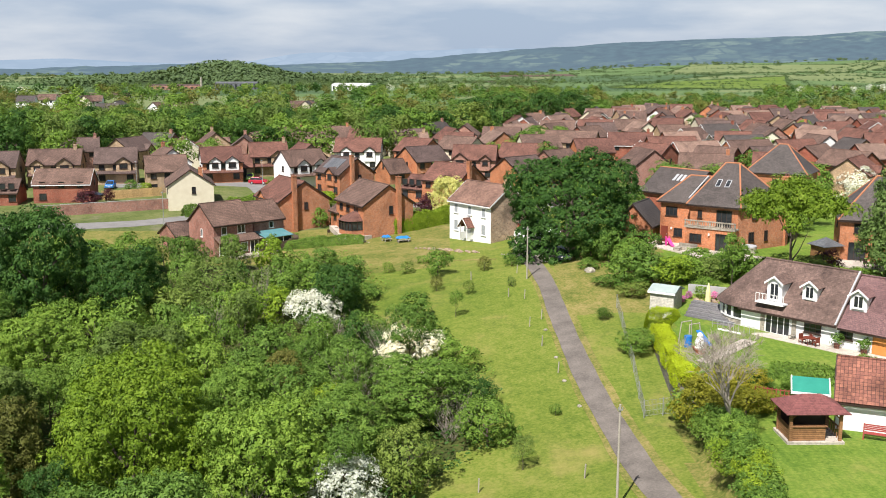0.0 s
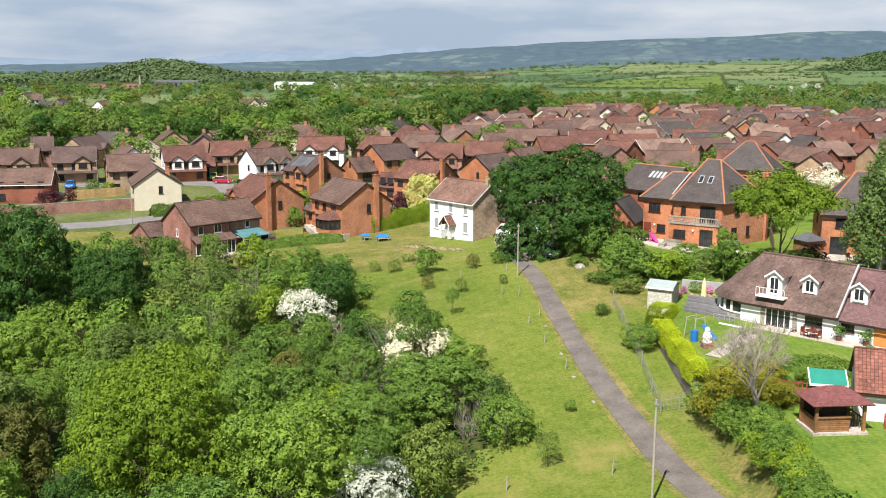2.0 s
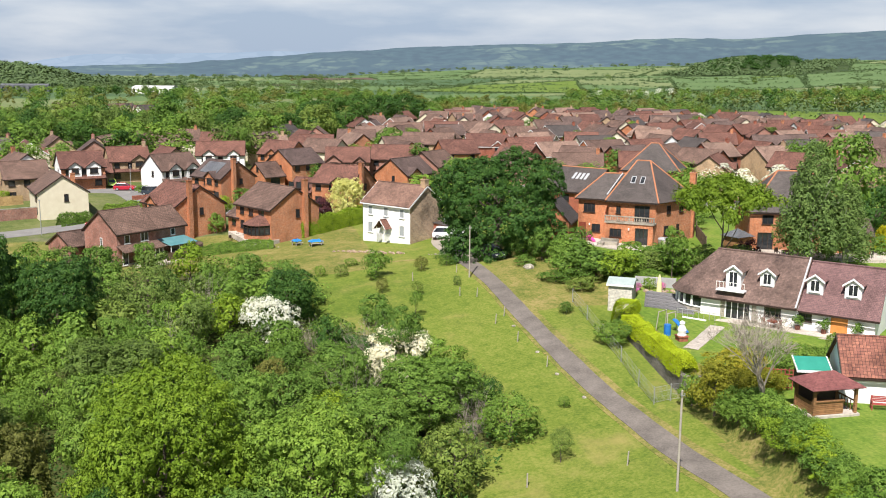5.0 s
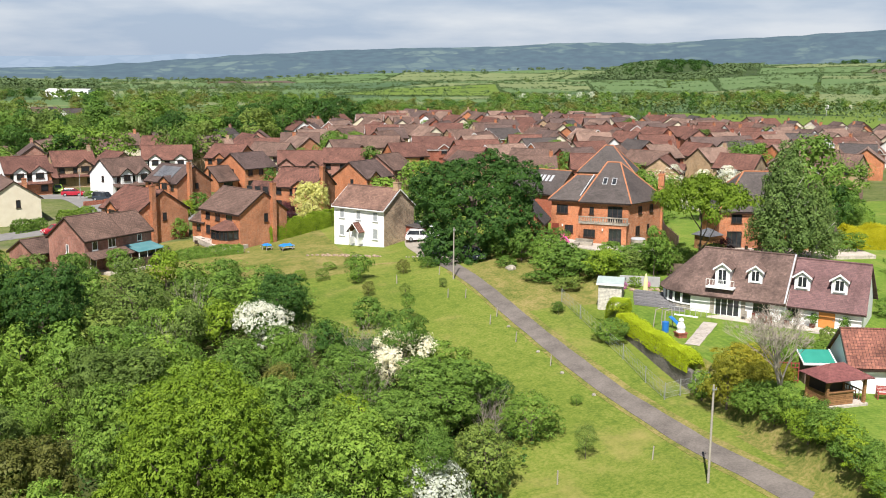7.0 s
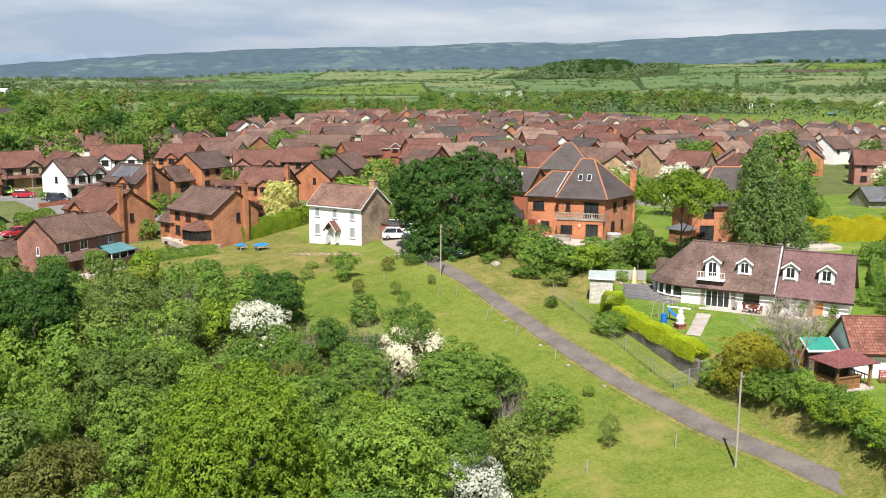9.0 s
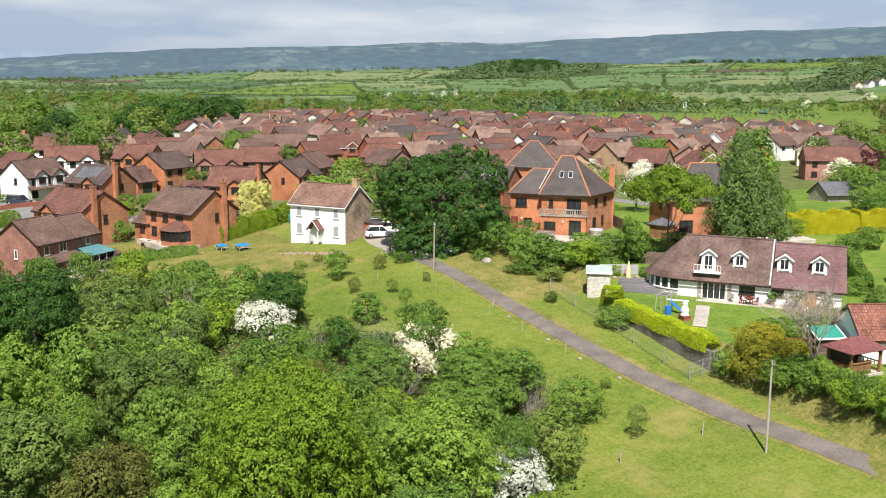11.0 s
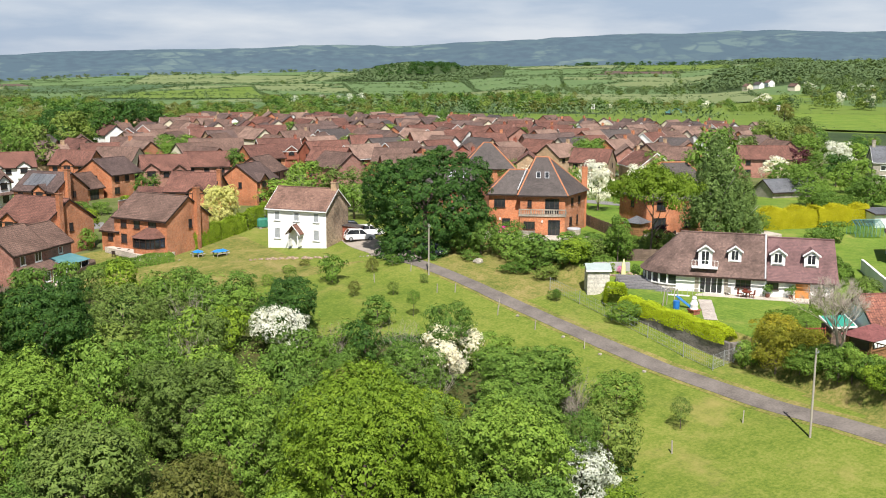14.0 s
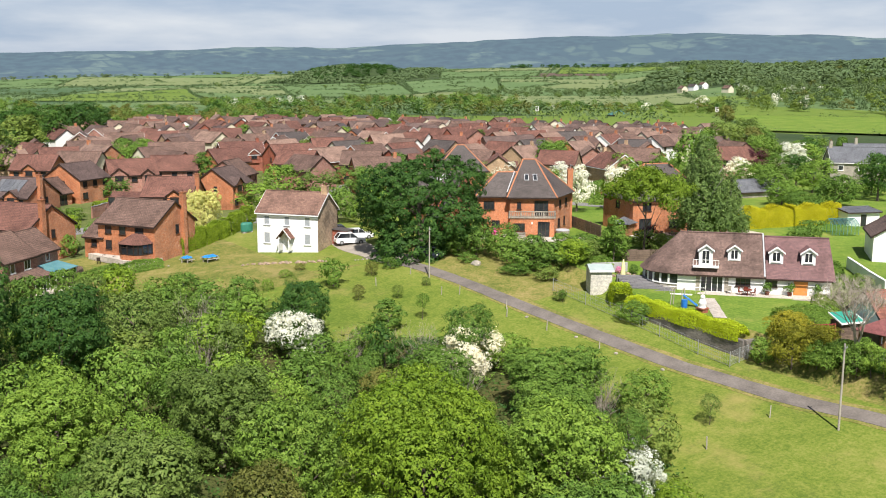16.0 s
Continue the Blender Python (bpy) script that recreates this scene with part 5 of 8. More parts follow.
rn = part("roof", r, TILE_MAUVE, nb, "mauve tiled roof")
part("ridge_tiles", Geo().tube((-2.15, 3.8, RZ - 0.22), (4.9, 3.8, RZ - 0.22), 0.12, 0.12, 6), TILE_MAUVE, rn)
part("gable_wall", Geo().slab([(4.75, 0, 2.3), (4.75, 7.6, 2.3), (4.75, 3.8, 5.95)], 0.2), RENDER_WHITE, nb)
part("party_flashing", Geo().slab([(-2.25, -kk, EV + 0.06), (-2.4, -kk, EV + 0.06), (-2.4, 3.8, RZ + 0.06), (-2.25, 3.8, RZ + 0.06)], 0.1), RIDGE_GREY, rn)
part("gutter", Geo().box(-2.1, 5.2, -0.62, -0.52, 1.83, 1.95), PAINT_DARK, rn)


def dormer(parent, u, foot, w, h, tiles, tall=False):
    """A white gabled dormer with a small tiled roof."""
    k = (RZ - EV) / 4.3
    y0 = (foot - EV) / k - kk
    d = thing("dormer", "", "", pose(u, y0, foot))
    d.parent = parent
    back = (h + 0.75) / k
    g = Geo()
    g.face((-w / 2, 0, -0.1), (w / 2, 0, -0.1), (w / 2, 0, h), (0, 0, h + w * 0.36), (-w / 2, 0, h))
    for s in (-1, 1):
        q = [(s * w / 2, 0, -0.1), (s * w / 2, h / k, h), (s * w / 2, 0, h)]
        g.face(*(q if s > 0 else q[::-1]))
    part("dormer_wall", g, PAINT_WHITE, d)
    rf, e = Geo(), 0.2
    for s in (-1, 1):
        q = [(s * (w / 2 + e), -0.25, h - e * 0.72), (s * (w / 2 + e), (h - e * 0.72) / k, h - e * 0.72), (0, (h + w * 0.36) / k, h + w * 0.36 + 0.03), (0, -0.25, h + w * 0.36 + 0.03)]
        rf.slab(q if s > 0 else q[::-1], 0.1)
    part("dormer_roof", rf, tiles, d)
    bb = Geo()
    for s in (-1, 1):
        q = [(s * (w / 2 + e), -0.27, h - 0.32), (0, -0.27, h + w * 0.36 - 0.17), (0, -0.27, h + w * 0.36 + 0.03), (s * (w / 2 + e), -0.27, h - 0.12)]
        bb.slab(q if s < 0 else q[::-1], 0.05)
    part("bargeboard", bb, PAINT_WHITE, d)
    o = window(d, 0, -0.005, 0.15, 0, w * 0.62, h * 0.85, PAINT_WHITE, 1)
    return d


d1 = dormer(bg_, -8.76, 3.05, 1.5, 1.9, TILE_MOSS)
dormer(bg_, -5.6, 3.6, 1.4, 1.35, TILE_MOSS)
dormer(nb, -1.05, 3.55, 1.5, 1.35, TILE_MAUVE)
dormer(nb, 2.4, 3.55, 1.5, 1.35, TILE_MAUVE)
rail = Geo().box(-1.4, 1.4, -0.9, -0.86, 0.75, 0.8).box(-1.4, 1.4, -1.0, 0.3, -0.12, 0.0)
for i in range(9):
    rail.box(-1.4 + 0.35 * i - 0.02, -1.4 + 0.35 * i + 0.02, -0.9, -0.86, 0, 0.75)
part("balcony", rail, PAINT_WHITE, d1)
for o, items in ((bg_, ((-8.0, 0.1, 2.5, 2.05, 3), (-4.6, 0.9, 1.6, 1.15, 2))), (nb, ((-1.5, 0.95, 1.2, 1.1, 1),))):
    for u, s, ww, hh, mm in items:
        window(o, u, 0, s, 0, ww, hh, PAINT_WHITE if o is bg_ and u < -6 else PAINT_DARK, mm)
for u in (-9.75, -6.6):
    part("stone_pier", Geo().box(u, u + 0.42, -0.06, 0.2, -0.5, 2.2), PALE_STONE, bg_)
door(nb, 1.6, 0, 0.0, 0, 1.5, 2.0, ORANGE_DOOR)
part("plinth", Geo().box(-9.2, -2.2, -0.03, 0.1, -0.6, 0.12), RED_PAINT, bg_)
part("plinth", Geo().box(-2.2, 4.75, -0.03, 0.1, -0.6, 0.12), RED_PAINT, nb)
bm_ = pose(BX, BY, BZ, 0, 0, -47)
solid("terrace", Geo().box(-9.6, 5.8, -1.9, -0.03, -0.6, 0.17), PALE_SLAB, "pale slabbed terrace along the bungalow wall", "paving", kind="structure", m=bm_)


def at(m, pts):
    return [tuple((m @ Vector((u, v, 0))).xy) for u, v in pts]


pad("patio_3", at(bm_, [(-13.5, -2.4), (2.0, -2.4), (6.5, -1.6), (6.5, 0.0), (-13.5, 0.2)]), BZ + 0.1, PATIO, "grey slabbed terrace in front of the bungalow", 0.8)
strip("garden_path", [(27.9, 86.2), (25.2, 83.2), (21.9, 79.6)], 1.35, PALE_SLAB, "pale slabbed garden path", 0.05, 0.7, "path")

# outbuilding, summer kitchen, green-roofed shed
ob_ = house("white outbuilding with old red clay pantile roof", 32.6, 66.6, -22, 8.5, 5.2, 2.4, 2.2, RENDER_WHITE, TILE_CLAY, z=-1.2, name="outbuilding", front=[(1.8, 0.1, 1.6, 2.0)])
gzb = thing("gazebo", "timber garden bar gazebo with red shingle roof", "gazebo", pose(25.2, 64.2, -1.15, 0, 0, 1))
part("base_slab", Geo().box(-1.95, 1.95, -1.4, 1.4, -0.5, 0.12), PALE_SLAB, gzb)
for u in (-1.7, 1.7):
    for v in (-1.15, 1.15):
        part("post", Geo().box(u - 0.1, u + 0.1, v - 0.1, v + 0.1, 0.12, 2.15), TIMBER, gzb)
for v in (-1.15, 1.15):
    part("beam", Geo().box(-1.9, 1.9, v - 0.09, v + 0.09, 2.06, 2.24), TIMBER, gzb)
for u in (-1.7, 1.7):
    for s in (-1, 1):
        if abs(u + s * 0.5) < 1.7:
            part("brace", Geo().tube((u, -1.15, 1.6), (u + s * 0.5, -1.15, 2.08), 0.05, 0.05, 4), TIMBER, gzb)
gr_ = Geo()
A, B, C, D_ = (-2.2, -1.65, 2.15), (2.2, -1.65, 2.15), (2.2, 1.65, 2.15), (-2.2, 1.65, 2.15)
P, Q = (-0.5, 0.2, 3.0), (0.7, 0.2, 3.0)
gr_.slab([A, B, Q, P], 0.07).slab([B, C, Q], 0.07).slab([C, D_, P, Q], 0.07).slab([D_, A, P], 0.07)
part("roof", gr_, FELT_RED, gzb, "red felt shingle roof")
bc = part("bar_counter", Geo().box(-1.6, 0.7, -1.16, -0.95, 0.12, 1.1), TIMBER, gzb, "boarded timber bar counter")
part("countertop", Geo().box(-1.7, 0.8, -1.26, -0.8, 1.1, 1.16), TIMBER, bc)
part("side_panel", Geo().box(-1.74, -1.66, -1.05, 1.05, 0.12, 1.05), TIMBER, gzb)
part("back_panel", Geo().box(-1.7, 1.7, 1.12, 1.18, 0.12, 1.9), PAINT_DARK, gzb)
for i in range(6):
    part("baluster", Geo().box(1.67, 1.73, -1.0 + i * 0.36, -0.95 + i * 0.36, 0.12, 0.95), TIMBER, gzb)
part("handrail", Geo().box(1.64, 1.76, -1.05, 1.05, 0.95, 1.02), TIMBER, gzb)
sh = thing("shed", "small shed with green felt roof", "shed", pose(27.0, 69.0, -1.15, 0, 0, -18))
part("wall", Geo().box(-1.1, 1.1, -0.8, 0.8, -0.3, 1.75), FENCE_WOOD, sh)
part("roof", Geo().slab([(-1.3, -1.0, 1.75), (1.3, -1.0, 1.75), (1.3, 0.9, 2.4), (-1.3, 0.9, 2.4)], 0.1), GREEN_FELT, sh, "green felt roof with pale edges")
part("edge_trim", Geo().box(-1.36, 1.36, -1.07, -1.0, 1.62, 1.8).slab([(-1.37, -1.0, 1.81), (-1.28, -1.0, 1.81), (-1.28, 0.9, 2.46), (-1.37, 0.9, 2.46)], 0.12).slab([(1.28, -1.0, 1.81), (1.37, -1.0, 1.81), (1.37, 0.9, 2.46), (1.28, 0.9, 2.46)], 0.12), PAINT_WHITE, sh)

# small garden shed on the block wall beside the lane, terrace walls and steps
gs = thing("garden_shed", "cream boarded garden shed with grey-green felt roof", "shed", pose(22.9, 98.1, -0.5, 0, 0, -32))
part("wall", Geo().box(-1.25, 1.25, -1.3, 1.3, -3, 2.0), CREAM_BOARDS, gs)
part("roof", Geo().slab([(-1.45, -1.5, 1.95), (1.45, -1.5, 1.95), (1.45, 0, 2.45), (-1.45, 0, 2.45)], 0.1).slab([(1.45, 1.5, 1.95), (-1.45, 1.5, 1.95), (-1.45, 0, 2.45), (1.45, 0, 2.45)], 0.1), plain("grey_green_felt", (0.26, 0.32, 0.31), (0.36, 0.42, 0.40), 1.0, 0.9), gs)
part("fascia", Geo().box(-1.45, 1.45, -1.55, -1.48, 1.72, 1.93), PAINT_WHITE, gs)


def wall(name, line, height, thick, mat, label, below=1.2, cap=None, z=None):
    """A free-standing or retaining wall along (x, y) points on the ground."""
    g, c = Geo(), Geo()
    for (ax, ay), (bx, by) in zip(line, line[1:]):
        n = max(1, int(math.hypot(bx - ax, by - ay) / 3))
        for i in range(n):
            p, q = Vector((ax, ay)).lerp(Vector((bx, by)), i / n), Vector((ax, ay)).lerp(Vector((bx, by)), (i + 1) / n)
            s = Vector((q.y - p.y, p.x - q.x)).normalized() * thick / 2
            z0 = (min(gz(*p), gz(*q)) if z is None else z)
            zt = z0 + height
            ring = [p - s, p + s, q + s, q - s]
            for k in range(4):
                a, b = ring[k], ring[(k + 1) % 4]
                g.face((b.x, b.y, z0 - below), (a.x, a.y, z0 - below), (a.x, a.y, zt), (b.x, b.y, zt))
            g.face(*[(v.x, v.y, zt) for v in reversed(ring)])
            if cap:
                c.slab([(v.x * 1.0, v.y, zt + 0.08) for v in reversed([p - s * 1.3, p + s * 1.3, q + s * 1.3, q - s * 1.3])], 0.078)
    ob = solid(name, g, mat, label, "wall")
    if cap:
        part("coping", c, cap, ob)
    return ob


wall("retaining_wall", [(18.95, 74.3), (19.3, 80), (19.9, 88), (20.3, 91.6)], 2.0, 0.5, GREY_STONE, "grey stone retaining wall below the golden hedge", 2.4, None, -3.35)
wall("retaining_wall", [(18.9, 74.2), (20.5, 73.9)], 2.05, 0.5, GREY_STONE, "grey stone wall end", 2.4, None, -3.35)
wall("garden_wall", [(26.4, 103.0), (28.2, 102.1), (30.4, 100.9)], 1.35, 0.35, plain("grey_wash", (0.30, 0.30, 0.30), (0.42, 0.41, 0.40), 0.9, 0.9), "whitewashed block wall behind the shed", z=-0.45)
for i in range(7):
    solid("step", Geo().box(-2.6 + i * 0.05, 2.6, -0.45, 0.45, -1.5, 0.0), DECK, "grey timber terrace step", "step", "terrace steps", m=pose(25.6 + i * 0.30, 92.0 + i * 0.75, -0.72 + i * 0.17, 0, 0, -40))
hedge([(19.5, 74.8), (19.9, 80), (20.5, 87.5), (20.7, 91.0)], 1.8, 1.3, LEAF_GOLD, "clipped golden privet hedge on the stone wall", 0.12, 100, 5, z0=-1.6)
hedge([(20.4, 91.8), (22.9, 95.2)], 2.2, 1.9, LEAF_GOLD, "clipped golden privet hedge beside the steps", 0.12, 100, 6, z0=-1.5)
shrub(17.9, 87.9, 0.3, 2.2, LEAF_MID, "round dark green shrub at the end of the stone wall", "", 3)


# ---- poles and fence ----
def pole(x, y, h, lean=0.0):
    p = thing("telegraph_pole", "weathered timber telegraph pole beside the lane", "pole", pose(x, y, gz(x, y), lean, 0, 0), "telegraph poles")
    part("shaft", Geo().tube((0, 0, -0.8), (0, 0, h), 0.095, 0.07, 10), POLE_WOOD, p)
    part("bracket", Geo().box(-0.16, 0.16, -0.14, -0.1, h - 0.35, h - 0.28).tube((-0.13, -0.12, h - 0.28), (-0.13, -0.12, h - 0.15), 0.03, 0.03, 6).tube((0.13, -0.12, h - 0.28), (0.13, -0.12, h - 0.15), 0.03, 0.03, 6), METAL, p)


pole(11.2, 59.1, 7.0)
pole(10.0, 114.3, 6.3)
fence = thing("wire_fence", "thin wire mesh fence on metal posts beside the lane", "fence", pose(0, 0, 0))
fl = [(18.4, 101), (17.9, 95), (17.3, 89), (16.8, 83), (16.2, 77.5), (15.8, 73.4), (17.3, 73.5), (18.8, 73.7)]
for x, y in fl:
    part("post", Geo().tube((x, y, gz(x, y) - 0.3), (x, y, gz(x, y) + 1.5), 0.045, 0.045, 6), METAL, fence)
for (a, b), (c, d) in zip(fl, fl[1:]):
    g = Geo()
    for k in range(4):
        h = 0.15 + k * 0.42
        g.tube((a, b, gz(a, b) + h), (c, d, gz(c, d) + h), 0.012, 0.012, 3, False)
    n = 14
    for i in range(n):
        x, y = a + (c - a) * i / n, b + (d - b) * i / n
        g.tube((x, y, gz(x, y) + 0.1), (x, y, gz(x, y) + 1.42), 0.008, 0.008, 3, False)
    part("wire_mesh", g, METAL, fence)


# ---- estate houses ----
placed = [(6.6, 143, 9), (-11, 155, 9), (-25.6, 165, 9), (-33, 146, 9), (-29, 151, 8), (-40, 150, 8), (37, 128, 13), (37.5, 152, 9), (62, 179, 9), (55, 120, 13), (16.5, 126, 12), (1, 163, 8)]
# x, y, height above the ground, crown radius
HAND_TREES = [(22, 361, 15, 9), (38, 385, 15, 9), (10, 345, 14, 8), (55, 420, 14, 9), (28, 287, 8, 5.5), (34, 292, 7.5, 5), (24, 222, 8, 3.4), (25, 186, 7.5, 4.6), (31, 183, 6.5, 3.8), (42, 184, 6.5, 4.2), (75, 306, 7, 4.4), (77, 243, 7.5, 4.8), (-114, 425, 13, 8), (-84, 425, 13, 8),
              (-33, 258, 11, 6.5), (-24, 338, 15, 8), (-121, 290, 12, 7), (-150, 398, 14, 8), (158, 355, 8, 6), (130, 255, 7, 4.6), (119, 214, 8, 4.6), (103, 160, 8, 4.4), (138, 178, 7, 4), (51, 187, 6, 3.6), (-40, 340, 15, 8), (-34, 303, 11, 6), (65, 208, 7.5, 4.2), (104, 282, 6, 3.6), (150, 290, 7, 4.4), (185, 300, 7, 4.6), (120, 330, 7, 4.6), (90, 350, 8, 5), (-8, 300, 12, 7), (8, 322, 13, 7.5), (0, 205, 5, 2.6), (-55, 232, 8, 4.2)]
placed += [(x, y, r * 0.8) for x, y, h, r in HAND_TREES]


def estate(x, y, rz, L=8.5, D=7.6, label="brick estate house with brown tiled roof", **more):
    placed.append((x, y, max(L, D) * 0.62 + 2.2))
    more.setdefault("front", two_storey(L))
    more.setdefault("left", GABLE_WIN)
    more.setdefault("right", GABLE_WIN)
    return house(label, x, y, rz, L, D, more.pop("eave", 4.7), more.pop("rise", 2.8), group="estate houses", **more)


estate(-48.0, 184.7, -73, 12, 8.2, "cream rendered house with brown roof and brick chimney", walls=RENDER_CREAM, tiles=TILE_BROWN, right=[(0.5, 3.0, 0.7, 1.3)], front=[(4.6, 3.0, 0.5, 1.1), (3.2, 3.0, 0.5, 1.1), (4.6, 0.9, 0.6, 1.2)], stack=(4.6, 1.9, 0.1), z=-2.2, boards=PAINT_DARK)
estate(-56.5, 199.5, 20, 8, 7, "brick house with low brown roof", walls=BRICK_BUFF, tiles=TILE_BROWN, z=-1.4)
estate(-73, 189, 6, 10.5, 6.5, "red brick house with brown roof and white fascia", walls=BRICK_RED, tiles=TILE_BROWN, z=-2.0, boards=PAINT_WHITE, eave=4.0, rise=2.4)
estate(-83, 186, 6, 5, 6, "red brick garage with brown roof", walls=BRICK_RED, tiles=TILE_BROWN, z=-2.0, eave=2.6, rise=2.2)
estate(-92, 202, 10, 9, 8, "buff brick house with dark roof and gablet", walls=BRICK_BUFF, tiles=TILE_DARK, gablets=((1.8, 3.0, 1),), porch_roof=True)
estate(-82, 208, 12, 10.5, 8, "buff brick house with brown roof and two gablets", walls=BRICK_BUFF, tiles=TILE_BROWN, gablets=((-3.2, 2.4, 1), (2.2, 3.2, 1)), porch_roof=True, stack=(4.0, 0, 0.8))
estate(-70.5, 212, 14, 8.5, 8.5, "buff brick house with dark roof and white gablet", walls=BRICK_BUFF, tiles=TILE_DARK, gablets=((1.6, 3.0, 1),), porch_roof=True)
estate(-59.5, 212, -60, 8.5, 8, "white rendered house with dark brown roof", walls=RENDER_WHITE, tiles=TILE_BROWN, stack=(-3.5, 0, 0.8))
estate(-48.5, 214, 18, 8.5, 8, "white and brick house with red tiled roof", walls=BRICK_ORANGE, tiles=TILE_RED, gablets=((-1.6, 2.4, 1), (2.0, 2.8, 1)), gable=RENDER_WHITE, porch_roof=True)
estate(-40.5, 227, 16, 8.5, 8, "buff brick house with red-brown roof and gablet", walls=BRICK_BUFF, tiles=TILE_RED, gablets=((1.8, 3.0, 1),), porch_roof=True, stack=(3.7, 0, 0.9))
estate(-46, 222, 16, 5, 6, "buff brick garage with red-brown roof", walls=BRICK_BUFF, tiles=TILE_RED, eave=2.7, rise=2.4, front=[(0, 0.1, 2.4, 2.1)])
estate(-31.5, 224, -62, 8, 7.5, "buff brick house with red-brown roof", walls=BRICK_BUFF, tiles=TILE_RED)
estate(-20.5, 240, -2, 11, 8, "white rendered house with red roof and dark gablets", walls=RENDER_WHITE, tiles=TILE_RED, gablets=((-2.6, 2.6, 1), (3.0, 2.6, 1)), gable=RENDER_WHITE)
estate(-30, 207, 36, 9, 7.5, "white and dark timbered house with brown roof", walls=RENDER_WHITE, tiles=TILE_BROWN, gablets=((-1.5, 2.6, 1), (2.4, 2.6, 1)), porch_roof=True)
s2 = estate(-19.5, 194, -52, 9, 8, "orange brick house with solar panels and brick chimney", walls=BRICK_ORANGE, tiles=TILE_DARK, stack=(4.9, -1.4, 0.6), gablets=((1.4, 2.6, 1),))
estate(-4.6, 216, 34, 8.5, 9, "orange brick house with dark brown roof", walls=BRICK_ORANGE, tiles=TILE_DARK)
estate(-11, 211.5, 34, 5, 6.5, "orange brick garage with brown roof", walls=BRICK_ORANGE, tiles=TILE_BROWN, eave=2.5, rise=2.6, front=[(0, 0.1, 2.3, 2.1)])
estate(-6, 240, -40, 9, 8, "orange brick house with red-brown roof", walls=BRICK_ORANGE, tiles=TILE_RED, gablets=((0, 2.8, 1),))
estate(4.5, 246, -40, 10, 8, "cream rendered house with brown roof", walls=RENDER_CREAM, tiles=TILE_BROWN)
estate(7.2, 219, -8, 9.5, 7.5, "pink brick house with red roof and gablets", walls=BRICK_PINK, tiles=TILE_RED, gablets=((-3.0, 3.2, 1), (2.6, 2.2, 1)))
estate(18.2, 224, -20, 9.5, 8, "pink brick house with red roof", walls=BRICK_PINK, tiles=TILE_RED)
estate(2, 180, -38, 8.5, 8, "orange-red brick house with red roof and chimney", walls=BRICK_ORANGE, tiles=TILE_RED, gablets=((1.5, 2.6, 1),), stack=(4.6, -1.5, 0.6))
estate(-4, 186, -38, 5, 6, "orange brick garage with red roof", walls=BRICK_ORANGE, tiles=TILE_RED, eave=2.6, rise=2.2)
estate(15, 190, 42, 8.5, 8, "orange brick house with brown roof", walls=BRICK_ORANGE, tiles=TILE_DARK, gablets=((-2, 3.0, 1),))
estate(24, 207, 45, 8.5, 8, "brick house with brown roof", walls=BRICK_PINK, tiles=TILE_BROWN)
estate(35, 268, -20, 14, 8, "long brick house with brown roof", walls=BRICK_BUFF, tiles=TILE_BROWN)
estate(57, 246, 4, 12, 8, "red brick house with red tiled roof", walls=BRICK_RED, tiles=TILE_RED)
estate(48, 224, -50, 9, 8, "red brick house with red tiled roof", walls=BRICK_RED, tiles=TILE_RED)
estate(60, 215, -40, 9, 8, "red brick house with brown tiled roof", walls=BRICK_RED, tiles=TILE_BROWN)
estate(96, 252, -75, 9, 8, "white rendered house with brown roof", walls=RENDER_WHITE, tiles=TILE_BROWN)
estate(85, 205, -60, 10, 8.5, "red brick house with brown roof", walls=BRICK_RED, tiles=TILE_BROWN)
estate(99, 190, -55, 9, 8, "buff house with red-brown roof", walls=BRICK_BUFF, tiles=TILE_RED)
estate(140, 176, -35, 12, 8, "brick house with red-brown roof", walls=BRICK_PINK, tiles=TILE_RED)
estate(122, 186, -60, 9, 8, "buff brick house with brown roof", walls=BRICK_BUFF, tiles=TILE_BROWN)
estate(150, 215, -40, 9, 7.5, "white rendered house with slate roof", walls=RENDER_WHITE, tiles=SLATE)

# the rest of the estate in loose streets behind
ESTATE_EDGE = [(-100, 232), (-60, 238), (-20, 262), (10, 252), (34, 222), (50, 196), (84, 184), (110, 168), (165, 190), (262, 280), (235, 350), (165, 440), (100, 470), (35, 400), (15, 318), (-35, 300), (-70, 262), (-100, 245)]


def inside(x, y, ring):
    hit = False
    for (ax, ay), (bx, by) in zip(ring, ring[1:] + ring[:1]):
        if (ay > y) != (by > y) and x < ax + (y - ay) / (by - ay) * (bx - ax):
            hit = not hit
    return hit


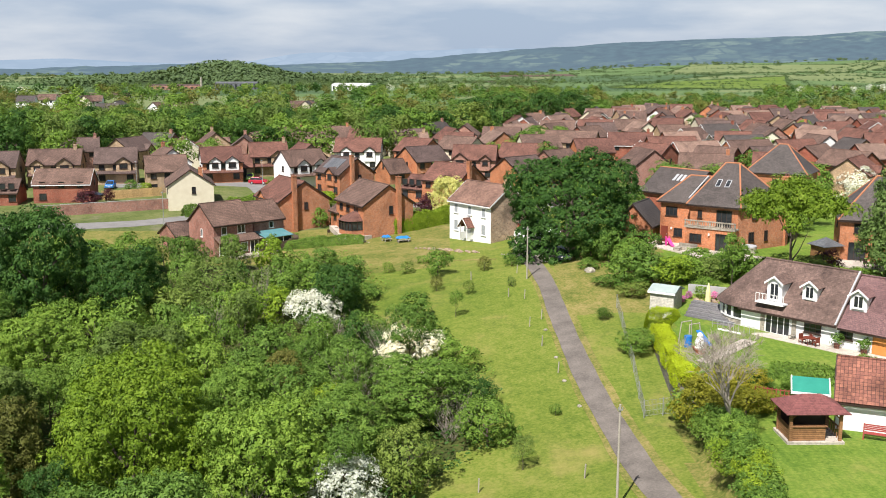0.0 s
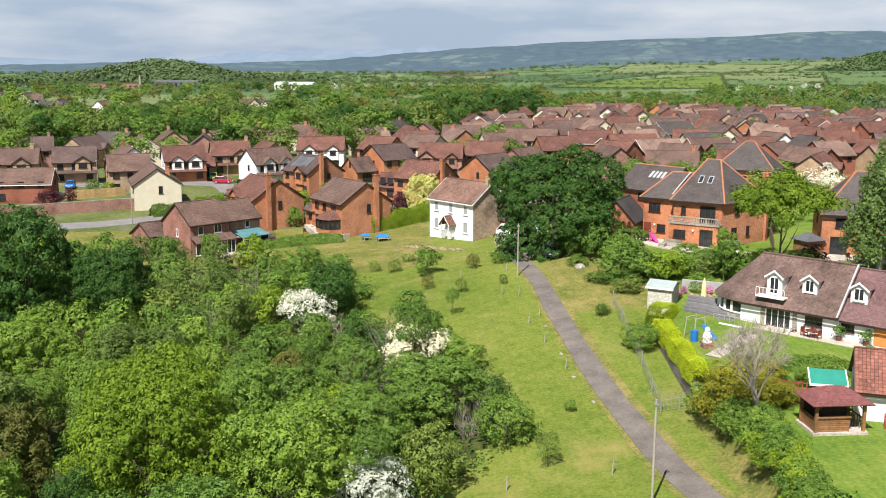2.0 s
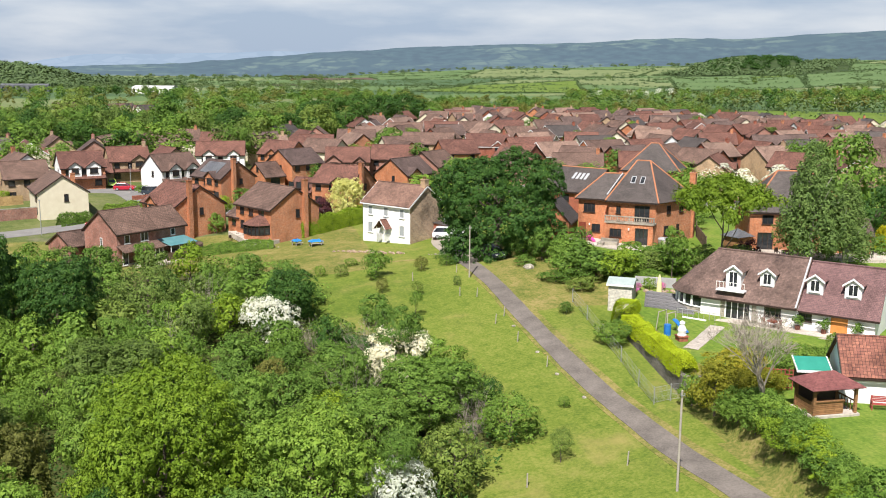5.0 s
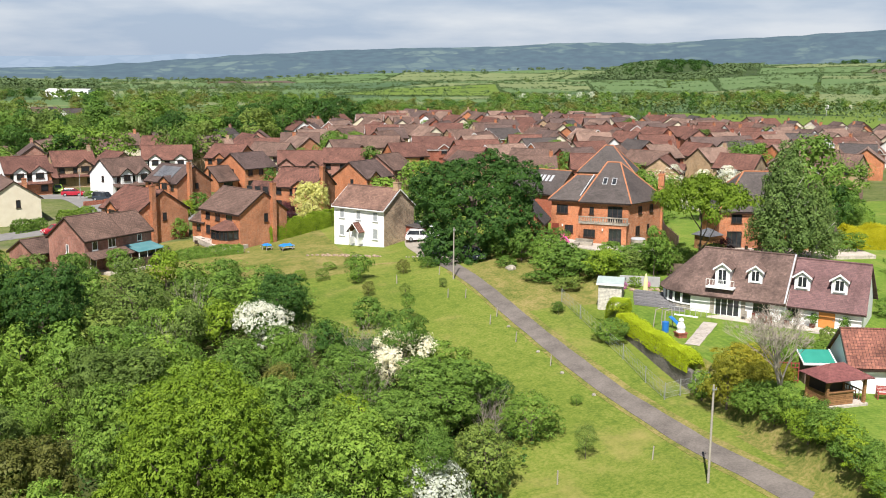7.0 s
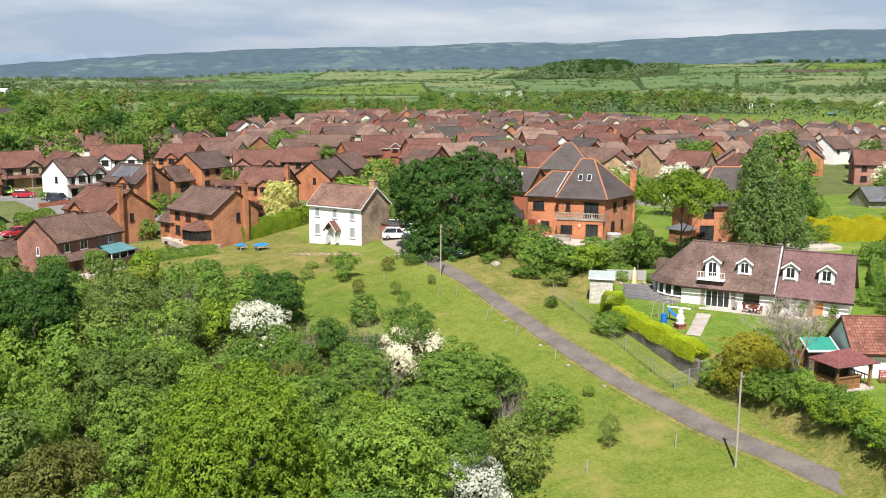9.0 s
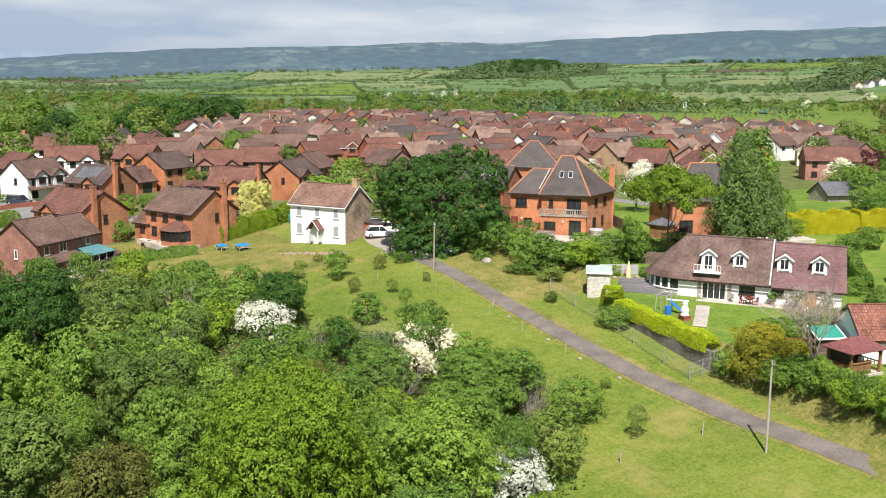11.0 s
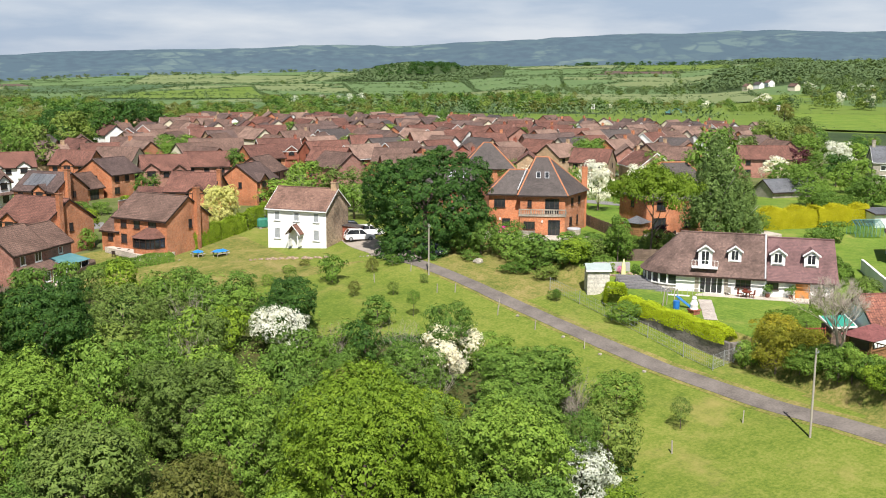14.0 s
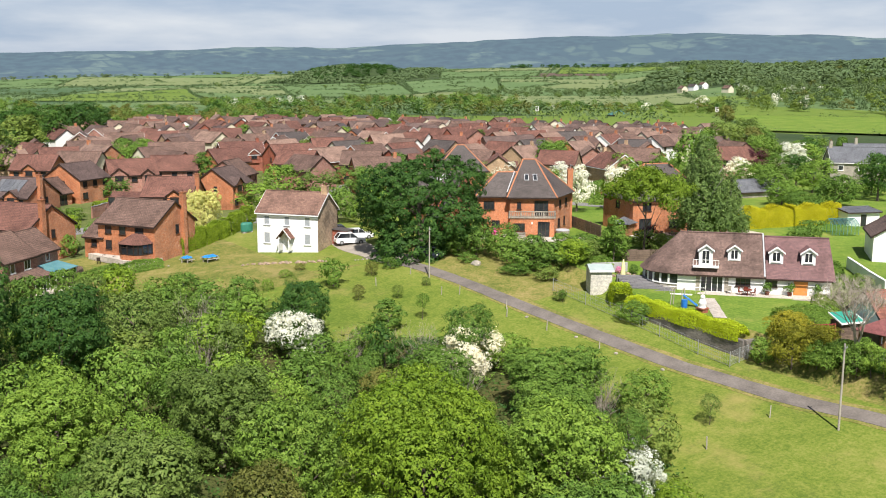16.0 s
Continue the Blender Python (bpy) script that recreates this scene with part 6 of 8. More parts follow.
er = random.Random(21)
street = 0
for j in range(-2, 26):
    for i in range(-14, 26):
        u, v = i * 13.6 + (j % 2) * 5.0, j * 15.5
        x = u * math.cos(0.25) - v * math.sin(0.25) + 60 + er.uniform(-1.8, 1.8)
        y = u * math.sin(0.25) + v * math.cos(0.25) + 150 + er.uniform(-1.8, 1.8)
        turn = 14 + er.choice((0, 0, 90, -28, 35, 62)) + er.uniform(-6, 6)
        pick, tone, deep = er.random(), er.random(), er.random()
        if not inside(x, y, ESTATE_EDGE) or er.random() < 0.10:
            continue
        if any((x - a) ** 2 + (y - b) ** 2 < (c * 0.98 + 3.2) ** 2 for a, b, c in placed):
            continue
        pick = 0.55 + pick * 0.45 if x > 165 else pick
        walls = BRICK_RED if pick < 0.18 else BRICK_BUFF if pick < 0.40 else BRICK_PINK if pick < 0.60 else RENDER_CREAM if pick < 0.84 else RENDER_WHITE if pick < 0.92 else BRICK_ORANGE
        tiles = TILE_PALE if tone < 0.26 else TILE_BROWN if tone < 0.48 else TILE_RED if tone < 0.72 else TILE_DARK if tone < 0.94 else SLATE
        L = 8.5 + 3.0 * deep
        house({RENDER_WHITE.name: "white rendered", RENDER_CREAM.name: "cream rendered"}.get(walls.name, "brick") + " estate house with " + ("red" if tiles is TILE_RED else "grey" if tiles is SLATE else "brown") + " tiled roof",
              x, y, turn, L, 7.8, 4.6, 2.9, walls, tiles, front=[(-L * 0.3, 3.1, 1.2, 1.1), (L * 0.3, 3.1, 1.2, 1.1)], right=GABLE_WIN, group="estate houses",
              boards=PAINT_WHITE if deep > 0.86 else PAINT_DARK, gablets=((L * 0.22, 2.8, 1),) if deep > 0.62 else (), stack=(L * 0.4, 0, 0.8) if pick * 7 % 1 > 0.7 else None)
        placed.append((x, y, 6.5))

# stone farmhouses and a white house beyond the golden conifer hedge
house("grey stone house with blue slate roof", 150.5, 146, -44, 13, 7.5, 5.2, 3.0, PALE_STONE, SLATE_BLUE, z=0.2, front=two_storey(13), frame_mat=PAINT_WHITE, boards=PAINT_WHITE, stack=(-6.0, 0, 1.2))
house("grey stone house with slate roof and brick chimneys", 178, 158, -48, 16, 7.5, 4.8, 2.6, PALE_STONE, SLATE_BLUE, z=0.2, front=two_storey(16), frame_mat=PAINT_WHITE, stack=(-5.0, 0, 1.2))
house("white rendered bungalow with brown roof and brick chimney", 70.0, 88.5, 38, 9, 8, 3.0, 2.6, RENDER_WHITE, TILE_DARK, z=0.0, front=[(-2, 1.0, 1.3, 1.2), (2, 1.0, 1.3, 1.2)], left=[(0, 0.4, 1.2, 1.8)], stack=(-1.5, 1, 1.1))
house("low white garage with flat roof", 89, 108, -20, 6, 6, 2.6, 0.4, RENDER_WHITE, SLATE_BLUE, z=0.0, front=[(0, 0.1, 1.0, 2.0)], name="garage")
house("low grey slate-roofed outbuilding", 107, 141, -12, 11, 6, 2.0, 2.0, PALE_STONE, SLATE_BLUE, z=-0.2, name="outbuilding")


# ---- woodland in the foreground ----
wr = random.Random(5)
WOOD = [(-22.6, 67.6, 3.7, 6.3, LEAF_LIME, "large bright lime-green tree in the thicket"), (-44.5, 107, 8.6, 6.2, LEAF_DARK, "large dark green tree at the thicket edge"), (-35.5, 106.5, 4.6, 4.6, LEAF_DARK, "dark green bushy tree in the thicket"),
        (-12.0, 106, 2.5, 3.4, LEAF_DARK, "small dark round tree at the meadow edge"), (-56, 112, 8.5, 6.0, LEAF_DARK, "large dark green tree at the thicket edge"), (-12.4, 64.6, 0.8, 4.8, LEAF_FRESH, "broad fresh green tree in the thicket"),
        (-2.0, 77.6, 0.7, 4.7, LEAF_MID, "dense dark-gapped green tree beside the meadow"), (-38.2, 78, 0.2, 5.0, LEAF_GREY, "domed grey-green willow in the thicket"), (-33.5, 68.6, -0.2, 4.2, LEAF_OLIVE, "olive-brown leafed tree in the thicket"),
        (-28.2, 87.5, 0.4, 4.7, LEAF_GREY, "domed grey-green willow in the thicket"), (-7.4, 71.6, 0.0, 4.0, LEAF_MID, "broad green tree in the thicket"), (-39.3, 93.2, 0.4, 4.5, LEAF_FRESH, "broad fresh green tree in the thicket"),
        (-27.5, 77.2, 0.3, 4.1, LEAF_MID, "broad green tree in the thicket"), (-47, 70, 0.6, 5.0, LEAF_MID, "broad green tree in the thicket"), (-52, 83, 0.8, 5.0, LEAF_FRESH, "broad fresh green tree in the thicket"),
        (-16.5, 77.5, -0.2, 3.9, LEAF_FRESH, "broad fresh green tree in the thicket"), (-8.6, 85.5, -0.4, 3.3, LEAF_MID, "broad green tree in the thicket"), (-48, 96, 1.4, 4.6, LEAF_MID, "broad green tree in the thicket"),
        (-62, 97, 2.0, 5.2, LEAF_DARK, "broad dark green tree in the thicket"), (-17, 55.5, -0.4, 4.6, LEAF_MID, "broad green tree in the thicket"), (-31, 58, 0.2, 4.6, LEAF_FRESH, "broad fresh green tree in the thicket"), (-43, 60, 0.0, 4.6, LEAF_MID, "broad green tree in the thicket")]
for k, (x, y, top, rad, m_, lab) in enumerate(WOOD):
    tree("tree", lab, x, y, top, rad, m_, LIME_CROWNS if k == 0 else BIG_CROWNS, BIG_TRUNK, 5.0, 8.4, "", k, stem=6.0)


def hawthorn(x, y, top, rad, label, seed):
    """A bush in flower: white blossom over green leaves."""
    t = tree("hawthorn", label, x, y, top, rad, LEAF_MID, NEAR_CROWNS, NEAR_TRUNK, 3.0, 4.9, "blossoming hawthorns", seed, "shrub")
    c = part("blossom", NEAR_CROWNS[seed % len(NEAR_CROWNS)], None, t, "white hawthorn blossom")
    c.matrix_basis = t.children[0].matrix_basis @ Matrix.Rotation(0.3, 4, "Z") @ Matrix.Diagonal((1.05, 1.05, 1.03, 1))
    dress(c, BLOSSOM)


hawthorn(-14.2, 102.6, -0.9, 2.3, "white-blossomed hawthorn bush in the thicket", 1)
hawthorn(-3.1, 88.2, 2.5, 2.3, "white-blossomed hawthorn bush beside the meadow", 2)
hawthorn(-6.9, 64.2, 0.0, 1.6, "white-blossomed hawthorn bush at the thicket corner", 3)
shrub(-2.4, 66.6, -0.6, 2.9, LEAF_GREY, "round grey-green shrub with a few white flowers", "woodland shrubs", 4)
shrub(3.4, 72.3, -0.9, 2.6, LEAF_MID, "dense green shrub at the thicket corner", "woodland shrubs", 5)
tree("willow", "pale grey-green willow beside the pink brick house", -27, 112.5, 2.4, 4.4, LEAF_GREY, AIRY_CROWNS, NEAR_TRUNK, 3.6, 5.6, "", 1)
done = [(x, y, rad * 0.95) for x, y, top, rad, m_, lab in WOOD] + [(-14.3, 102.6, 2.2), (-2.9, 89, 2.0), (-7, 64.4, 2), (-3.4, 64.4, 2.4), (3.4, 73, 2), (-27, 112.5, 3.8)]
count = 0
for k in range(6000):
    x, y = wr.uniform(-88, 6), wr.uniform(40, 134)
    rad = wr.uniform(1.7, 3.2)
    tone, lift, s = wr.random(), wr.gauss(0, 0.8), wr.randrange(60)
    if x > float(woodland_edge(np.float64(y))) - rad * 0.6 or (y > 124 and x < -14 and x > -70 and y > 124 + (x + 14) * -0.12 + 6):
        continue
    if any((x - a) ** 2 + (y - b) ** 2 < ((c + rad) * (0.8 if y < 86 else 0.72)) ** 2 for a, b, c in done):
        continue
    n = noise.noise((x * 0.05, y * 0.05, 3.0))
    mat = (LEAF_MID, LEAF_FRESH, LEAF_GREY, LEAF_LIME, LEAF_OLIVE, LEAF_DARK)[0 if tone + n * 0.5 < 0.34 else 1 if tone + n * 0.5 < 0.66 else 2 if tone < 0.82 else 3 if tone < 0.86 else 4 if tone < 0.885 else 5]
    top = float(np.interp(y, [40, 60, 80, 100, 115, 134], [-3.2, -2.4, -2.1, -0.9, 0.3, 1.0])) + lift + 0.02 * (-20 - x) * (1 if y > 95 else 0)
    top = max(top, gz(x, y) + 1.8)
    words = {LEAF_MID.name: "green", LEAF_FRESH.name: "fresh green", LEAF_GREY.name: "grey-green", LEAF_LIME.name: "lime-green", LEAF_OLIVE.name: "olive-brown", LEAF_DARK.name: "dark green"}[mat.name]
    shrub(x, y, top, rad, mat, words + " leafy shrub in the dense thicket", "woodland shrubs", s)
    done.append((x, y, rad))
    count += 1
    if count > 235:
        break

# low bramble and ivy carpet that closes the gaps between the shrubs
gen = np.random.default_rng(12)
bx, by = gen.uniform(-90, 6, 95000), gen.uniform(38, 136, 95000)
keep = bx < woodland_edge(by) + 0.5 * np.sin(by * 1.7) + 0.3 * gen.normal(size=len(bx))
keep &= ~((by > 128) & (bx < -20))
bx, by = bx[keep], by[keep]
bz = ground_z(bx, by) + 0.15 + 1.1 * np.abs(np.sin(bx * 0.45 + 1) * np.sin(by * 0.5)) + 0.5 * gen.random(len(bx))
bn = np.stack([gen.normal(size=len(bx)) * 0.5, gen.normal(size=len(bx)) * 0.5, np.ones(len(bx))], 1)
# nearer part in dark leaves, shade between the trees put into the colour
for mat, some, label in ((LEAF_DARK, by < 85, "ivy undergrowth darkened to paint the shade between thicket shrubs"), (LEAF_FRESH, by >= 85, "low green bramble and ivy undergrowth")):
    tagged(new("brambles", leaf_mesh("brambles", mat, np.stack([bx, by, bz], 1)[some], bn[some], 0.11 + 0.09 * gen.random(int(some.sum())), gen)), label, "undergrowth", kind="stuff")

# dead brushwood standing in the thicket
def dead_bush(x, y, h, seed):
    rr, g = random.Random(seed), Geo()
    for i in range(34):
        a, lean = rr.uniform(0, 6.283), rr.uniform(0.1, 0.75)
        d = Vector((math.cos(a) * lean, math.sin(a) * lean, 1)).normalized()
        p, r, ln = Vector((math.cos(a) * 0.25, math.sin(a) * 0.25, -0.2)), rr.uniform(0.018, 0.035), h * rr.uniform(0.6, 1.05)
        for k in range(3):
            q = p + d * ln / 3
            g.tube(p, q, r, r * 0.65, 4, False)
            for j in range(2):
                e = (d + Vector((rr.uniform(-0.8, 0.8), rr.uniform(-0.8, 0.8), rr.uniform(-0.2, 0.5)))).normalized()
                g.tube(q, q + e * ln * 0.28, r * 0.5, 0.006, 3, False)
            d = (d + Vector((rr.uniform(-0.25, 0.25), rr.uniform(-0.25, 0.25), 0))).normalized()
            p, r = q, r * 0.65
    return solid("dead_bush", g, TWIG, "leafless grey brushwood standing in the green thicket", "shrub", "dead brushwood", m=pose(x, y, gz(x, y)))


for k, (x, y, h) in enumerate(((-6.0, 93.4, 4.2), (-5.0, 92.0, 3.6), (1.6, 75.6, 4.0), (0.6, 74.4, 3.4), (-7.6, 83.6, 4.6), (-10.0, 98.4, 3.0), (-24.5, 101.5, 4.8), (-12.5, 60.5, 4.5), (-21.0, 110.5, 5.2))):
    dead_bush(x, y, h, 200 + k)

# ---- meadow: oak, saplings, stakes ----
oak_gen = np.random.default_rng(15)
oak = thing("oak", "large dark green oak beside the lane", "tree", pose(16.6, 125.5, gz(16.6, 125.5)))
part("crown", crown_mesh("crown", LEAF_DARK, lobed(oak_gen, 8.1, 13.4, 48, -0.6), 5200, 9, 0.15, 5, 0.24, low=-0.9), None, oak)
part("trunk", trunk_geo(8, 0.55, 8, 9, 4.2, 0.3), BARK, oak)
shrub(-2.9, 103.2, -0.1, 2.1, LEAF_MID, "rounded green shrub in the meadow", "saplings", 3)
shrub(5.5, 118.5, 2.4, 1.9, LEAF_FRESH, "young leafy tree in the meadow", "saplings", 2, "sapling").location = (-0.6, 119.3, gz(-0.6, 119.3))
for x, y, h, rad, m_ in ((1.4, 103.0, 2.6, 1.0, LEAF_FRESH), (-0.8, 113, 1.6, 1.0, LEAF_OLIVE), (3.0, 110.5, 1.5, 0.9, LEAF_GREY), (5.2, 120, 1.6, 1.1, LEAF_OLIVE), (-4.6, 122.5, 1.4, 0.9, LEAF_GREY), (-7.0, 124, 1.3, 1.0, LEAF_FRESH),
                         (8.6, 121, 1.3, 1.1, LEAF_MID), (9.2, 76.5, 0.9, 0.7, LEAF_MID), (5.8, 67.3, 2.3, 1.0, LEAF_GREY), (16.3, 97, 1.3, 0.6, LEAF_MID), (8.0, 112, 1.0, 0.6, LEAF_GREY), (-2.6, 128, 0.9, 1.1, LEAF_FRESH), (0.4, 130, 0.8, 0.8, LEAF_OLIVE)):
    tree("sapling", "small staked young fruit tree in the meadow", x, y, gz(x, y) + h * 1.15, rad * (0.8 + 0.3 * (x * 3.7 % 1)), m_, AIRY_CROWNS, NEAR_TRUNK, 3.6, 5.4, "saplings", int(x * 7 + y) % 17, "tree")
for x, y in ((9.9, 64.5), (2.5, 64.8), (8.9, 97.8), (9.1, 106.8), (10.3, 99.6), (10.4, 85), (9.6, 92), (7.4, 108), (9.0, 117), (3.4, 116)):
    solid("stake", Geo().box(-0.04, 0.04, -0.04, 0.04, -0.3, 1.05), POLE_WOOD, "pale timber tree stake in the meadow", "stake", "stakes", m=pose(x, y, gz(x, y), 2, 3, x * 40))

# ---- trees and hedges in the gardens ----
tree("variegated_tree", "cream-yellow variegated maple beside the farmhouse hedge", 1.0, 164.0, 5.7, 3.2, LEAF_CREAM, BIG_CROWNS, MID_TRUNK, 5.0, 8.4, "", 1, stem=5.5)
hedge([(-8.2, 152.0), (-3.0, 155.6), (2.6, 159.6), (7.2, 164.2), (10.5, 168.5)], 2.2, 2.4, LEAF_LIME, "clipped green hedge beside the farmhouse lawn", 0.17, 60, 2)
hedge([(-24, 146.5), (-19, 147), (-12, 146.6)], 1.4, 1.3, LEAF_MID, "low green hedge below the patio", 0.2, 34, 3)
hr = random.Random(44)
for k in range(34):
    u = k / 33
    x, y = 17.5 + 2.0 * u + hr.uniform(-0.6, 0.5), 42 + 24.5 * u + hr.uniform(-0.5, 0.5)
    rad = hr.uniform(1.0, 1.7)
    shrub(x, y, gz(x, y) + (2.6 if x > 17.9 else 1.7) * hr.uniform(0.75, 1.1), rad, (LEAF_FRESH, LEAF_MID, LEAF_LIME, LEAF_FRESH)[k % 4 if y < 60 else k % 2], "overgrown green shrub of the hedge along the garden bank", "bank hedge", hr.randrange(30))
for x, y, top, rad, m_, lab in ((18.9, 69.0, 1.7, 2.3, LEAF_YEW, "golden-green conifer shrub"), (21.0, 71.3, 2.0, 2.4, LEAF_YEW, "golden-green conifer shrub"), (23.4, 72.6, 1.5, 2.0, LEAF_YEW, "golden-green conifer shrub"), (22.2, 68.6, 1.0, 2.1, LEAF_YEW, "golden-green conifer shrub"), (23.8, 69.6, 0.6, 1.6, LEAF_YEW, "golden-green conifer shrub"), (19.2, 66.6, -0.3, 1.7, LEAF_MID, "dark ivy-covered shrub"), (20.4, 68.4, 1.1, 2.0, LEAF_YEW, "golden-green conifer shrub"), (18.5, 72.0, -0.6, 1.4, LEAF_MID, "dark ivy-covered shrub"), (24.6, 73.6, 0.9, 1.5, LEAF_MID, "green garden shrub"), (27.4, 72.6, 0.8, 1.6, LEAF_MID, "green garden shrub")):
    shrub(x, y, top, rad, m_, lab + " at the garden edge", "garden shrubs", int(x * 3))
for x, y, top, rad, m_ in ((20.8, 110.5, 3.6, 2.9, LEAF_MID), (23.4, 107.4, 3.2, 2.9, LEAF_MID), (26.8, 106.8, 3.4, 2.8, LEAF_FRESH), (29.8, 107.2, 3.2, 2.5, LEAF_GREY), (17.6, 116.6, 1.2, 1.6, LEAF_MID), (22.6, 115, 4.2, 2.5, LEAF_FRESH), (20.4, 118.4, 4.6, 2.6, LEAF_MID), (34, 106.5, 3.0, 2.4, LEAF_GREY), (41.5, 105, 3.2, 2.2, LEAF_GREY), (32.4, 109.0, 3.2, 2.4, LEAF_MID), (43.5, 109, 3.6, 1.9, LEAF_PURPLE), (36.5, 109.0, 3.0, 2.3, LEAF_FRESH), (46, 105.5, 2.4, 1.9, LEAF_MID), (39.5, 112.5, 2.6, 1.7, LEAF_FRESH), (44.5, 112, 2.6, 1.6, LEAF_GOLD), (28.6, 103.6, 1.8, 1.6, LEAF_MID), (20.8, 105.2, 0.9, 2.0, LEAF_GREY), (19.0, 108.6, 1.0, 2.0, LEAF_MID), (22.0, 108.8, 4.0, 3.2, LEAF_MID), (25.2, 106.0, 3.8, 2.6, LEAF_LIME), (32.7, 105.6, 4.6, 2.6, LEAF_FRESH), (29.6, 111.5, 3.4, 2.6, LEAF_FRESH), (33.2, 111.8, 3.2, 2.2, LEAF_MID), (41.1, 108.6, 3.4, 2.4, LEAF_GREY), (24.0, 118.0, 4.4, 2.4, LEAF_MID), (18.4, 120.0, 3.6, 2.2, LEAF_MID), (16.6, 97.8, -0.2, 0.9, LEAF_GREY)):
    shrub(x, y, top - 0.2, rad * 0.95, m_, "leafy garden shrub above the lane", "garden shrubs", int(x + y) % 23)
for x, y, top, rad, m_ in ((110, 138, 6.0, 4.2, LEAF_MID), (121, 137, 7.5, 4.2, LEAF_FRESH), (100.5, 118.5, 7.0, 3.8, LEAF_MID), (134, 150, 7.0, 4.0, LEAF_DARK), (165, 174, 7.5, 4.6, BLOSSOM), (158, 180, 6.0, 4.4, LEAF_PURPLE), (118, 121, 10, 3.6, LEAF_DARK), (126, 127, 8, 4.0, LEAF_MID), 
                           (78, 131, 6, 3.6, LEAF_MID), (172, 188, 8, 4.6, LEAF_FRESH), (180, 196, 8, 4.4, LEAF_MID), (150, 166, 6, 3.8, LEAF_MID), (190, 214, 10, 5.4, LEAF_GREY), (202, 226, 11, 6.0, LEAF_GREY), (212, 222, 9, 5.0, LEAF_OLIVE), (176, 176, 7, 4.2, LEAF_FRESH), (262, 262, 9, 6.0, LEAF_GREY), (224, 250, 7, 4.4, LEAF_FRESH), (240, 238, 7, 4.4, LEAF_MID), (196, 190, 7, 4.6, LEAF_DARK), (208, 196, 7, 4.6, LEAF_MID), (400, 385, 10, 6.0, LEAF_OLIVE), (92, 119, 4.2, 3.2, LEAF_MID), (97, 127, 5, 3.6, LEAF_FRESH), (142, 128, 6, 4.2, LEAF_MID), (152, 134, 7, 4.4, LEAF_FRESH)):
    (big_tree if x < 127 else mid_tree)(x, y, top, rad, m_, "leafy garden tree beyond the golden hedge", int(x + y) % 11, "trees beyond the gardens")
hedge([(214, 214), (236, 226), (262, 238)], 3.2, 2.4, LEAF_MID, "dark field hedge in the green pasture", 0.5, 8, 21)
hedge([(232, 200), (262, 222), (300, 246)], 3.2, 2.2, LEAF_MID, "dark field hedge in the green pasture", 0.5, 8, 22)
for x, y, top, rad, m_ in ((63, 100, 3.0, 2.4, LEAF_MID), (70, 102.5, 3.2, 2.2, LEAF_MID), (50, 92, 1.6, 1.8, LEAF_MID), (53, 96.5, 2.0, 1.8, LEAF_GREY), (64, 111, 3.2, 2.0, LEAF_FRESH), (47, 84, 1.6, 1.6, LEAF_FRESH), (46, 79.5, 1.5, 1.7, LEAF_GREY)):
    shrub(x, y, top, rad, m_, "leafy shrub in the back gardens", "garden shrubs", int(x + y) % 19)
for x, y, top, rad, m_ in ((50, 140, 8.5, 3.6, LEAF_MID), (55, 146, 8.0, 3.4, LEAF_FRESH), (61, 143, 8.5, 3.2, BLOSSOM), (67, 140, 8.2, 3.2, BLOSSOM), (47, 150, 7.5, 3.2, LEAF_GREY), (72, 133, 7, 3.4, LEAF_MID), (76, 141, 8, 3.6, LEAF_FRESH), (24, 150, 6.5, 3.6, LEAF_FRESH), (20.5, 156, 6, 3.4, LEAF_MID), (14, 152, 5, 3.0, LEAF_FRESH), (28, 146, 6.5, 3.2, LEAF_MID), (48, 134, 5, 2.6, LEAF_MID)):
    mid_tree(x, y, top, rad, m_, "leafy garden tree between the brick houses", int(x + y) % 11, "estate trees")
shrub(31.4, 104.2, 6.2, 1.6, LEAF_FRESH, "tall narrow green garden tree", "garden shrubs", 8, "tree")
tree("acacia", "light green spreading false acacia above the bungalow", 38.0, 105.2, 11.6, 6.6, LEAF_ACACIA, FLAT_CROWN, NEAR_TRUNK, 5.2, 5.0, "", 0)
tree("birch", "tall weeping birch with pale trunk", 49.8, 105.8, 16.4, 4.6, LEAF_BIRCH, WEEPING, MID_TRUNK, 3.6, 10.6, "", 1, bark=BARK_PALE, stem=5.5)
tree("birch", "tall weeping birch with pale trunk", 54.0, 105.2, 11.2, 3.6, LEAF_BIRCH, WEEPING, MID_TRUNK, 3.6, 10.6, "", 0, bark=BARK_PALE, stem=5.5)
mid_tree(62, 118, 15.5, 4.6, LEAF_MID, "tall green tree behind the brick houses", 2)
hedge([(64.9, 113.8), (77, 111.4), (87.5, 109.6)], 2.8, 2.8, LEAF_YELLOW, "tall clipped golden conifer hedge", 0.13, 110, 8)


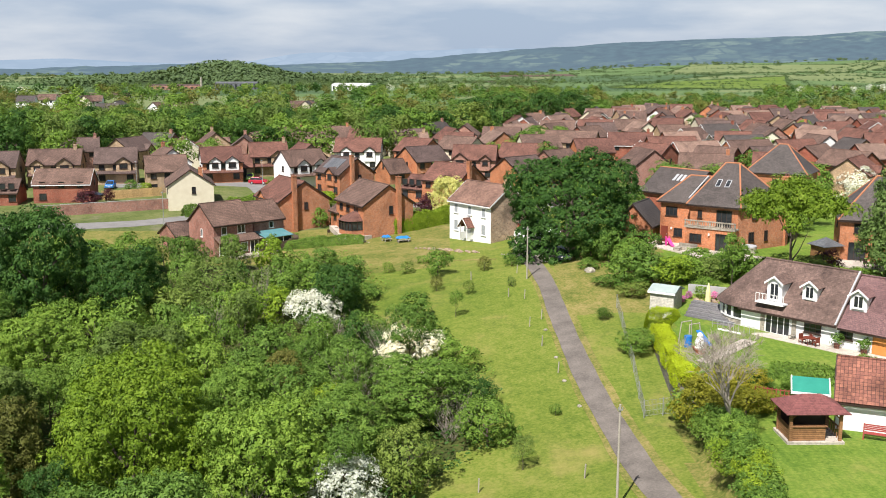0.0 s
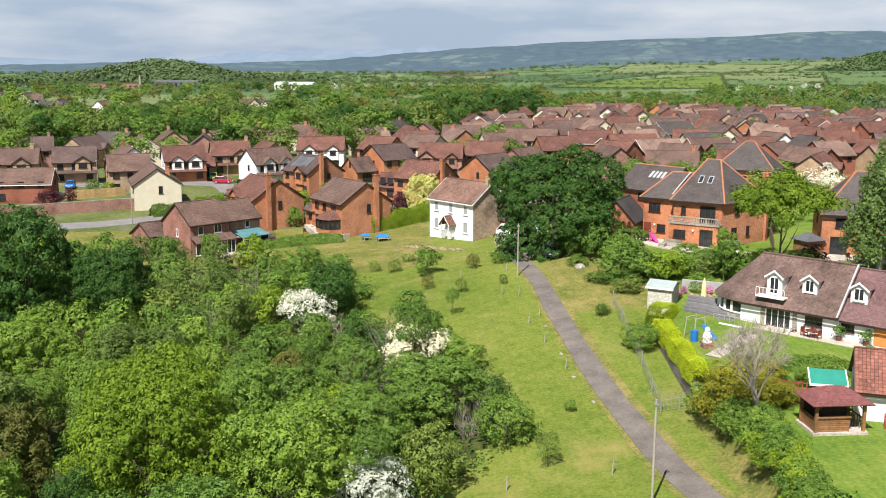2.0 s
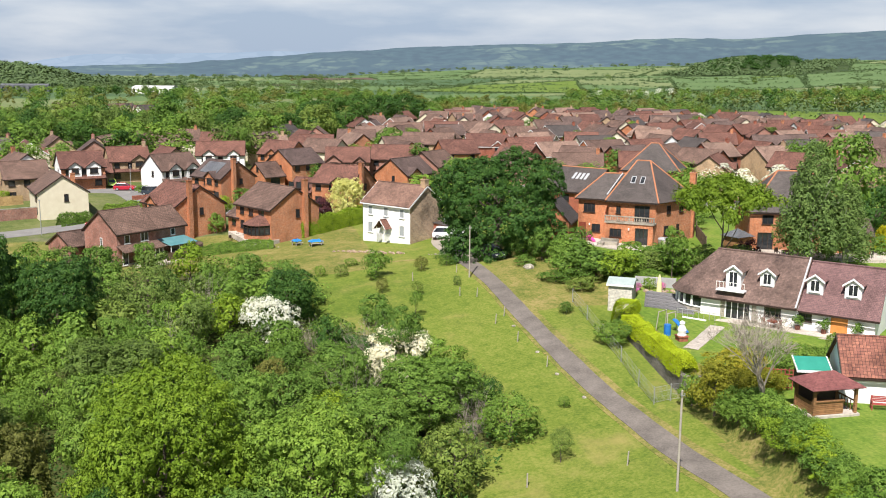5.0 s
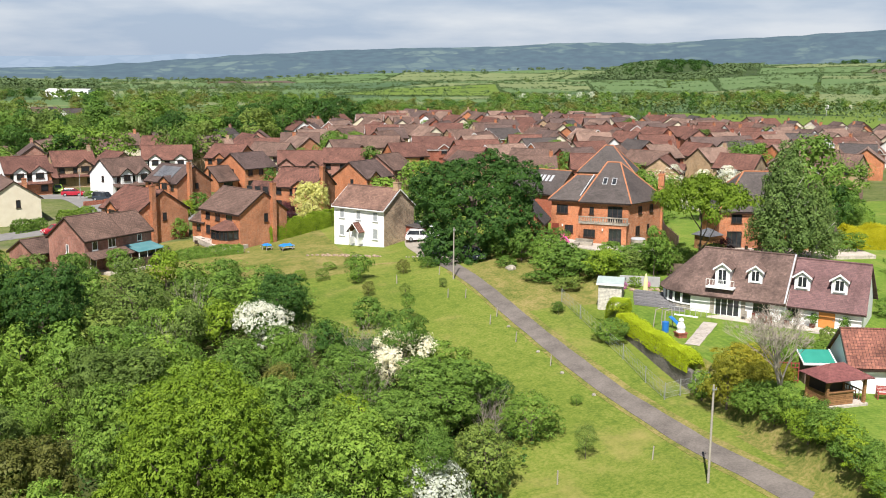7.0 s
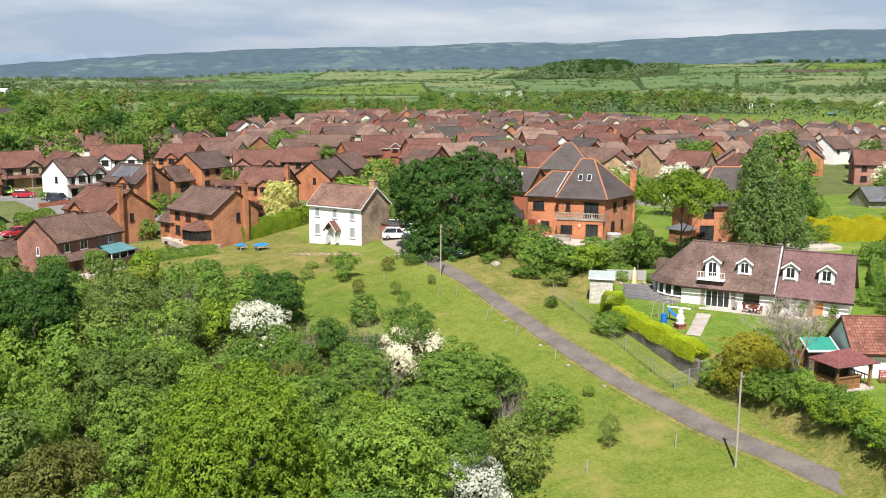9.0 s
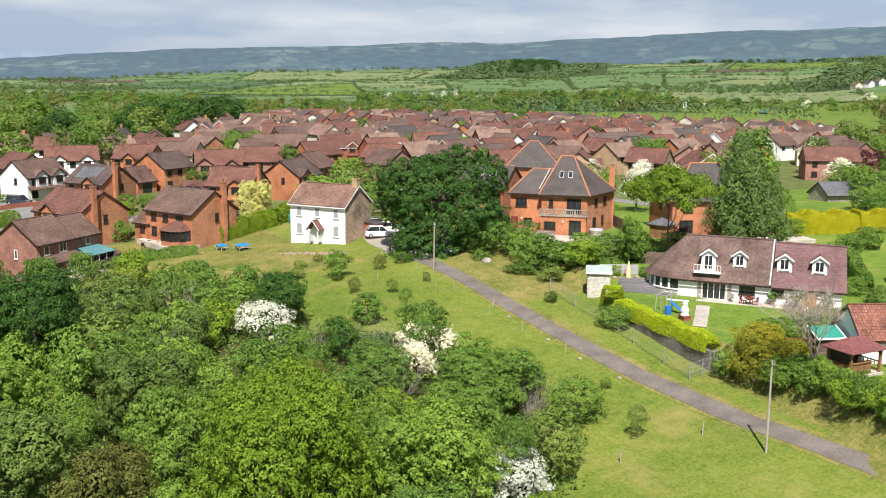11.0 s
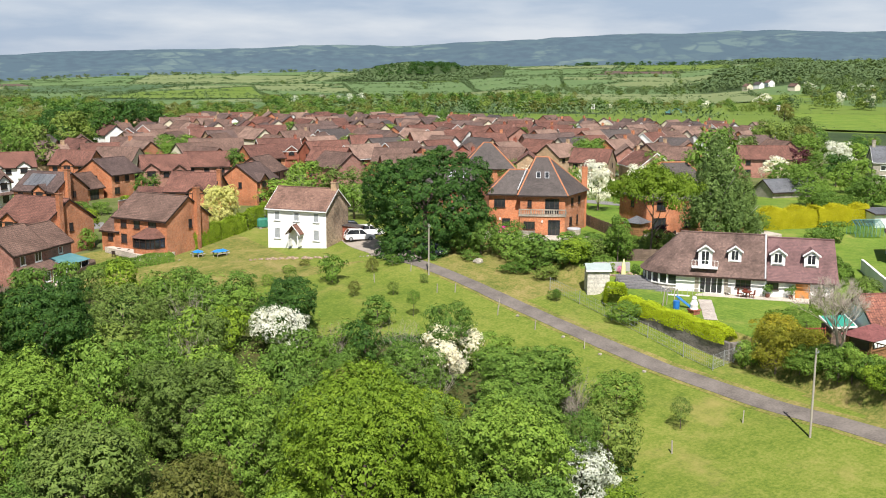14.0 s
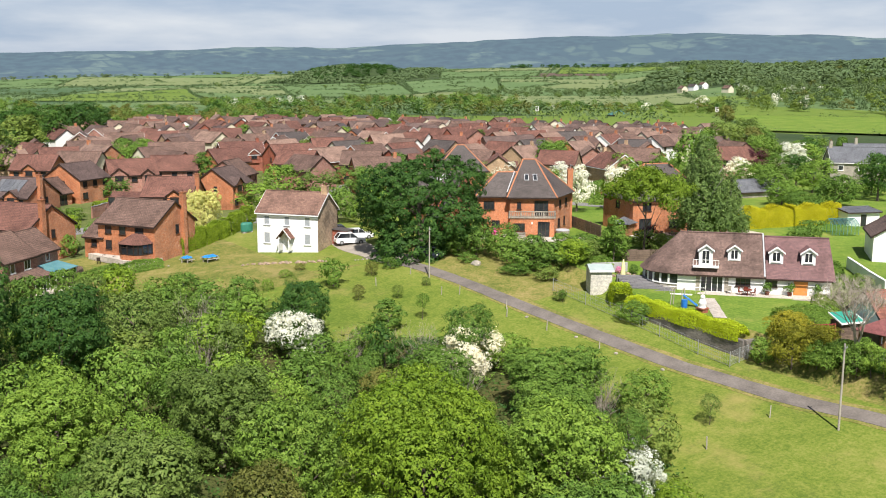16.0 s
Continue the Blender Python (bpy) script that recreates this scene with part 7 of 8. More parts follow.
def bare_tree(x, y, h, seed, label):
    """A leafless tree of forking grey branches."""
    rr, g, tips = random.Random(seed), Geo(), []

    def grow(p, d, ln, r, depth):
        q = p + d * ln
        g.tube(p, q, r, r * 0.66, 5 if depth < 3 else 3, False)
        if depth >= 7:
            tips.append(tuple(q))
            for i in range(3):
                e = (d + Vector((rr.uniform(-0.9, 0.9), rr.uniform(-0.9, 0.9), rr.uniform(-0.5, 0.7)))).normalized()
                g.tube(q, q + e * rr.uniform(0.35, 0.75), 0.014, 0.007, 3, False)
            return
        for i in range(3 if depth < 3 else 2):
            e = (d + Vector((rr.uniform(-0.75, 0.75), rr.uniform(-0.75, 0.75), rr.uniform(-0.1, 0.55)))).normalized()
            grow(q, e, ln * rr.uniform(0.68, 0.9), r * 0.62, depth + 1)

    t = thing("bare_tree", label, "tree", pose(x, y, gz(x, y)))
    grow(Vector((0, 0, -0.3)), Vector((0.05, 0, 1)), h * 0.22, 0.2, 0)
    part("branch_work", g, TWIG, t)
    gen = np.random.default_rng(seed)
    pos = np.repeat(np.array(tips), 2, 0) + gen.normal(size=(2 * len(tips), 3)) * 0.12
    part("young_leaves", leaf_mesh("young_leaves", LEAF_GREY, pos, gen.normal(size=pos.shape) + np.array([0, 0, 0.6]), np.full(len(pos), 0.05), gen), None, t)
    return t


bare_tree(19.4, 63.2, 9.0, 4, "pale bare-branched tree coming into leaf beside the gazebo")

# ---- belts of trees round the estate, far hedges and woods ----
tr = random.Random(9)
n_mid, belt = 0, []
for k in range(9000):
    b, rad_ = radians(tr.uniform(-33, 62)), tr.uniform(165, 560)
    x, y = math.sin(b) * rad_, math.cos(b) * rad_
    size, hgt, tone, s = tr.uniform(3.6, 6.2), tr.uniform(10.5, 15.5), tr.random(), tr.randrange(40)
    if inside(x, y, ESTATE_EDGE) or y < 205 and x < 120 or x > 90 and y < 225 and rad_ < 330:
        continue
    left_belt = x < 30 and 250 < rad_ < 500
    back_belt = x >= 25 and (x < 110 and 440 < rad_ < 530 or 110 <= x < 210 and 470 < rad_ < 520)
    if not (left_belt or back_belt) or (back_belt and tr.random() < 0.1):
        continue
    if any((x - a) ** 2 + (y - c) ** 2 < (30 if q == 3 else 60) for a, c, q in placed):
        continue
    if rad_ > 345:
        if left_belt and sum(q[5] for q in belt) > 270 or back_belt and sum(1 - q[5] for q in belt) > 170:
            continue
        belt.append((x, y, (hgt * (0.62 if rad_ > 345 else 0.8)) if left_belt else hgt * 0.62, size * (0.9 if left_belt else 0.75), s, int(left_belt)))
        placed.append((x, y, 3))
        continue
    mid_tree(x, y, gz(x, y) + (hgt * 0.85 if left_belt else hgt * 0.62), size, (LEAF_MID, LEAF_FRESH, LEAF_GREY, LEAF_DARK)[0 if tone < 0.4 else 1 if tone < 0.52 else 2 if tone < 0.74 else 3], seed=s)
    placed.append((x, y, 3))
    n_mid += 1
    if n_mid >= 330:
        break
for x, y, h, r, m_ in ((-62, 226, 9.5, 5, LEAF_FRESH), (-42, 250, 12, 5.5, LEAF_FRESH), (-12, 258, 12, 6, LEAF_GREY), (20, 255, 8, 4, LEAF_FRESH), (16, 176, 5.5, 4.6, LEAF_FRESH), (22, 165, 5, 3.5, LEAF_MID), (28, 160, 4.5, 3, LEAF_FRESH), (46, 196, 6, 4, LEAF_GREY), (54, 188, 6, 3.5, LEAF_FRESH), (70, 186, 6.5, 4.5, LEAF_MID), (78, 184, 6, 3.4, BLOSSOM), (88, 178, 6, 3.4, BLOSSOM), (110, 205, 9, 4.5, LEAF_MID), (100, 170, 8, 4.0, LEAF_MID), (118, 150, 6, 4, LEAF_FRESH), (126, 160, 6.5, 3.6, BLOSSOM), (112, 142, 6, 4, LEAF_MID), (104, 120, 5, 4, LEAF_FRESH), (150, 190, 9, 4.5, LEAF_GREY), (82, 240, 5, 3, LEAF_PURPLE), (-3, 168, 3.4, 2.2, LEAF_PURPLE), (72, 125, 7, 3.0, LEAF_DARK), (-66, 181, 3.6, 2.6, LEAF_PURPLE)):
    mid_tree(x, y, gz(x, y) + h, r, m_, "leafy garden tree among the estate houses", int(x + y) % 13, "estate trees")
def joined(name, mat, rows, label, source):
    """Far trees of one belt, crowns only, in one mesh."""
    crowns = []
    for c in source:
        v = np.empty(len(c.vertices) * 3, np.float32)
        c.vertices.foreach_get("co", v)
        crowns.append(v.reshape(-1, 3))
    out = []
    for x, y, h, r, s, _ in rows:
        k, a = r / 4.2, s * 1.37
        v = crowns[s % len(crowns)] * np.array([k, k, min(h * 0.92, 9.6 * k) / 8.4])
        out.append(np.stack([v[:, 0] * math.cos(a) - v[:, 1] * math.sin(a) + x, v[:, 0] * math.sin(a) + v[:, 1] * math.cos(a) + y, v[:, 2] + gz(x, y) + h - min(h * 0.92, 9.6 * k)], 1))
    v = np.concatenate(out)
    me = bpy.data.meshes.new(name)
    n = len(v) // 3
    me.vertices.add(3 * n)
    me.vertices.foreach_set("co", v.astype(np.float32).ravel())
    me.loops.add(3 * n)
    me.loops.foreach_set("vertex_index", np.arange(3 * n, dtype=np.int32))
    me.polygons.add(n)
    me.polygons.foreach_set("loop_start", np.arange(0, 3 * n, 3, dtype=np.int32))
    me.update(calc_edges=True)
    me.materials.append(mat)
    return tagged(new(name, me), label, "trees", kind="stuff")


for mat, start, label in ((LEAF_MID, 0, "belt of tall green trees beyond the estate"), (LEAF_OLIVE, 1, "olive-green trees coming into leaf beyond the estate"), (LEAF_GREY, 2, "grey-green trees beyond the estate")):
    joined("tree_belt", mat, belt[start::3], label, BELT_CROWNS)

# trees scattered and in belts over the plain: bearings, distances, how many, heights, radius
BELTS = ((-34, 2, 520, 1150, 330, 6, 11, 5.5), (2, 9, 560, 1100, 110, 5, 9, 5.5), (9, 18, 540, 800, 90, 4, 7, 4.6), (18, 25, 560, 1080, 130, 5, 9, 5.2), (25, 36, 640, 1020, 190, 6, 11, 5.0), (33, 47, 700, 860, 150, 4, 7, 4.2), (33, 47, 1120, 1450, 90, 6, 10, 5.5),
         (46, 66, 710, 1250, 420, 7, 12, 6.0), (46, 66, 1250, 2300, 330, 7, 12, 8.0), (20, 46, 1450, 2300, 26, 7, 13, 7.0), (26.4, 31.2, 2330, 2700, 210, 8, 13, 9.0), (38, 48, 2760, 2900, 70, 8, 12, 9.0), (-20, 7, 1150, 1700, 150, 5, 9, 6.5), (-24, 6, 2050, 2850, 200, 6, 10, 9.0), (4, 28, 2780, 2900, 90, 6, 9, 8.0))
fb = random.Random(91)
far_rows = {}
for b0, b1, r0, r1, many, h0, h1, wide in BELTS:
    for k in range(many):
        x, y = polar(fb.uniform(b0, b1), math.sqrt(fb.uniform(r0 * r0, r1 * r1)))
        if 800 < math.hypot(x, y) < 1200 and 45.0 < math.degrees(math.atan2(x, y)) < 49.0:
            continue
        tone = fb.random() + 0.35 * noise.noise((x * 0.006, y * 0.006, 2.0))
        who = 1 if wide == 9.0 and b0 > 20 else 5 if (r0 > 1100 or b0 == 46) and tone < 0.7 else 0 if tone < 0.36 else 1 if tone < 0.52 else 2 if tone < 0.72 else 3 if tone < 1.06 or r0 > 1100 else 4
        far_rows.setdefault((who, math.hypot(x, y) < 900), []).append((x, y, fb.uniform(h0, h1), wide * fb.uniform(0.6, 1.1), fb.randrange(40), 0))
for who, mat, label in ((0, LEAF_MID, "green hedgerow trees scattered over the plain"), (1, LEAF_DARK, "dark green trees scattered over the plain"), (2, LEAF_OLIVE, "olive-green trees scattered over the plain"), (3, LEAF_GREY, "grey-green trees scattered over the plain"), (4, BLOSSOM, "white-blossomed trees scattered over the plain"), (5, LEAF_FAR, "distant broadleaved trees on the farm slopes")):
    for close in (True, False):
        if (who, close) in far_rows:
            joined("far_trees", mat, far_rows[who, close], label, PLAIN_CROWNS if close else FAR_CROWNS)
for k, (x, y, h, r) in enumerate(HAND_TREES):
    (big_tree if k < 5 else mid_tree)(x, y, gz(x, y) + h, r, LEAF_DARK if k < 4 else (LEAF_FRESH, LEAF_MID, LEAF_FRESH, LEAF_GREY, LEAF_MID)[k % 5], "leafy green tree standing among the estate houses", k % 13, "estate trees")
for k in range(130):
    x, y = tr.uniform(-90, 230), tr.uniform(180, 400)
    s, tone = tr.randrange(30), tr.random()
    if inside(x, y, ESTATE_EDGE) and not any((x - a) ** 2 + (y - c) ** 2 < 49 for a, c, q in placed):
        mid_tree(x, y, gz(x, y) + 3.5 + 3 * tone, 2.0 + 1.4 * tone, (LEAF_MID, LEAF_FRESH, LEAF_GREY)[s % 3], "leafy garden tree among the estate houses", s, "estate trees")

def noise_line(x, y):
    """Stretches along which a hedge is grown up, and gaps."""
    return np.sin(x * 0.021 + np.sin(y * 0.013) * 2) * np.sin(y * 0.017 + np.sin(x * 0.011) * 2)


gen = np.random.default_rng(33)
n = 360000
bear, rad_ = np.radians(gen.uniform(-36, 68, n)), 470 + (2800 - 470) * np.sqrt(gen.random(n))
hx, hy = np.sin(bear) * rad_, np.cos(bear) * rad_
own, gap = np.zeros(n, int), np.zeros(n)
for k in range(0, n, 8000):
    own[k:k + 8000], gap[k:k + 8000] = nearest_two(hx[k:k + 8000], hy[k:k + 8000])
along, rest = [], np.random.default_rng(34)
for a, b in HEDGE_LINES:
    m = int((b - a).length / 2.6)
    u = rest.random(m)
    along.append(np.stack([a.x + (b.x - a.x) * u, a.y + (b.y - a.y) * u], 1) + rest.normal(size=(m, 2)) * 0.9)
along = np.concatenate(along)
hx, hy, gap, own, rad_ = np.concatenate([hx, along[:, 0]]), np.concatenate([hy, along[:, 1]]), np.concatenate([gap, np.zeros(len(along))]), np.concatenate([own, np.zeros(len(along), int)]), np.concatenate([rad_, np.hypot(along[:, 0], along[:, 1])])
n = len(hx)
lined = np.arange(n) >= n - len(along)
is_hedge = (gap < 4.5) & (noise_line(hx, hy) > -0.75) & ((rad_ > 800) | lined)
is_wood = (cell_kind[own] == 4) & (gen.random(n) < np.where(rad_ < 1100, 0.24, 0.16)) & ((noise_line(hx * 0.6, hy * 0.6) > -0.25) | (rad_ < 900))
clump = (noise_line(hx * 2.3 + 50, hy * 2.3) > 0.94) & (gen.random(n) < 0.12) & (rad_ > 1000)
for name, mask, h0, h1, rr_, label in (("far_hedges", (is_hedge | clump) & ~is_wood, 1.5, 5.0, 2.4, "distant hedgerows and hedgerow trees between fields"), ("far_woods", is_wood, 7.0, 12.0, 7.5, "distant broadleaved woods")):
    cx, cy = hx[mask], hy[mask]
    ch = h0 + (h1 - h0) * gen.random(len(cx)) ** (3.0 if name == "far_hedges" else 1)
    ch = np.where(clump[mask], 3.5 + 4.5 * gen.random(len(cx)), ch)
    per = 16 if name == "far_woods" else 12
    k = np.repeat(np.arange(len(cx)), per)
    d = sphere_points(gen, len(k))
    d[:, 2] = np.abs(d[:, 2])
    size = rr_ * (0.6 + 0.6 * (ch / h1))[k]
    fine = np.clip(np.hypot(cx, cy) / 1700, 0.3, 1)[k]
    pos = np.stack([cx[k] + d[:, 0] * size, cy[k] + d[:, 1] * size, ground_z(cx, cy)[k] + ch[k] * (0.2 + 0.8 * d[:, 2])], 1)
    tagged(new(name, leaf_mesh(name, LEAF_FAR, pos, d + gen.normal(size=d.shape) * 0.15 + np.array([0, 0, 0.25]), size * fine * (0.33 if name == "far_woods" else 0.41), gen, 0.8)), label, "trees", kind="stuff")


# ---- cars ----
def car(x, y, rz, paint, label, L=4.2, W=1.75, H=1.5, van=False):
    """A parked car: lofted body, glasshouse, wheels with rims, lamps, plain number plates."""
    c = thing("car", label, "car", pose(x, y, gz(x, y) + 0.06, 0, 0, rz), "parked cars")
    h, a = W / 2, L / 2
    prof = [(-a, 0.35, 0.62), (-a + 0.12, 0.28, 0.80), (-a + 0.9, 0.25, 0.92), (-a + 1.3, 0.25, 0.95), (a - 0.5, 0.25, 0.98), (a - 0.1, 0.28, 0.92), (a, 0.38, 0.70)]
    rings = []
    for px, lo, hi in prof:
        k = h * (0.86 if abs(px) > a - 0.05 else 1.0)
        rings.append([(px, -k, lo), (px, k, lo), (px, k, hi * 0.8), (px, k * 0.93, hi), (px, -k * 0.93, hi), (px, -k, hi * 0.8)])
    part("body", Geo().loft(rings), paint, c)
    f0, f1, b1, b0 = -a + 1.15, -a + 1.85, a - (0.25 if van else 0.65), a - 0.12
    gl = Geo()
    lo = [(f0, -h * 0.9, 0.93), (f0, h * 0.9, 0.93), (b0, h * 0.9, 0.95), (b0, -h * 0.9, 0.95)]
    hi = [(f1, -h * 0.74, H - 0.06), (f1, h * 0.74, H - 0.06), (b1, h * 0.74, H - 0.06), (b1, -h * 0.74, H - 0.06)]
    gl.loft([lo, hi], False)
    part("glass", gl, PANE, c)
    part("roof", Geo().loft([[(x_, y_, H - 0.06) for x_, y_, z_ in hi], [(x_ * 0.97 + 0.02, y_ * 0.94, H) for x_, y_, z_ in hi]]), paint, c)
    pill = Geo()
    for p, q in zip(lo, hi):
        pill.tube(p, q, 0.045, 0.045, 4)
    pill.tube((0.15, -h * 0.9, 0.94), (0.15, -h * 0.75, H - 0.06), 0.04, 0.04, 4).tube((0.15, h * 0.9, 0.94), (0.15, h * 0.75, H - 0.06), 0.04, 0.04, 4)
    part("pillar", pill, paint, c)
    for px in (-a + 0.78, a - 0.8):
        for s in (-1, 1):
            wv = part("wheel", Geo().tube((px, s * (h - 0.2), 0.31), (px, s * (h + 0.015), 0.31), 0.31, 0.31, 14), TYRE, c)
            part("rim", Geo().tube((px, s * (h + 0.016), 0.31), (px, s * (h + 0.03), 0.31), 0.2, 0.18, 10), METAL, wv)
    for s in (-1, 1):
        part("headlight", Geo().box(-a - 0.01, -a + 0.1, s * h * 0.62 - 0.14, s * h * 0.62 + 0.14, 0.62, 0.74), PAINT_WHITE, c)
        part("tail_light", Geo().box(a - 0.08, a + 0.012, s * h * 0.66 - 0.1, s * h * 0.66 + 0.1, 0.66, 0.84), RED_PAINT, c)
    for e in (-1, 1):
        part("number_plate", Geo().box(e * (a + 0.005) - 0.012, e * (a + 0.005) + 0.012, -0.26, 0.26, 0.42, 0.53), PAINT_WHITE, c)
    return c


car(12.4, 138.0, 165, CAR_WHITE, "white hatchback SUV parked on the gravel drive", 4.4, 1.85, 1.65)
car(15.0, 140.0, 165, CAR_WHITE, "white car parked under the oak", 4.3, 1.8, 1.55)
car(14.4, 144.6, 160, CAR_DARK, "dark blue estate car parked on the drive", 4.6, 1.85, 1.65)
car(14.9, 121.6, 100, CAR_DARK, "dark car parked in the oak's shade", 4.2, 1.75, 1.5)
car(-39.2, 208, 172, CAR_RED, "red hatchback parked in the cul-de-sac")
car(-42.4, 215, 100, CAR_GREEN, "lime green small car on a driveway", 3.6, 1.65, 1.5)
car(-33.0, 199, 140, CAR_DARK, "dark people carrier parked in the cul-de-sac", 4.6, 1.85, 1.75, True)
car(-39.5, 170.5, 30, CAR_RED, "red car parked on the estate road")
car(-47.5, 189.5, 20, CAR_DARK, "dark blue car parked beside the cream house")
car(-68.5, 201, 100, BLUE_PLASTIC, "blue car parked on a driveway", 3.9)
car(-74.5, 202, 100, CAR_SILVER, "silver car parked on a driveway", 4.0)
car(-93, 193, 80, CAR_SILVER, "silver van parked on a driveway", 4.8, 1.9, 1.9, True)
car(-16, 226, 60, CAR_DARK, "dark car parked between estate houses")
car(112, 196, 40, CAR_SILVER, "silver car parked on the side road")
car(19.5, 205, 60, CAR_DARK, "dark car parked beside a brick house")
car(70, 172, 85, CAR_WHITE, "white car parked on the side road")


# ---- covered garden tables, farmhouse garden ----
def covered_table(x, y, rz, w):
    t = thing("garden_table", "picnic table under a sagging blue tarpaulin", "table", pose(x, y, gz(x, y), 0, 0, rz), "covered tables")
    g, n = Geo(), 6
    grid = [[(-w / 2 + w * i / n, -0.7 + 1.4 * j / 4, 0.92 - 0.10 * math.sin(i * 1.9 + j) ** 2 - (0.22 if i in (0, n) or j in (0, 4) else 0)) for i in range(n + 1)] for j in range(5)]
    for j in range(4):
        for i in range(n):
            g.face(grid[j][i], grid[j][i + 1], grid[j + 1][i + 1], grid[j + 1][i])
    part("tarpaulin", g, BLUE_SHEET, t, "blue tarpaulin cover")
    for u in (-w * 0.36, w * 0.36):
        for v in (-0.5, 0.5):
            part("leg", Geo().box(u - 0.05, u + 0.05, v - 0.05, v + 0.05, -0.2, 0.8), POLE_WOOD, t)
    for s in (-1, 1):
        part("bench_seat", Geo().box(-w * 0.45, w * 0.45, s * 0.85 - 0.13, s * 0.85 + 0.13, 0.4, 0.46), POLE_WOOD, t)


covered_table(-8.6, 146.6, 30, 1.2)
covered_table(-6.0, 144.7, 15, 2.1)
rk = random.Random(31)


def stone(name, x, y, r, mat, label, group):
    rr = random.Random(int(x * 91 + y * 17))
    g, rings = Geo(), []
    for k, (h, q) in enumerate(((-0.4, 0.8), (0.15, 1.0), (0.5, 0.85), (0.72, 0.4))):
        rings.append([(r * q * math.cos(i * 1.047) * rr.uniform(0.8, 1.15), r * q * math.sin(i * 1.047) * rr.uniform(0.8, 1.15), r * h) for i in range(6)])
    g.loft(rings)
    return solid(name, g, mat, label, "stone", group, m=pose(x, y, gz(x, y), 0, 0, rr.uniform(0, 90)))


for k in range(34):
    u = k / 33
    stone("stone", -3.6 + 8.2 * u + rk.uniform(-0.3, 0.3), 138.6 - 7.2 * u + rk.uniform(-0.3, 0.3), rk.uniform(0.18, 0.38), RUBBLE, "brown lichen-grey stone of a tumbled garden wall", "rockery stones")
for k in range(16):
    stone("stone", 8.0 + rk.uniform(-0.6, 0.6) + k * 0.55, 128.6 - k * 0.28, rk.uniform(0.12, 0.24), PALE_STONE, "small pale edging stone beside the drive", "edging stones")
for x, y in ((10.4, 96.2), (10.7, 83.0), (11.3, 77.5), (10.6, 88.6)):
    stone("stone", x, y, 0.22, PALE_STONE, "pale marker stone beside the lane", "marker stones")
stone("stone", 17.6, 114.8, 0.7, PALE_STONE, "large pale boulder beside the lane", "")
strip("track", [(-10, 132), (-4, 129), (2, 127.5), (7, 126)], 0.7, ROUGH, "faint trodden path across the meadow", 0.02, 1.2, "path")
tank = thing("oil_tank", "green plastic oil tank beside the farmhouse hedge", "tank", pose(6.0, 159.2, gz(6.0, 159.2)))
part("shell", Geo().loft([[(1.0 * q * math.cos(i * 0.524), 0.7 * q * math.sin(i * 0.524), z_) for i in range(12)] for z_, q in ((0.2, 0.95), (0.4, 1), (1.3, 1), (1.55, 0.85))]), plain("green_plastic", (0.03, 0.16, 0.11), (0.05, 0.22, 0.16), 2, 0.5), tank, smooth=False)
part("foot", Geo().box(-0.8, 0.8, -0.5, 0.5, -0.2, 0.2), BLOCK, tank)


# pale rubble, pots and clutter on the patio behind the orange brick house
for k in range(42):
    u = rk.random()
    stone("stone", -18.4 + 7.0 * u + rk.uniform(-0.4, 0.4), 151.0 - 4.2 * u + rk.uniform(-0.5, 0.5), rk.uniform(0.12, 0.3), PALE_STONE, "pale stone of the low rockery edging the patio", "rockery stones")


# ---- bungalow garden ----
def chair(x, y, z, rz, mat, label, group):
    c = thing("garden_chair", label, "chair", pose(x, y, z, 0, 0, rz), group)
    part("seat", Geo().box(-0.24, 0.24, -0.24, 0.24, 0.40, 0.45), mat, c)
    part("backrest", Geo().box(-0.24, 0.24, 0.2, 0.25, 0.45, 0.92), mat, c)
    for u in (-0.21, 0.21):
        for v in (-0.21, 0.21):
            part("leg", Geo().box(u - 0.025, u + 0.025, v - 0.025, v + 0.025, 0, 0.40), mat, c)
    return c


def round_table(x, y, z, mat, label, r=0.55):
    t = thing("garden_table", label, "table", pose(x, y, z))
    part("tabletop", Geo().tube((0, 0, 0.70), (0, 0, 0.74), r, r, 16), mat, t)
    for i in range(4):
        a = 0.785 + i * 1.571
        part("leg", Geo().tube((math.cos(a) * r * 0.6, math.sin(a) * r * 0.6, 0), (math.cos(a) * r * 0.6, math.sin(a) * r * 0.6, 0.70), 0.03, 0.03, 6), mat, t)


def spot(u, v):
    p = bm_ @ Vector((u, v, 0))
    return p.x, p.y


BTZ = BZ + 0.1
for u, v, r in ((-4.9, -1.2, 20), (-3.6, -1.3, -160), (-4.2, -0.6, 100)):
    chair(*spot(u, v), BTZ, r, DOOR_RED, "dark brown timber garden chair on the terrace", "terrace chairs")
round_table(*spot(-4.2, -1.3), BTZ, DOOR_RED, "dark brown round timber garden table")
chair(*spot(-6.1, -0.8), BTZ, -47, PALE_STONE, "grey cushioned garden chair beside the glazed doors", "terrace chairs")
for u in (-2.0, 0.4, 3.4):
    x, y = spot(u, -0.6)
    pt = thing("plant_pot", "terracotta pot with a leafy shrub by the wall", "plant", pose(x, y, BTZ), "wall pots")
    part("pot", Geo().tube((0, 0, 0), (0, 0, 0.45), 0.2, 0.28, 10), TILE_CLAY, pt)
    part("foliage", crown_mesh("foliage", LEAF_MID, [(0, 0, 0.95, 0.5)], 60, 4, 0.09, 100 + int(u * 10), 0.14), None, pt)
tw = Geo()
for k in range(2):
    tw.box(-12.6 + k * 0.01, -10.2, -2.75 - k * 1.2, -2.55 - k * 1.2, -1.2, 0.28 - k * 0.35)
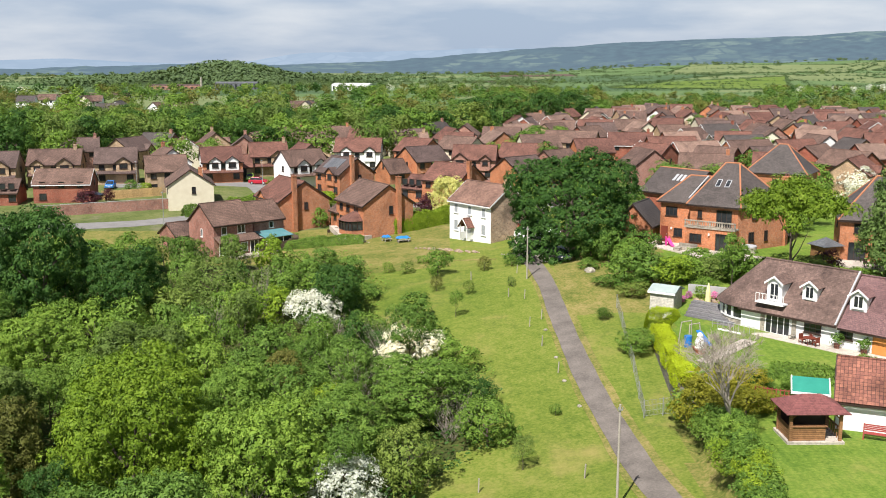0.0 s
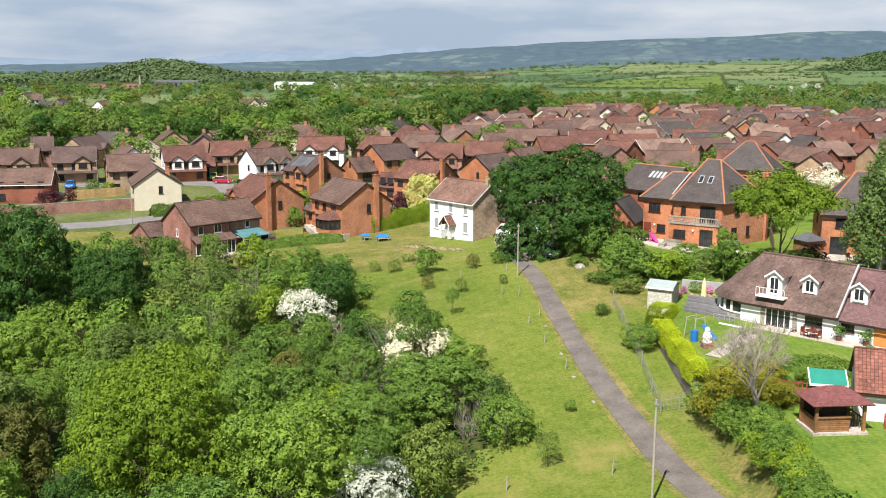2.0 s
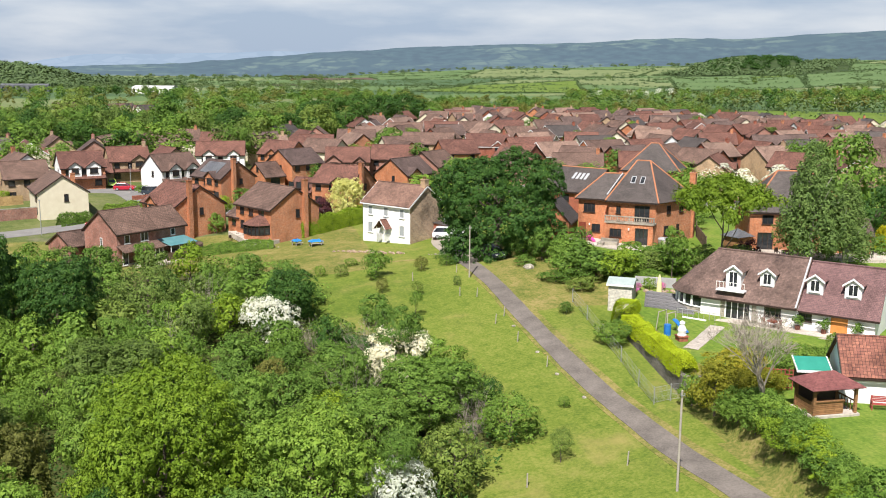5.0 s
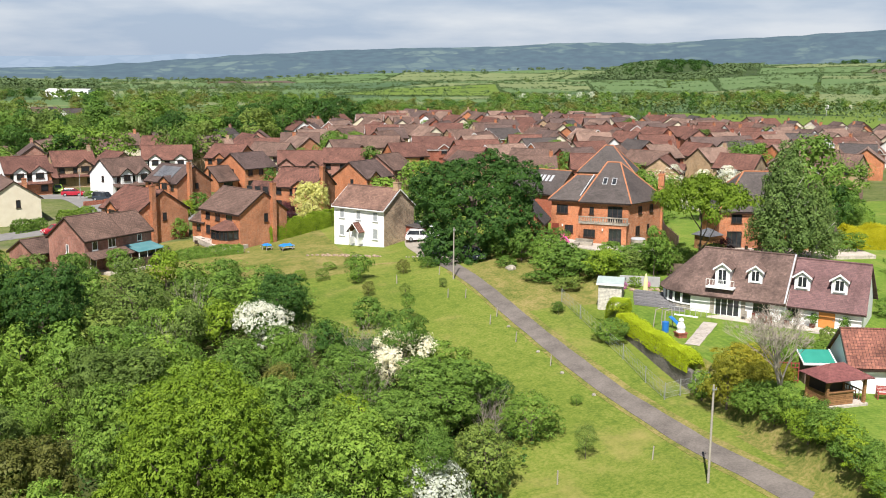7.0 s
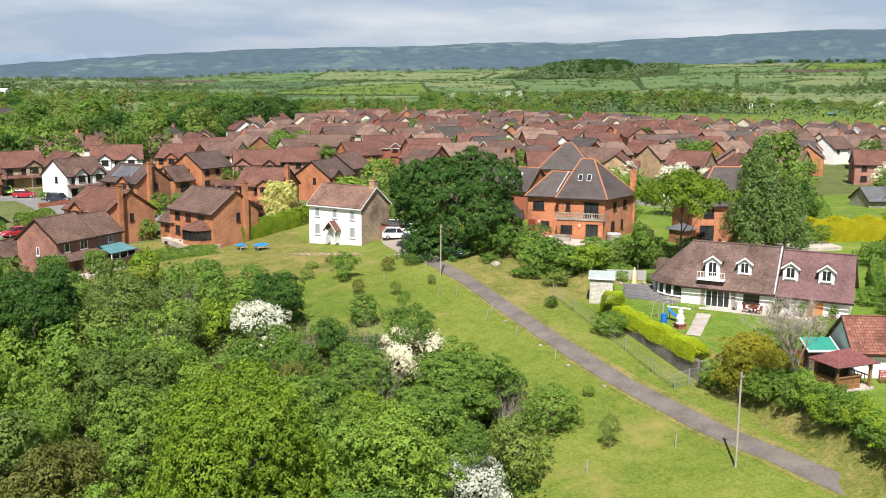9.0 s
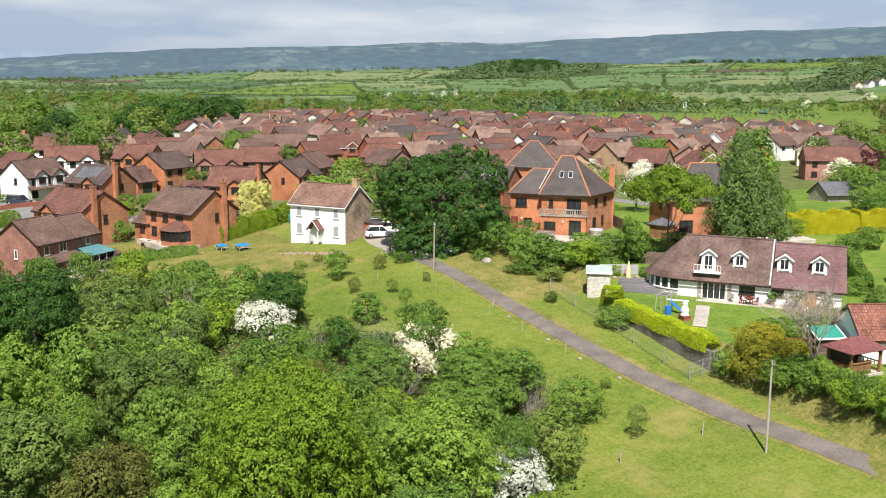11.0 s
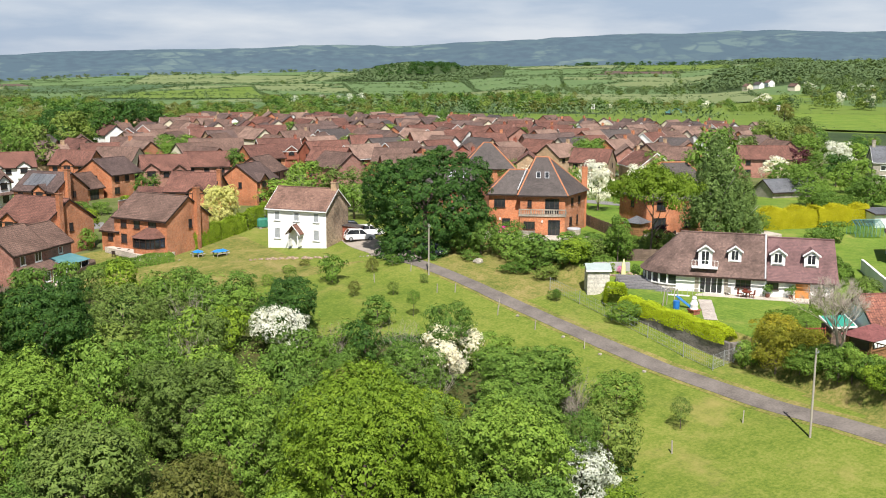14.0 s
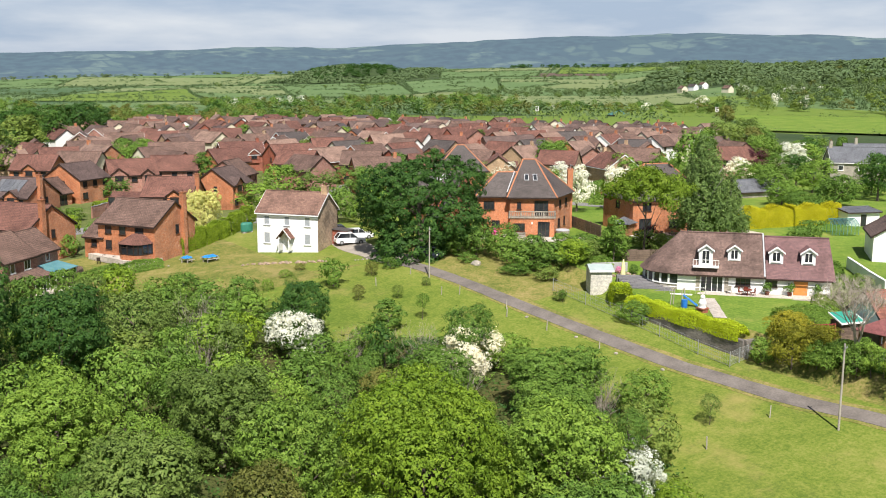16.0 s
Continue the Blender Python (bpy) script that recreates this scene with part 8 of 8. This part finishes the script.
solid("terrace_wall", tw, RENDER_WHITE, "low white rendered terrace wall", "wall", m=bm_)
rl = thing("terrace_rail", "thin metal terrace railing", "railing", bm_)
for k in range(9):
    part("post", Geo().tube((-13.2 + k * 0.55, -2.65, 0.28), (-13.2 + k * 0.55, -2.65, 1.05), 0.025, 0.025, 5), METAL, rl)
part("rail", Geo().tube((-13.2, -2.65, 1.05), (-8.8, -2.65, 1.05), 0.03, 0.03, 5), METAL, rl)
parasol = thing("parasol", "closed pale yellow parasol on the terrace bank", "parasol", pose(27.35, 98.6, -0.45))
part("pole", Geo().tube((0, 0, -0.3), (0, 0, 2.45), 0.03, 0.03, 6), METAL, parasol)
part("canopy", Geo().tube((0, 0, 0.35), (0, 0, 1.5), 0.30, 0.24, 9).tube((0, 0, 1.5), (0, 0, 2.4), 0.24, 0.06, 9), YELLOW, parasol)
fig = Geo().loft([[(r * math.cos(i * 0.5236), r * math.sin(i * 0.5236), h) for i in range(12)] for h, r in ((0.0, 0.42), (0.1, 0.42), (0.12, 0.34), (0.5, 0.42), (0.85, 0.28), (0.95, 0.2), (1.1, 0.26), (1.25, 0.22), (1.35, 0.1))])
solid("garden_statue", fig, PAINT_WHITE, "rounded white garden statue on the small lawn", "statue", m=pose(22.3, 82.3, gz(22.3, 82.3) + 0.5))
solid("plinth", Geo().box(-0.42, 0.42, -0.42, 0.42, -0.2, 0.38).box(-0.5, 0.5, -0.5, 0.5, 0.381, 0.5), BRICK_RED, "red brick plinth under the white statue", "plinth", m=pose(22.3, 82.3, gz(22.3, 82.3)))
bar = thing("climbing_frame", "small climbing frame with blue slide and bucket", "play frame", pose(22.3, 85.6, gz(22.3, 85.6), 0, 0, 30))
for u, v in ((-0.6, -0.5), (0.6, -0.5), (-0.6, 0.5), (0.6, 0.5)):
    part("post", Geo().tube((u * 1.3, v * 1.3, -0.2), (u, v, 1.9), 0.05, 0.05, 6), POLE_WOOD, bar)
part("crossbar", Geo().tube((-0.6, -0.5, 1.85), (0.6, -0.5, 1.85), 0.05, 0.05, 6).tube((-0.6, 0.5, 1.85), (0.6, 0.5, 1.85), 0.05, 0.05, 6), POLE_WOOD, bar)
part("slide", Geo().slab([(0.25, -2.0, 0.15), (0.8, -2.0, 0.15), (0.8, -0.45, 1.2), (0.25, -0.45, 1.2)], 0.06).box(0.22, 0.28, -2.0, -1.9, 0.1, 0.35), BLUE_PLASTIC, bar, "blue plastic slide")
part("bucket", Geo().tube((-1.1, -0.9, -0.05), (-1.1, -0.9, 1.0), 0.32, 0.34, 12), BLUE_PLASTIC, bar, "blue plastic barrel")
for x, y, r, m_ in ((27.4, 101.2, 0.8, LEAF_FRESH), (26.0, 101.0, 0.45, PINK_BLOSSOM), (28.6, 100.6, 0.5, PINK_BLOSSOM), (25.2, 99.9, 0.4, PINK_BLOSSOM), (29.6, 97.5, 0.5, LEAF_GREY), (30.2, 99.6, 0.7, LEAF_MID)):
    shrub(x, y, gz(x, y) + r * 1.7, r, m_, "small pink-flowering rockery bush" if m_ is PINK_BLOSSOM else "low green rockery bush", "rockery plants", int(x * 9) % 7)
for k in range(26):
    stone("stone", 26.0 + rk.uniform(0, 4.2), 96.8 + rk.uniform(0, 3.6), rk.uniform(0.18, 0.4), RUBBLE, "brown rockery stone on the terrace bank", "rockery stones")
bench = thing("bench", "red-stained slatted garden bench beside the outbuilding", "bench", pose(29.6, 63.6, -1.2, 0, 0, -24))
for k in range(4):
    part("seat_slat", Geo().box(-0.8, 0.8, -0.25 + k * 0.13, -0.15 + k * 0.13, 0.42, 0.45), RED_PAINT, bench)
    part("back_slat", Geo().box(-0.8, 0.8, 0.27, 0.31, 0.52 + k * 0.12, 0.61 + k * 0.12), RED_PAINT, bench)
for u in (-0.78, 0.78):
    part("side_frame", Geo().box(u - 0.04, u + 0.04, -0.26, -0.2, -0.1, 0.65).box(u - 0.04, u + 0.04, 0.22, 0.3, -0.1, 1.0).box(u - 0.04, u + 0.04, -0.26, 0.3, 0.62, 0.67), RED_PAINT, bench)
trel = thing("trellis", "red-brown timber trellis screen", "trellis", pose(24.4, 69.6, -1.2, 0, 0, -25))
for k in range(9):
    part("upright", Geo().box(-1.2 + k * 0.3 - 0.03, -1.2 + k * 0.3 + 0.03, -0.03, 0.03, -0.3, 1.7), RED_PAINT, trel)
for k in range(5):
    part("cross_slat", Geo().box(-1.25, 1.25, -0.055, -0.032, 0.15 + k * 0.36, 0.21 + k * 0.36), RED_PAINT, trel)
wall("garden_wall", [(46.5, 76.5), (50, 80.5), (57, 88)], 1.5, 0.3, RENDER_WHITE, "long white rendered garden wall", z=-0.6)
hedge([(33.5, 77.0), (36.5, 74.6), (40, 71.5)], 1.5, 1.5, LEAF_GREY, "clipped grey-green garden hedge", 0.16, 40, 21)
hedge([(26.5, 76.4), (30, 75.2), (32.5, 73.6)], 1.8, 1.1, LEAF_MID, "low green border hedge", 0.16, 40, 22)
hedge([(49, 84), (55, 91), (60, 96)], 1.6, 1.6, LEAF_MID, "green boundary hedge behind the bungalow", 0.2, 34, 23)
hedge([(78, 170), (92, 165), (104, 158)], 1.8, 2.2, LEAF_MID, "clipped green hedge along the side road", 0.3, 16, 24)
hedge([(71, 150), (76, 138), (84, 130)], 1.8, 2.0, LEAF_FRESH, "clipped green hedge beside the drive", 0.3, 16, 25)
gh = thing("greenhouse", "small aluminium-framed glass greenhouse", "greenhouse", pose(78.5, 103.0, 0.1, 0, 0, -25))
gp = [(-2.2, -1.3), (2.2, -1.3), (2.2, 1.3), (-2.2, 1.3)]
for k in range(8):
    u = -2.2 + k * 4.4 / 7
    for s in (-1, 1):
        part("glazing_bar", Geo().tube((u, s * 1.3, 0), (u, s * 1.3, 1.6), 0.035, 0.035, 5).tube((u, s * 1.3, 1.6), (u, 0, 2.4), 0.035, 0.035, 5), TEAL, gh)
part("ridge", Geo().tube((-2.2, 0, 2.4), (2.2, 0, 2.4), 0.04, 0.04, 5), TEAL, gh)


def clear_glass():
    m, t, out = material("clear_glass")
    a = wire(t, "ShaderNodeBsdfTransparent", Color=(0.86, 0.95, 0.92, 1))
    b = wire(t, "ShaderNodeBsdfGlossy", Roughness=0.05)
    mx = wire(t, "ShaderNodeMixShader", Fac=0.25)
    t.links.new(a.outputs[0], mx.inputs[1])
    t.links.new(b.outputs[0], mx.inputs[2])
    t.links.new(mx.outputs[0], out.inputs[0])
    return m


CLEAR = clear_glass()
for s in (-1, 1):
    part("side_pane", Geo().box(-2.2, 2.2, s * 1.3 - 0.01, s * 1.3 + 0.01, 0.1, 1.6), CLEAR, gh)
    part("roof_pane", Geo().slab([(-2.2, s * 1.3, 1.61), (2.2, s * 1.3, 1.61), (2.2, 0, 2.41), (-2.2, 0, 2.41)], 0.01), CLEAR, gh)

# ---- patios of the brick houses ----
mb_ = pose(37.66, 129.4, 0.87, 0, 0, -36)
for u, v, r in ((-6.4, -6.6, 0), (-5.2, -6.8, 60), (-5.8, -7.8, 170), (-6.9, -7.6, -80)):
    p = mb_ @ Vector((u, v, 0))
    chair(p.x, p.y, p.z, r, PAINT_DARK, "dark rattan garden chair on the patio", "patio chairs")
p = mb_ @ Vector((-6.0, -7.2, 0))
round_table(p.x, p.y, p.z, PAINT_DARK, "dark rattan round table on the patio", 0.7)
p = mb_ @ Vector((-4.6, -7.6, 0))
sl = thing("toy_slide", "small pink plastic toy slide on the patio", "toy", pose(p.x, p.y, p.z, 0, 0, 20))
part("chute", Geo().slab([(-0.25, -1.0, 0.1), (0.25, -1.0, 0.1), (0.25, 0.2, 0.95), (-0.25, 0.2, 0.95)], 0.06), PINK, sl)
part("ladder", Geo().box(-0.25, -0.2, 0.15, 0.5, 0, 1.2).box(0.2, 0.25, 0.15, 0.5, 0, 1.2).box(-0.2, 0.2, 0.2, 0.3, 0.3, 0.36).box(-0.2, 0.2, 0.2, 0.3, 0.6, 0.66), PINK, sl)
p = mb_ @ Vector((-1.6, -9.0, 0))
sofa = thing("garden_sofa", "grey rattan corner sofa on the patio", "sofa", pose(p.x, p.y, p.z, 0, 0, -38))
part("seat", Geo().box(-1.2, 1.2, -0.4, 0.4, 0, 0.4).box(-1.2, -0.4, -1.4, -0.4, 0, 0.4), PALE_STONE, sofa)
part("backrest", Geo().box(-1.2, 1.2, 0.4, 0.6, 0, 0.75), PALE_STONE, sofa)
p = mb_ @ Vector((-8.6, -6.6, 0))
bbq = thing("barbecue", "covered dark barbecue on the patio", "barbecue", pose(p.x, p.y, p.z))
part("cover", Geo().loft([[(0.6 * q * math.cos(i * 0.785), 0.45 * q * math.sin(i * 0.785), z_) for i in range(8)] for z_, q in ((0.0, 1.0), (0.8, 0.95), (1.05, 0.6))]), PAINT_DARK, bbq)
p = mb_ @ Vector((5.2, -5.6, -0.1))
tub = thing("hot_tub", "round pale hot tub with cover", "hot tub", pose(p.x, p.y, gz(p.x, p.y)))
part("tub", Geo().tube((0, 0, -0.2), (0, 0, 0.85), 0.95, 1.0, 18), PALE_STONE, tub)
part("cover", Geo().tube((0, 0, 0.85), (0, 0, 0.98), 1.02, 0.95, 18), RIDGE_GREY, tub)
for k, (x, y) in enumerate(((49.5, 112.6), (51, 111.9), (58.5, 109.0), (60, 108.6))):
    chair(x, y, 0.8, k * 70, PAINT_DARK, "dark garden chair on the pale terrace", "terrace chairs")
round_table(50.2, 111.3, 0.8, PAINT_DARK, "dark round garden table on the pale terrace", 0.7)
sm_ = thing("summerhouse", "small timber summerhouse with grey hipped roof", "summerhouse", pose(46.6, 117.5, 0.6, 0, 0, 20))
part("wall", Geo().box(-1.2, 1.2, -1.2, 1.2, -0.3, 2.0), TIMBER, sm_)
rf = Geo()
for k in range(4):
    a, b = 0.785 + k * 1.571, 0.785 + (k + 1) * 1.571
    rf.slab([(2.2 * math.cos(a), 2.2 * math.sin(a), 1.95), (2.2 * math.cos(b), 2.2 * math.sin(b), 1.95), (0, 0, 2.9)], 0.06)
part("roof", rf, SLATE_BLUE, sm_)


# ---- estate walls, fences, lamps, hedges ----
def lamp_post(x, y, h=5.5):
    l = thing("street_lamp", "slim grey street lamp on the estate road", "street lamp", pose(x, y, gz(x, y)), "street lamps")
    part("column", Geo().tube((0, 0, -0.3), (0, 0, h), 0.07, 0.05, 8), METAL, l)
    part("lantern", Geo().box(-0.12, 0.12, -0.5, 0.1, h, h + 0.14), METAL, l)


for x, y in ((-47.5, 164.9), (-37.5, 203), (2.0, 184), (-63, 201), (86, 172)):
    lamp_post(x, y)


def panel_fence(line, h, mat, label, w=1.8):
    f = thing("fence", label, "fence", pose(0, 0, 0))
    for (ax, ay), (bx, by) in zip(line, line[1:]):
        ln = math.hypot(bx - ax, by - ay)
        n = max(1, round(ln / w))
        ang = math.degrees(math.atan2(by - ay, bx - ax))
        for i in range(n):
            x, y = ax + (bx - ax) * (i + 0.5) / n, ay + (by - ay) * (i + 0.5) / n
            z = gz(x, y)
            q = ln / n
            part("panel", Geo().box(-q / 2 + 0.05, q / 2 - 0.05, -0.025, 0.025, -0.2, h), mat, f, m=pose(x, y, z, 0, 0, ang))
            part("post", Geo().box(-q / 2 - 0.05, -q / 2 + 0.05, -0.05, 0.05, -0.4, h + 0.12), mat, f, m=pose(x, y, z, 0, 0, ang))


panel_fence([(-26.5, 155.5), (-22.2, 148.2)], 1.7, FENCE_WOOD, "weathered close-boarded garden fence")
panel_fence([(-22.2, 148.2), (-27.0, 142.6)], 1.5, FENCE_WOOD, "weathered garden fence round the terrace")
panel_fence([(-41.5, 145.5), (-38.4, 139.4), (-33.5, 138.2)], 1.5, FENCE_WOOD, "dark brown fence beside the garage")
panel_fence([(-66, 188.5), (-55.5, 193.0)], 1.7, FENCE_NEW, "new golden timber fence panels")
panel_fence([(33.5, 104.8), (37.0, 103.2), (41.5, 102.4), (47, 102.2)], 1.5, FENCE_WOOD, "weathered boundary fence behind the bungalow")
panel_fence([(42.5, 118), (46, 128), (50, 136)], 1.7, FENCE_WOOD, "dark boundary fence between brick houses")
panel_fence([(88, 176), (98, 170), (110, 164)], 1.8, FENCE_WOOD, "dark garden fence along the side road")
wall("brick_wall", [(-72, 171.5), (-64.4, 174.6), (-53.5, 179), (-49.5, 180.6)], 1.9, 0.24, BRICK_PINK, "long red brick garden wall beside the road", cap=BLOCK)
wall("brick_wall", [(-9, 190.5), (-2, 197), (8, 200), (13.5, 198.7)], 2.0, 0.24, BRICK_PINK, "curved red brick garden wall", cap=BLOCK)
wall("brick_wall", [(-36.5, 194.5), (-33, 196.5), (-29, 197.5)], 0.9, 0.24, BRICK_RED, "low red brick front wall")
hedge([(-46.0, 172.0), (-41.5, 175.4)], 1.8, 1.8, LEAF_MID, "dark green hedge beside the road", 0.26, 20, 31)
hedge([(-39.5, 178.6), (-34.0, 183.2)], 1.8, 2.0, LEAF_FRESH, "clipped bright green hedge beside the road", 0.26, 20, 32)
hedge([(-7, 195.6), (1, 201.0)], 1.6, 1.9, LEAF_LIME, "yellow-green hedge behind the brick wall", 0.26, 20, 33)
hedge([(-27, 186), (-21, 188)], 1.6, 1.6, LEAF_LIME, "yellow-green hedge beside the solar-panelled house", 0.26, 20, 34)
for x, y, top, r, m_ in ((-19.0, 164.5, 3.0, 1.4, LEAF_LIME), (-20.5, 161.5, 0.6, 1.6, LEAF_FRESH), (-27, 157, -0.6, 1.5, LEAF_PURPLE), (-15, 168, 1.4, 1.6, LEAF_MID), (-3, 166, 1.6, 1.8, LEAF_PURPLE), (-59, 195, 1.2, 1.6, LEAF_LIME), (-62.5, 196, 1.4, 1.8, LEAF_MID), (-56, 199, 1.6, 1.6, LEAF_FRESH), (-64, 186.5, 0.8, 1.4, LEAF_PURPLE), (-35.5, 203, 0.8, 1.3, LEAF_FRESH), (-16, 187, 1.6, 2.2, LEAF_MID), (-12, 190, 1.2, 1.8, LEAF_FRESH), (1.5, 171.5, 0.8, 1.5, LEAF_GREY), (-24, 151, -1.6, 1.6, LEAF_MID), (-18.5, 147.6, -1.4, 1.5, LEAF_FRESH)):
    shrub(x, y, top, r, m_, "rounded garden shrub between the houses", "estate shrubs", int(abs(x * 3 + y)) % 17)
for x, y in ((-17.2, 156.2), (-16.4, 154.4), (-18.2, 155.0)):
    chair(x, y, gz(x, y), x * 31, PAINT_DARK, "dark garden chair behind the brick house", "lawn chairs")
pad("patio_4", [(-18.6, 158.6), (-16.0, 149.6), (-13.0, 147.6), (-11.0, 149.4), (-15.6, 158.4)], -1.75, PALE_SLAB, "pale rubble-edged patio behind the orange brick house", 0.8)
um = thing("garden_umbrella", "dark striped garden umbrella over a patio", "parasol", pose(-66, 184, gz(-66, 184)))
part("pole", Geo().tube((0, 0, -0.2), (0, 0, 2.5), 0.04, 0.04, 6), METAL, um)
uc = Geo()
for k in range(8):
    a, b = k * 0.785, (k + 1) * 0.785
    uc.slab([(2.0 * math.cos(a), 2.0 * math.sin(a), 2.0), (2.0 * math.cos(b), 2.0 * math.sin(b), 2.0), (0, 0, 2.6)], 0.03)
part("canopy", uc, CAR_DARK, um)
k_ = 2.8 / 4.0
for i in range(5):
    u = -3.2 + i * 1.05
    part("solar_panel", Geo().slab([(u, -3.2, 4.85 + 0.8 * k_), (u + 1.0, -3.2, 4.85 + 0.8 * k_), (u + 1.0, -0.7, 4.85 + 3.3 * k_), (u, -0.7, 4.85 + 3.3 * k_)], 0.05), SLATE_BLUE, s2)

# ---- railway signals and an excavator beyond the estate ----
def signal(b, r):
    x, y = polar(b, r)
    t = thing("railway_signal", "white-backed railway signal on a post beyond the field", "signal", pose(x, y, gz(x, y), 0, 0, -b), "railway signals")
    part("post", Geo().tube((0, 0, -0.5), (0, 0, 3.2), 0.16, 0.14, 8), METAL, t)
    part("signal_board", Geo().box(-1.1, 1.1, -0.08, 0.08, 3.2, 6.6), PAINT_WHITE, t)
    for z in (3.7, 5.2):
        part("signal_lamp", Geo().box(-0.5, 0.5, -0.3, -0.081, z, z + 1.0), PAINT_DARK, t)


signal(36.0, 668)
signal(46.6, 690)
xe, ye = polar(40.2, 640)
ex = thing("excavator", "teal tracked excavator parked beside the railway", "excavator", pose(xe, ye, gz(xe, ye) + 0.9, 0, 0, -50))
for s_ in (-1, 1):
    part("track", Geo().box(-2.2, 2.2, s_ * 1.2 - 0.35, s_ * 1.2 + 0.35, 0, 0.9), TYRE, ex)
part("cab", Geo().box(-2.2, 1.4, -1.4, 1.4, 0.95, 2.0).box(0.0, 1.4, -1.4, 0.0, 2.0, 3.1), TEAL, ex)
part("boom", Geo().tube((1.4, 0.5, 1.6), (4.6, 0.5, 4.2), 0.3, 0.25, 6).tube((4.6, 0.5, 4.2), (8.0, 0.5, 2.6), 0.25, 0.2, 6), TEAL, ex)
part("bucket", Geo().box(7.6, 8.6, 0.0, 1.0, 1.4, 2.6), TEAL, ex)

# ---- far buildings ----
for x, y, rz, L, D, e, m_, t_, lab in ((-100, 1110, -16, 44, 20, 7, RENDER_WHITE, PAINT_WHITE, "long white warehouse in the distance"), (-244, 1180, 0, 50, 14, 8, SLATE_BLUE, SLATE_BLUE, "long dark factory building below the wooded knoll"), (-320, 1190, 4, 60, 12, 5, BRICK_PINK, TILE_DARK, "low brick factory sheds in the distance")):
    wh_ = thing("warehouse" if e == 7 else "factory", lab, "building", pose(x, y, gz(x, y), 0, 0, rz), "far buildings")
    part("wall", Geo().box(-L / 2, L / 2, -D / 2, D / 2, -2, e), m_, wh_)
    part("roof", Geo().slab([(-L / 2, -D / 2, e + 0.1), (L / 2, -D / 2, e + 0.1), (L / 2, 0, e + 1.6), (-L / 2, 0, e + 1.6)], 0.1).slab([(L / 2, D / 2, e + 0.1), (-L / 2, D / 2, e + 0.1), (-L / 2, 0, e + 1.6), (L / 2, 0, e + 1.6)], 0.1), t_, wh_)
    for i in range(9):
        part("window", Geo().box(-L / 2 + L * (i + 0.3) / 9, -L / 2 + L * (i + 0.7) / 9, -D / 2 - 0.1, -D / 2 + 0.1, 1.5, e - 1.5), PANE, wh_)
fs = thing("factory_chimney", "tall pale factory chimney below the knoll", "chimney", pose(-286, 1177, gz(-286, 1177)))
part("shaft", Geo().tube((0, 0, -1), (0, 0, 15), 1.5, 1.1, 12), PALE_STONE, fs)
fr = random.Random(77)
for x, y, n in ((-72, 470, 5), (-136, 452, 6), (-215, 560, 5), (850, 812, 3), (825, 726, 1)):
    for i in range(n):
        px, py = (x + fr.uniform(-26, 26), y + fr.uniform(-16, 16) + i * 4) if x < 700 else (x + i * 22, y + i * 3)
        house("distant white rendered village house with " + ("grey" if i % 2 else "brown") + " roof", px, py, fr.uniform(0, 90), 10, 8, 5, 3, RENDER_WHITE if i % 3 else RENDER_CREAM, SLATE if i % 2 else TILE_BROWN, front=[(-2.5, 3.2, 1.2, 1.2), (2.5, 3.2, 1.2, 1.2)], group="village houses")
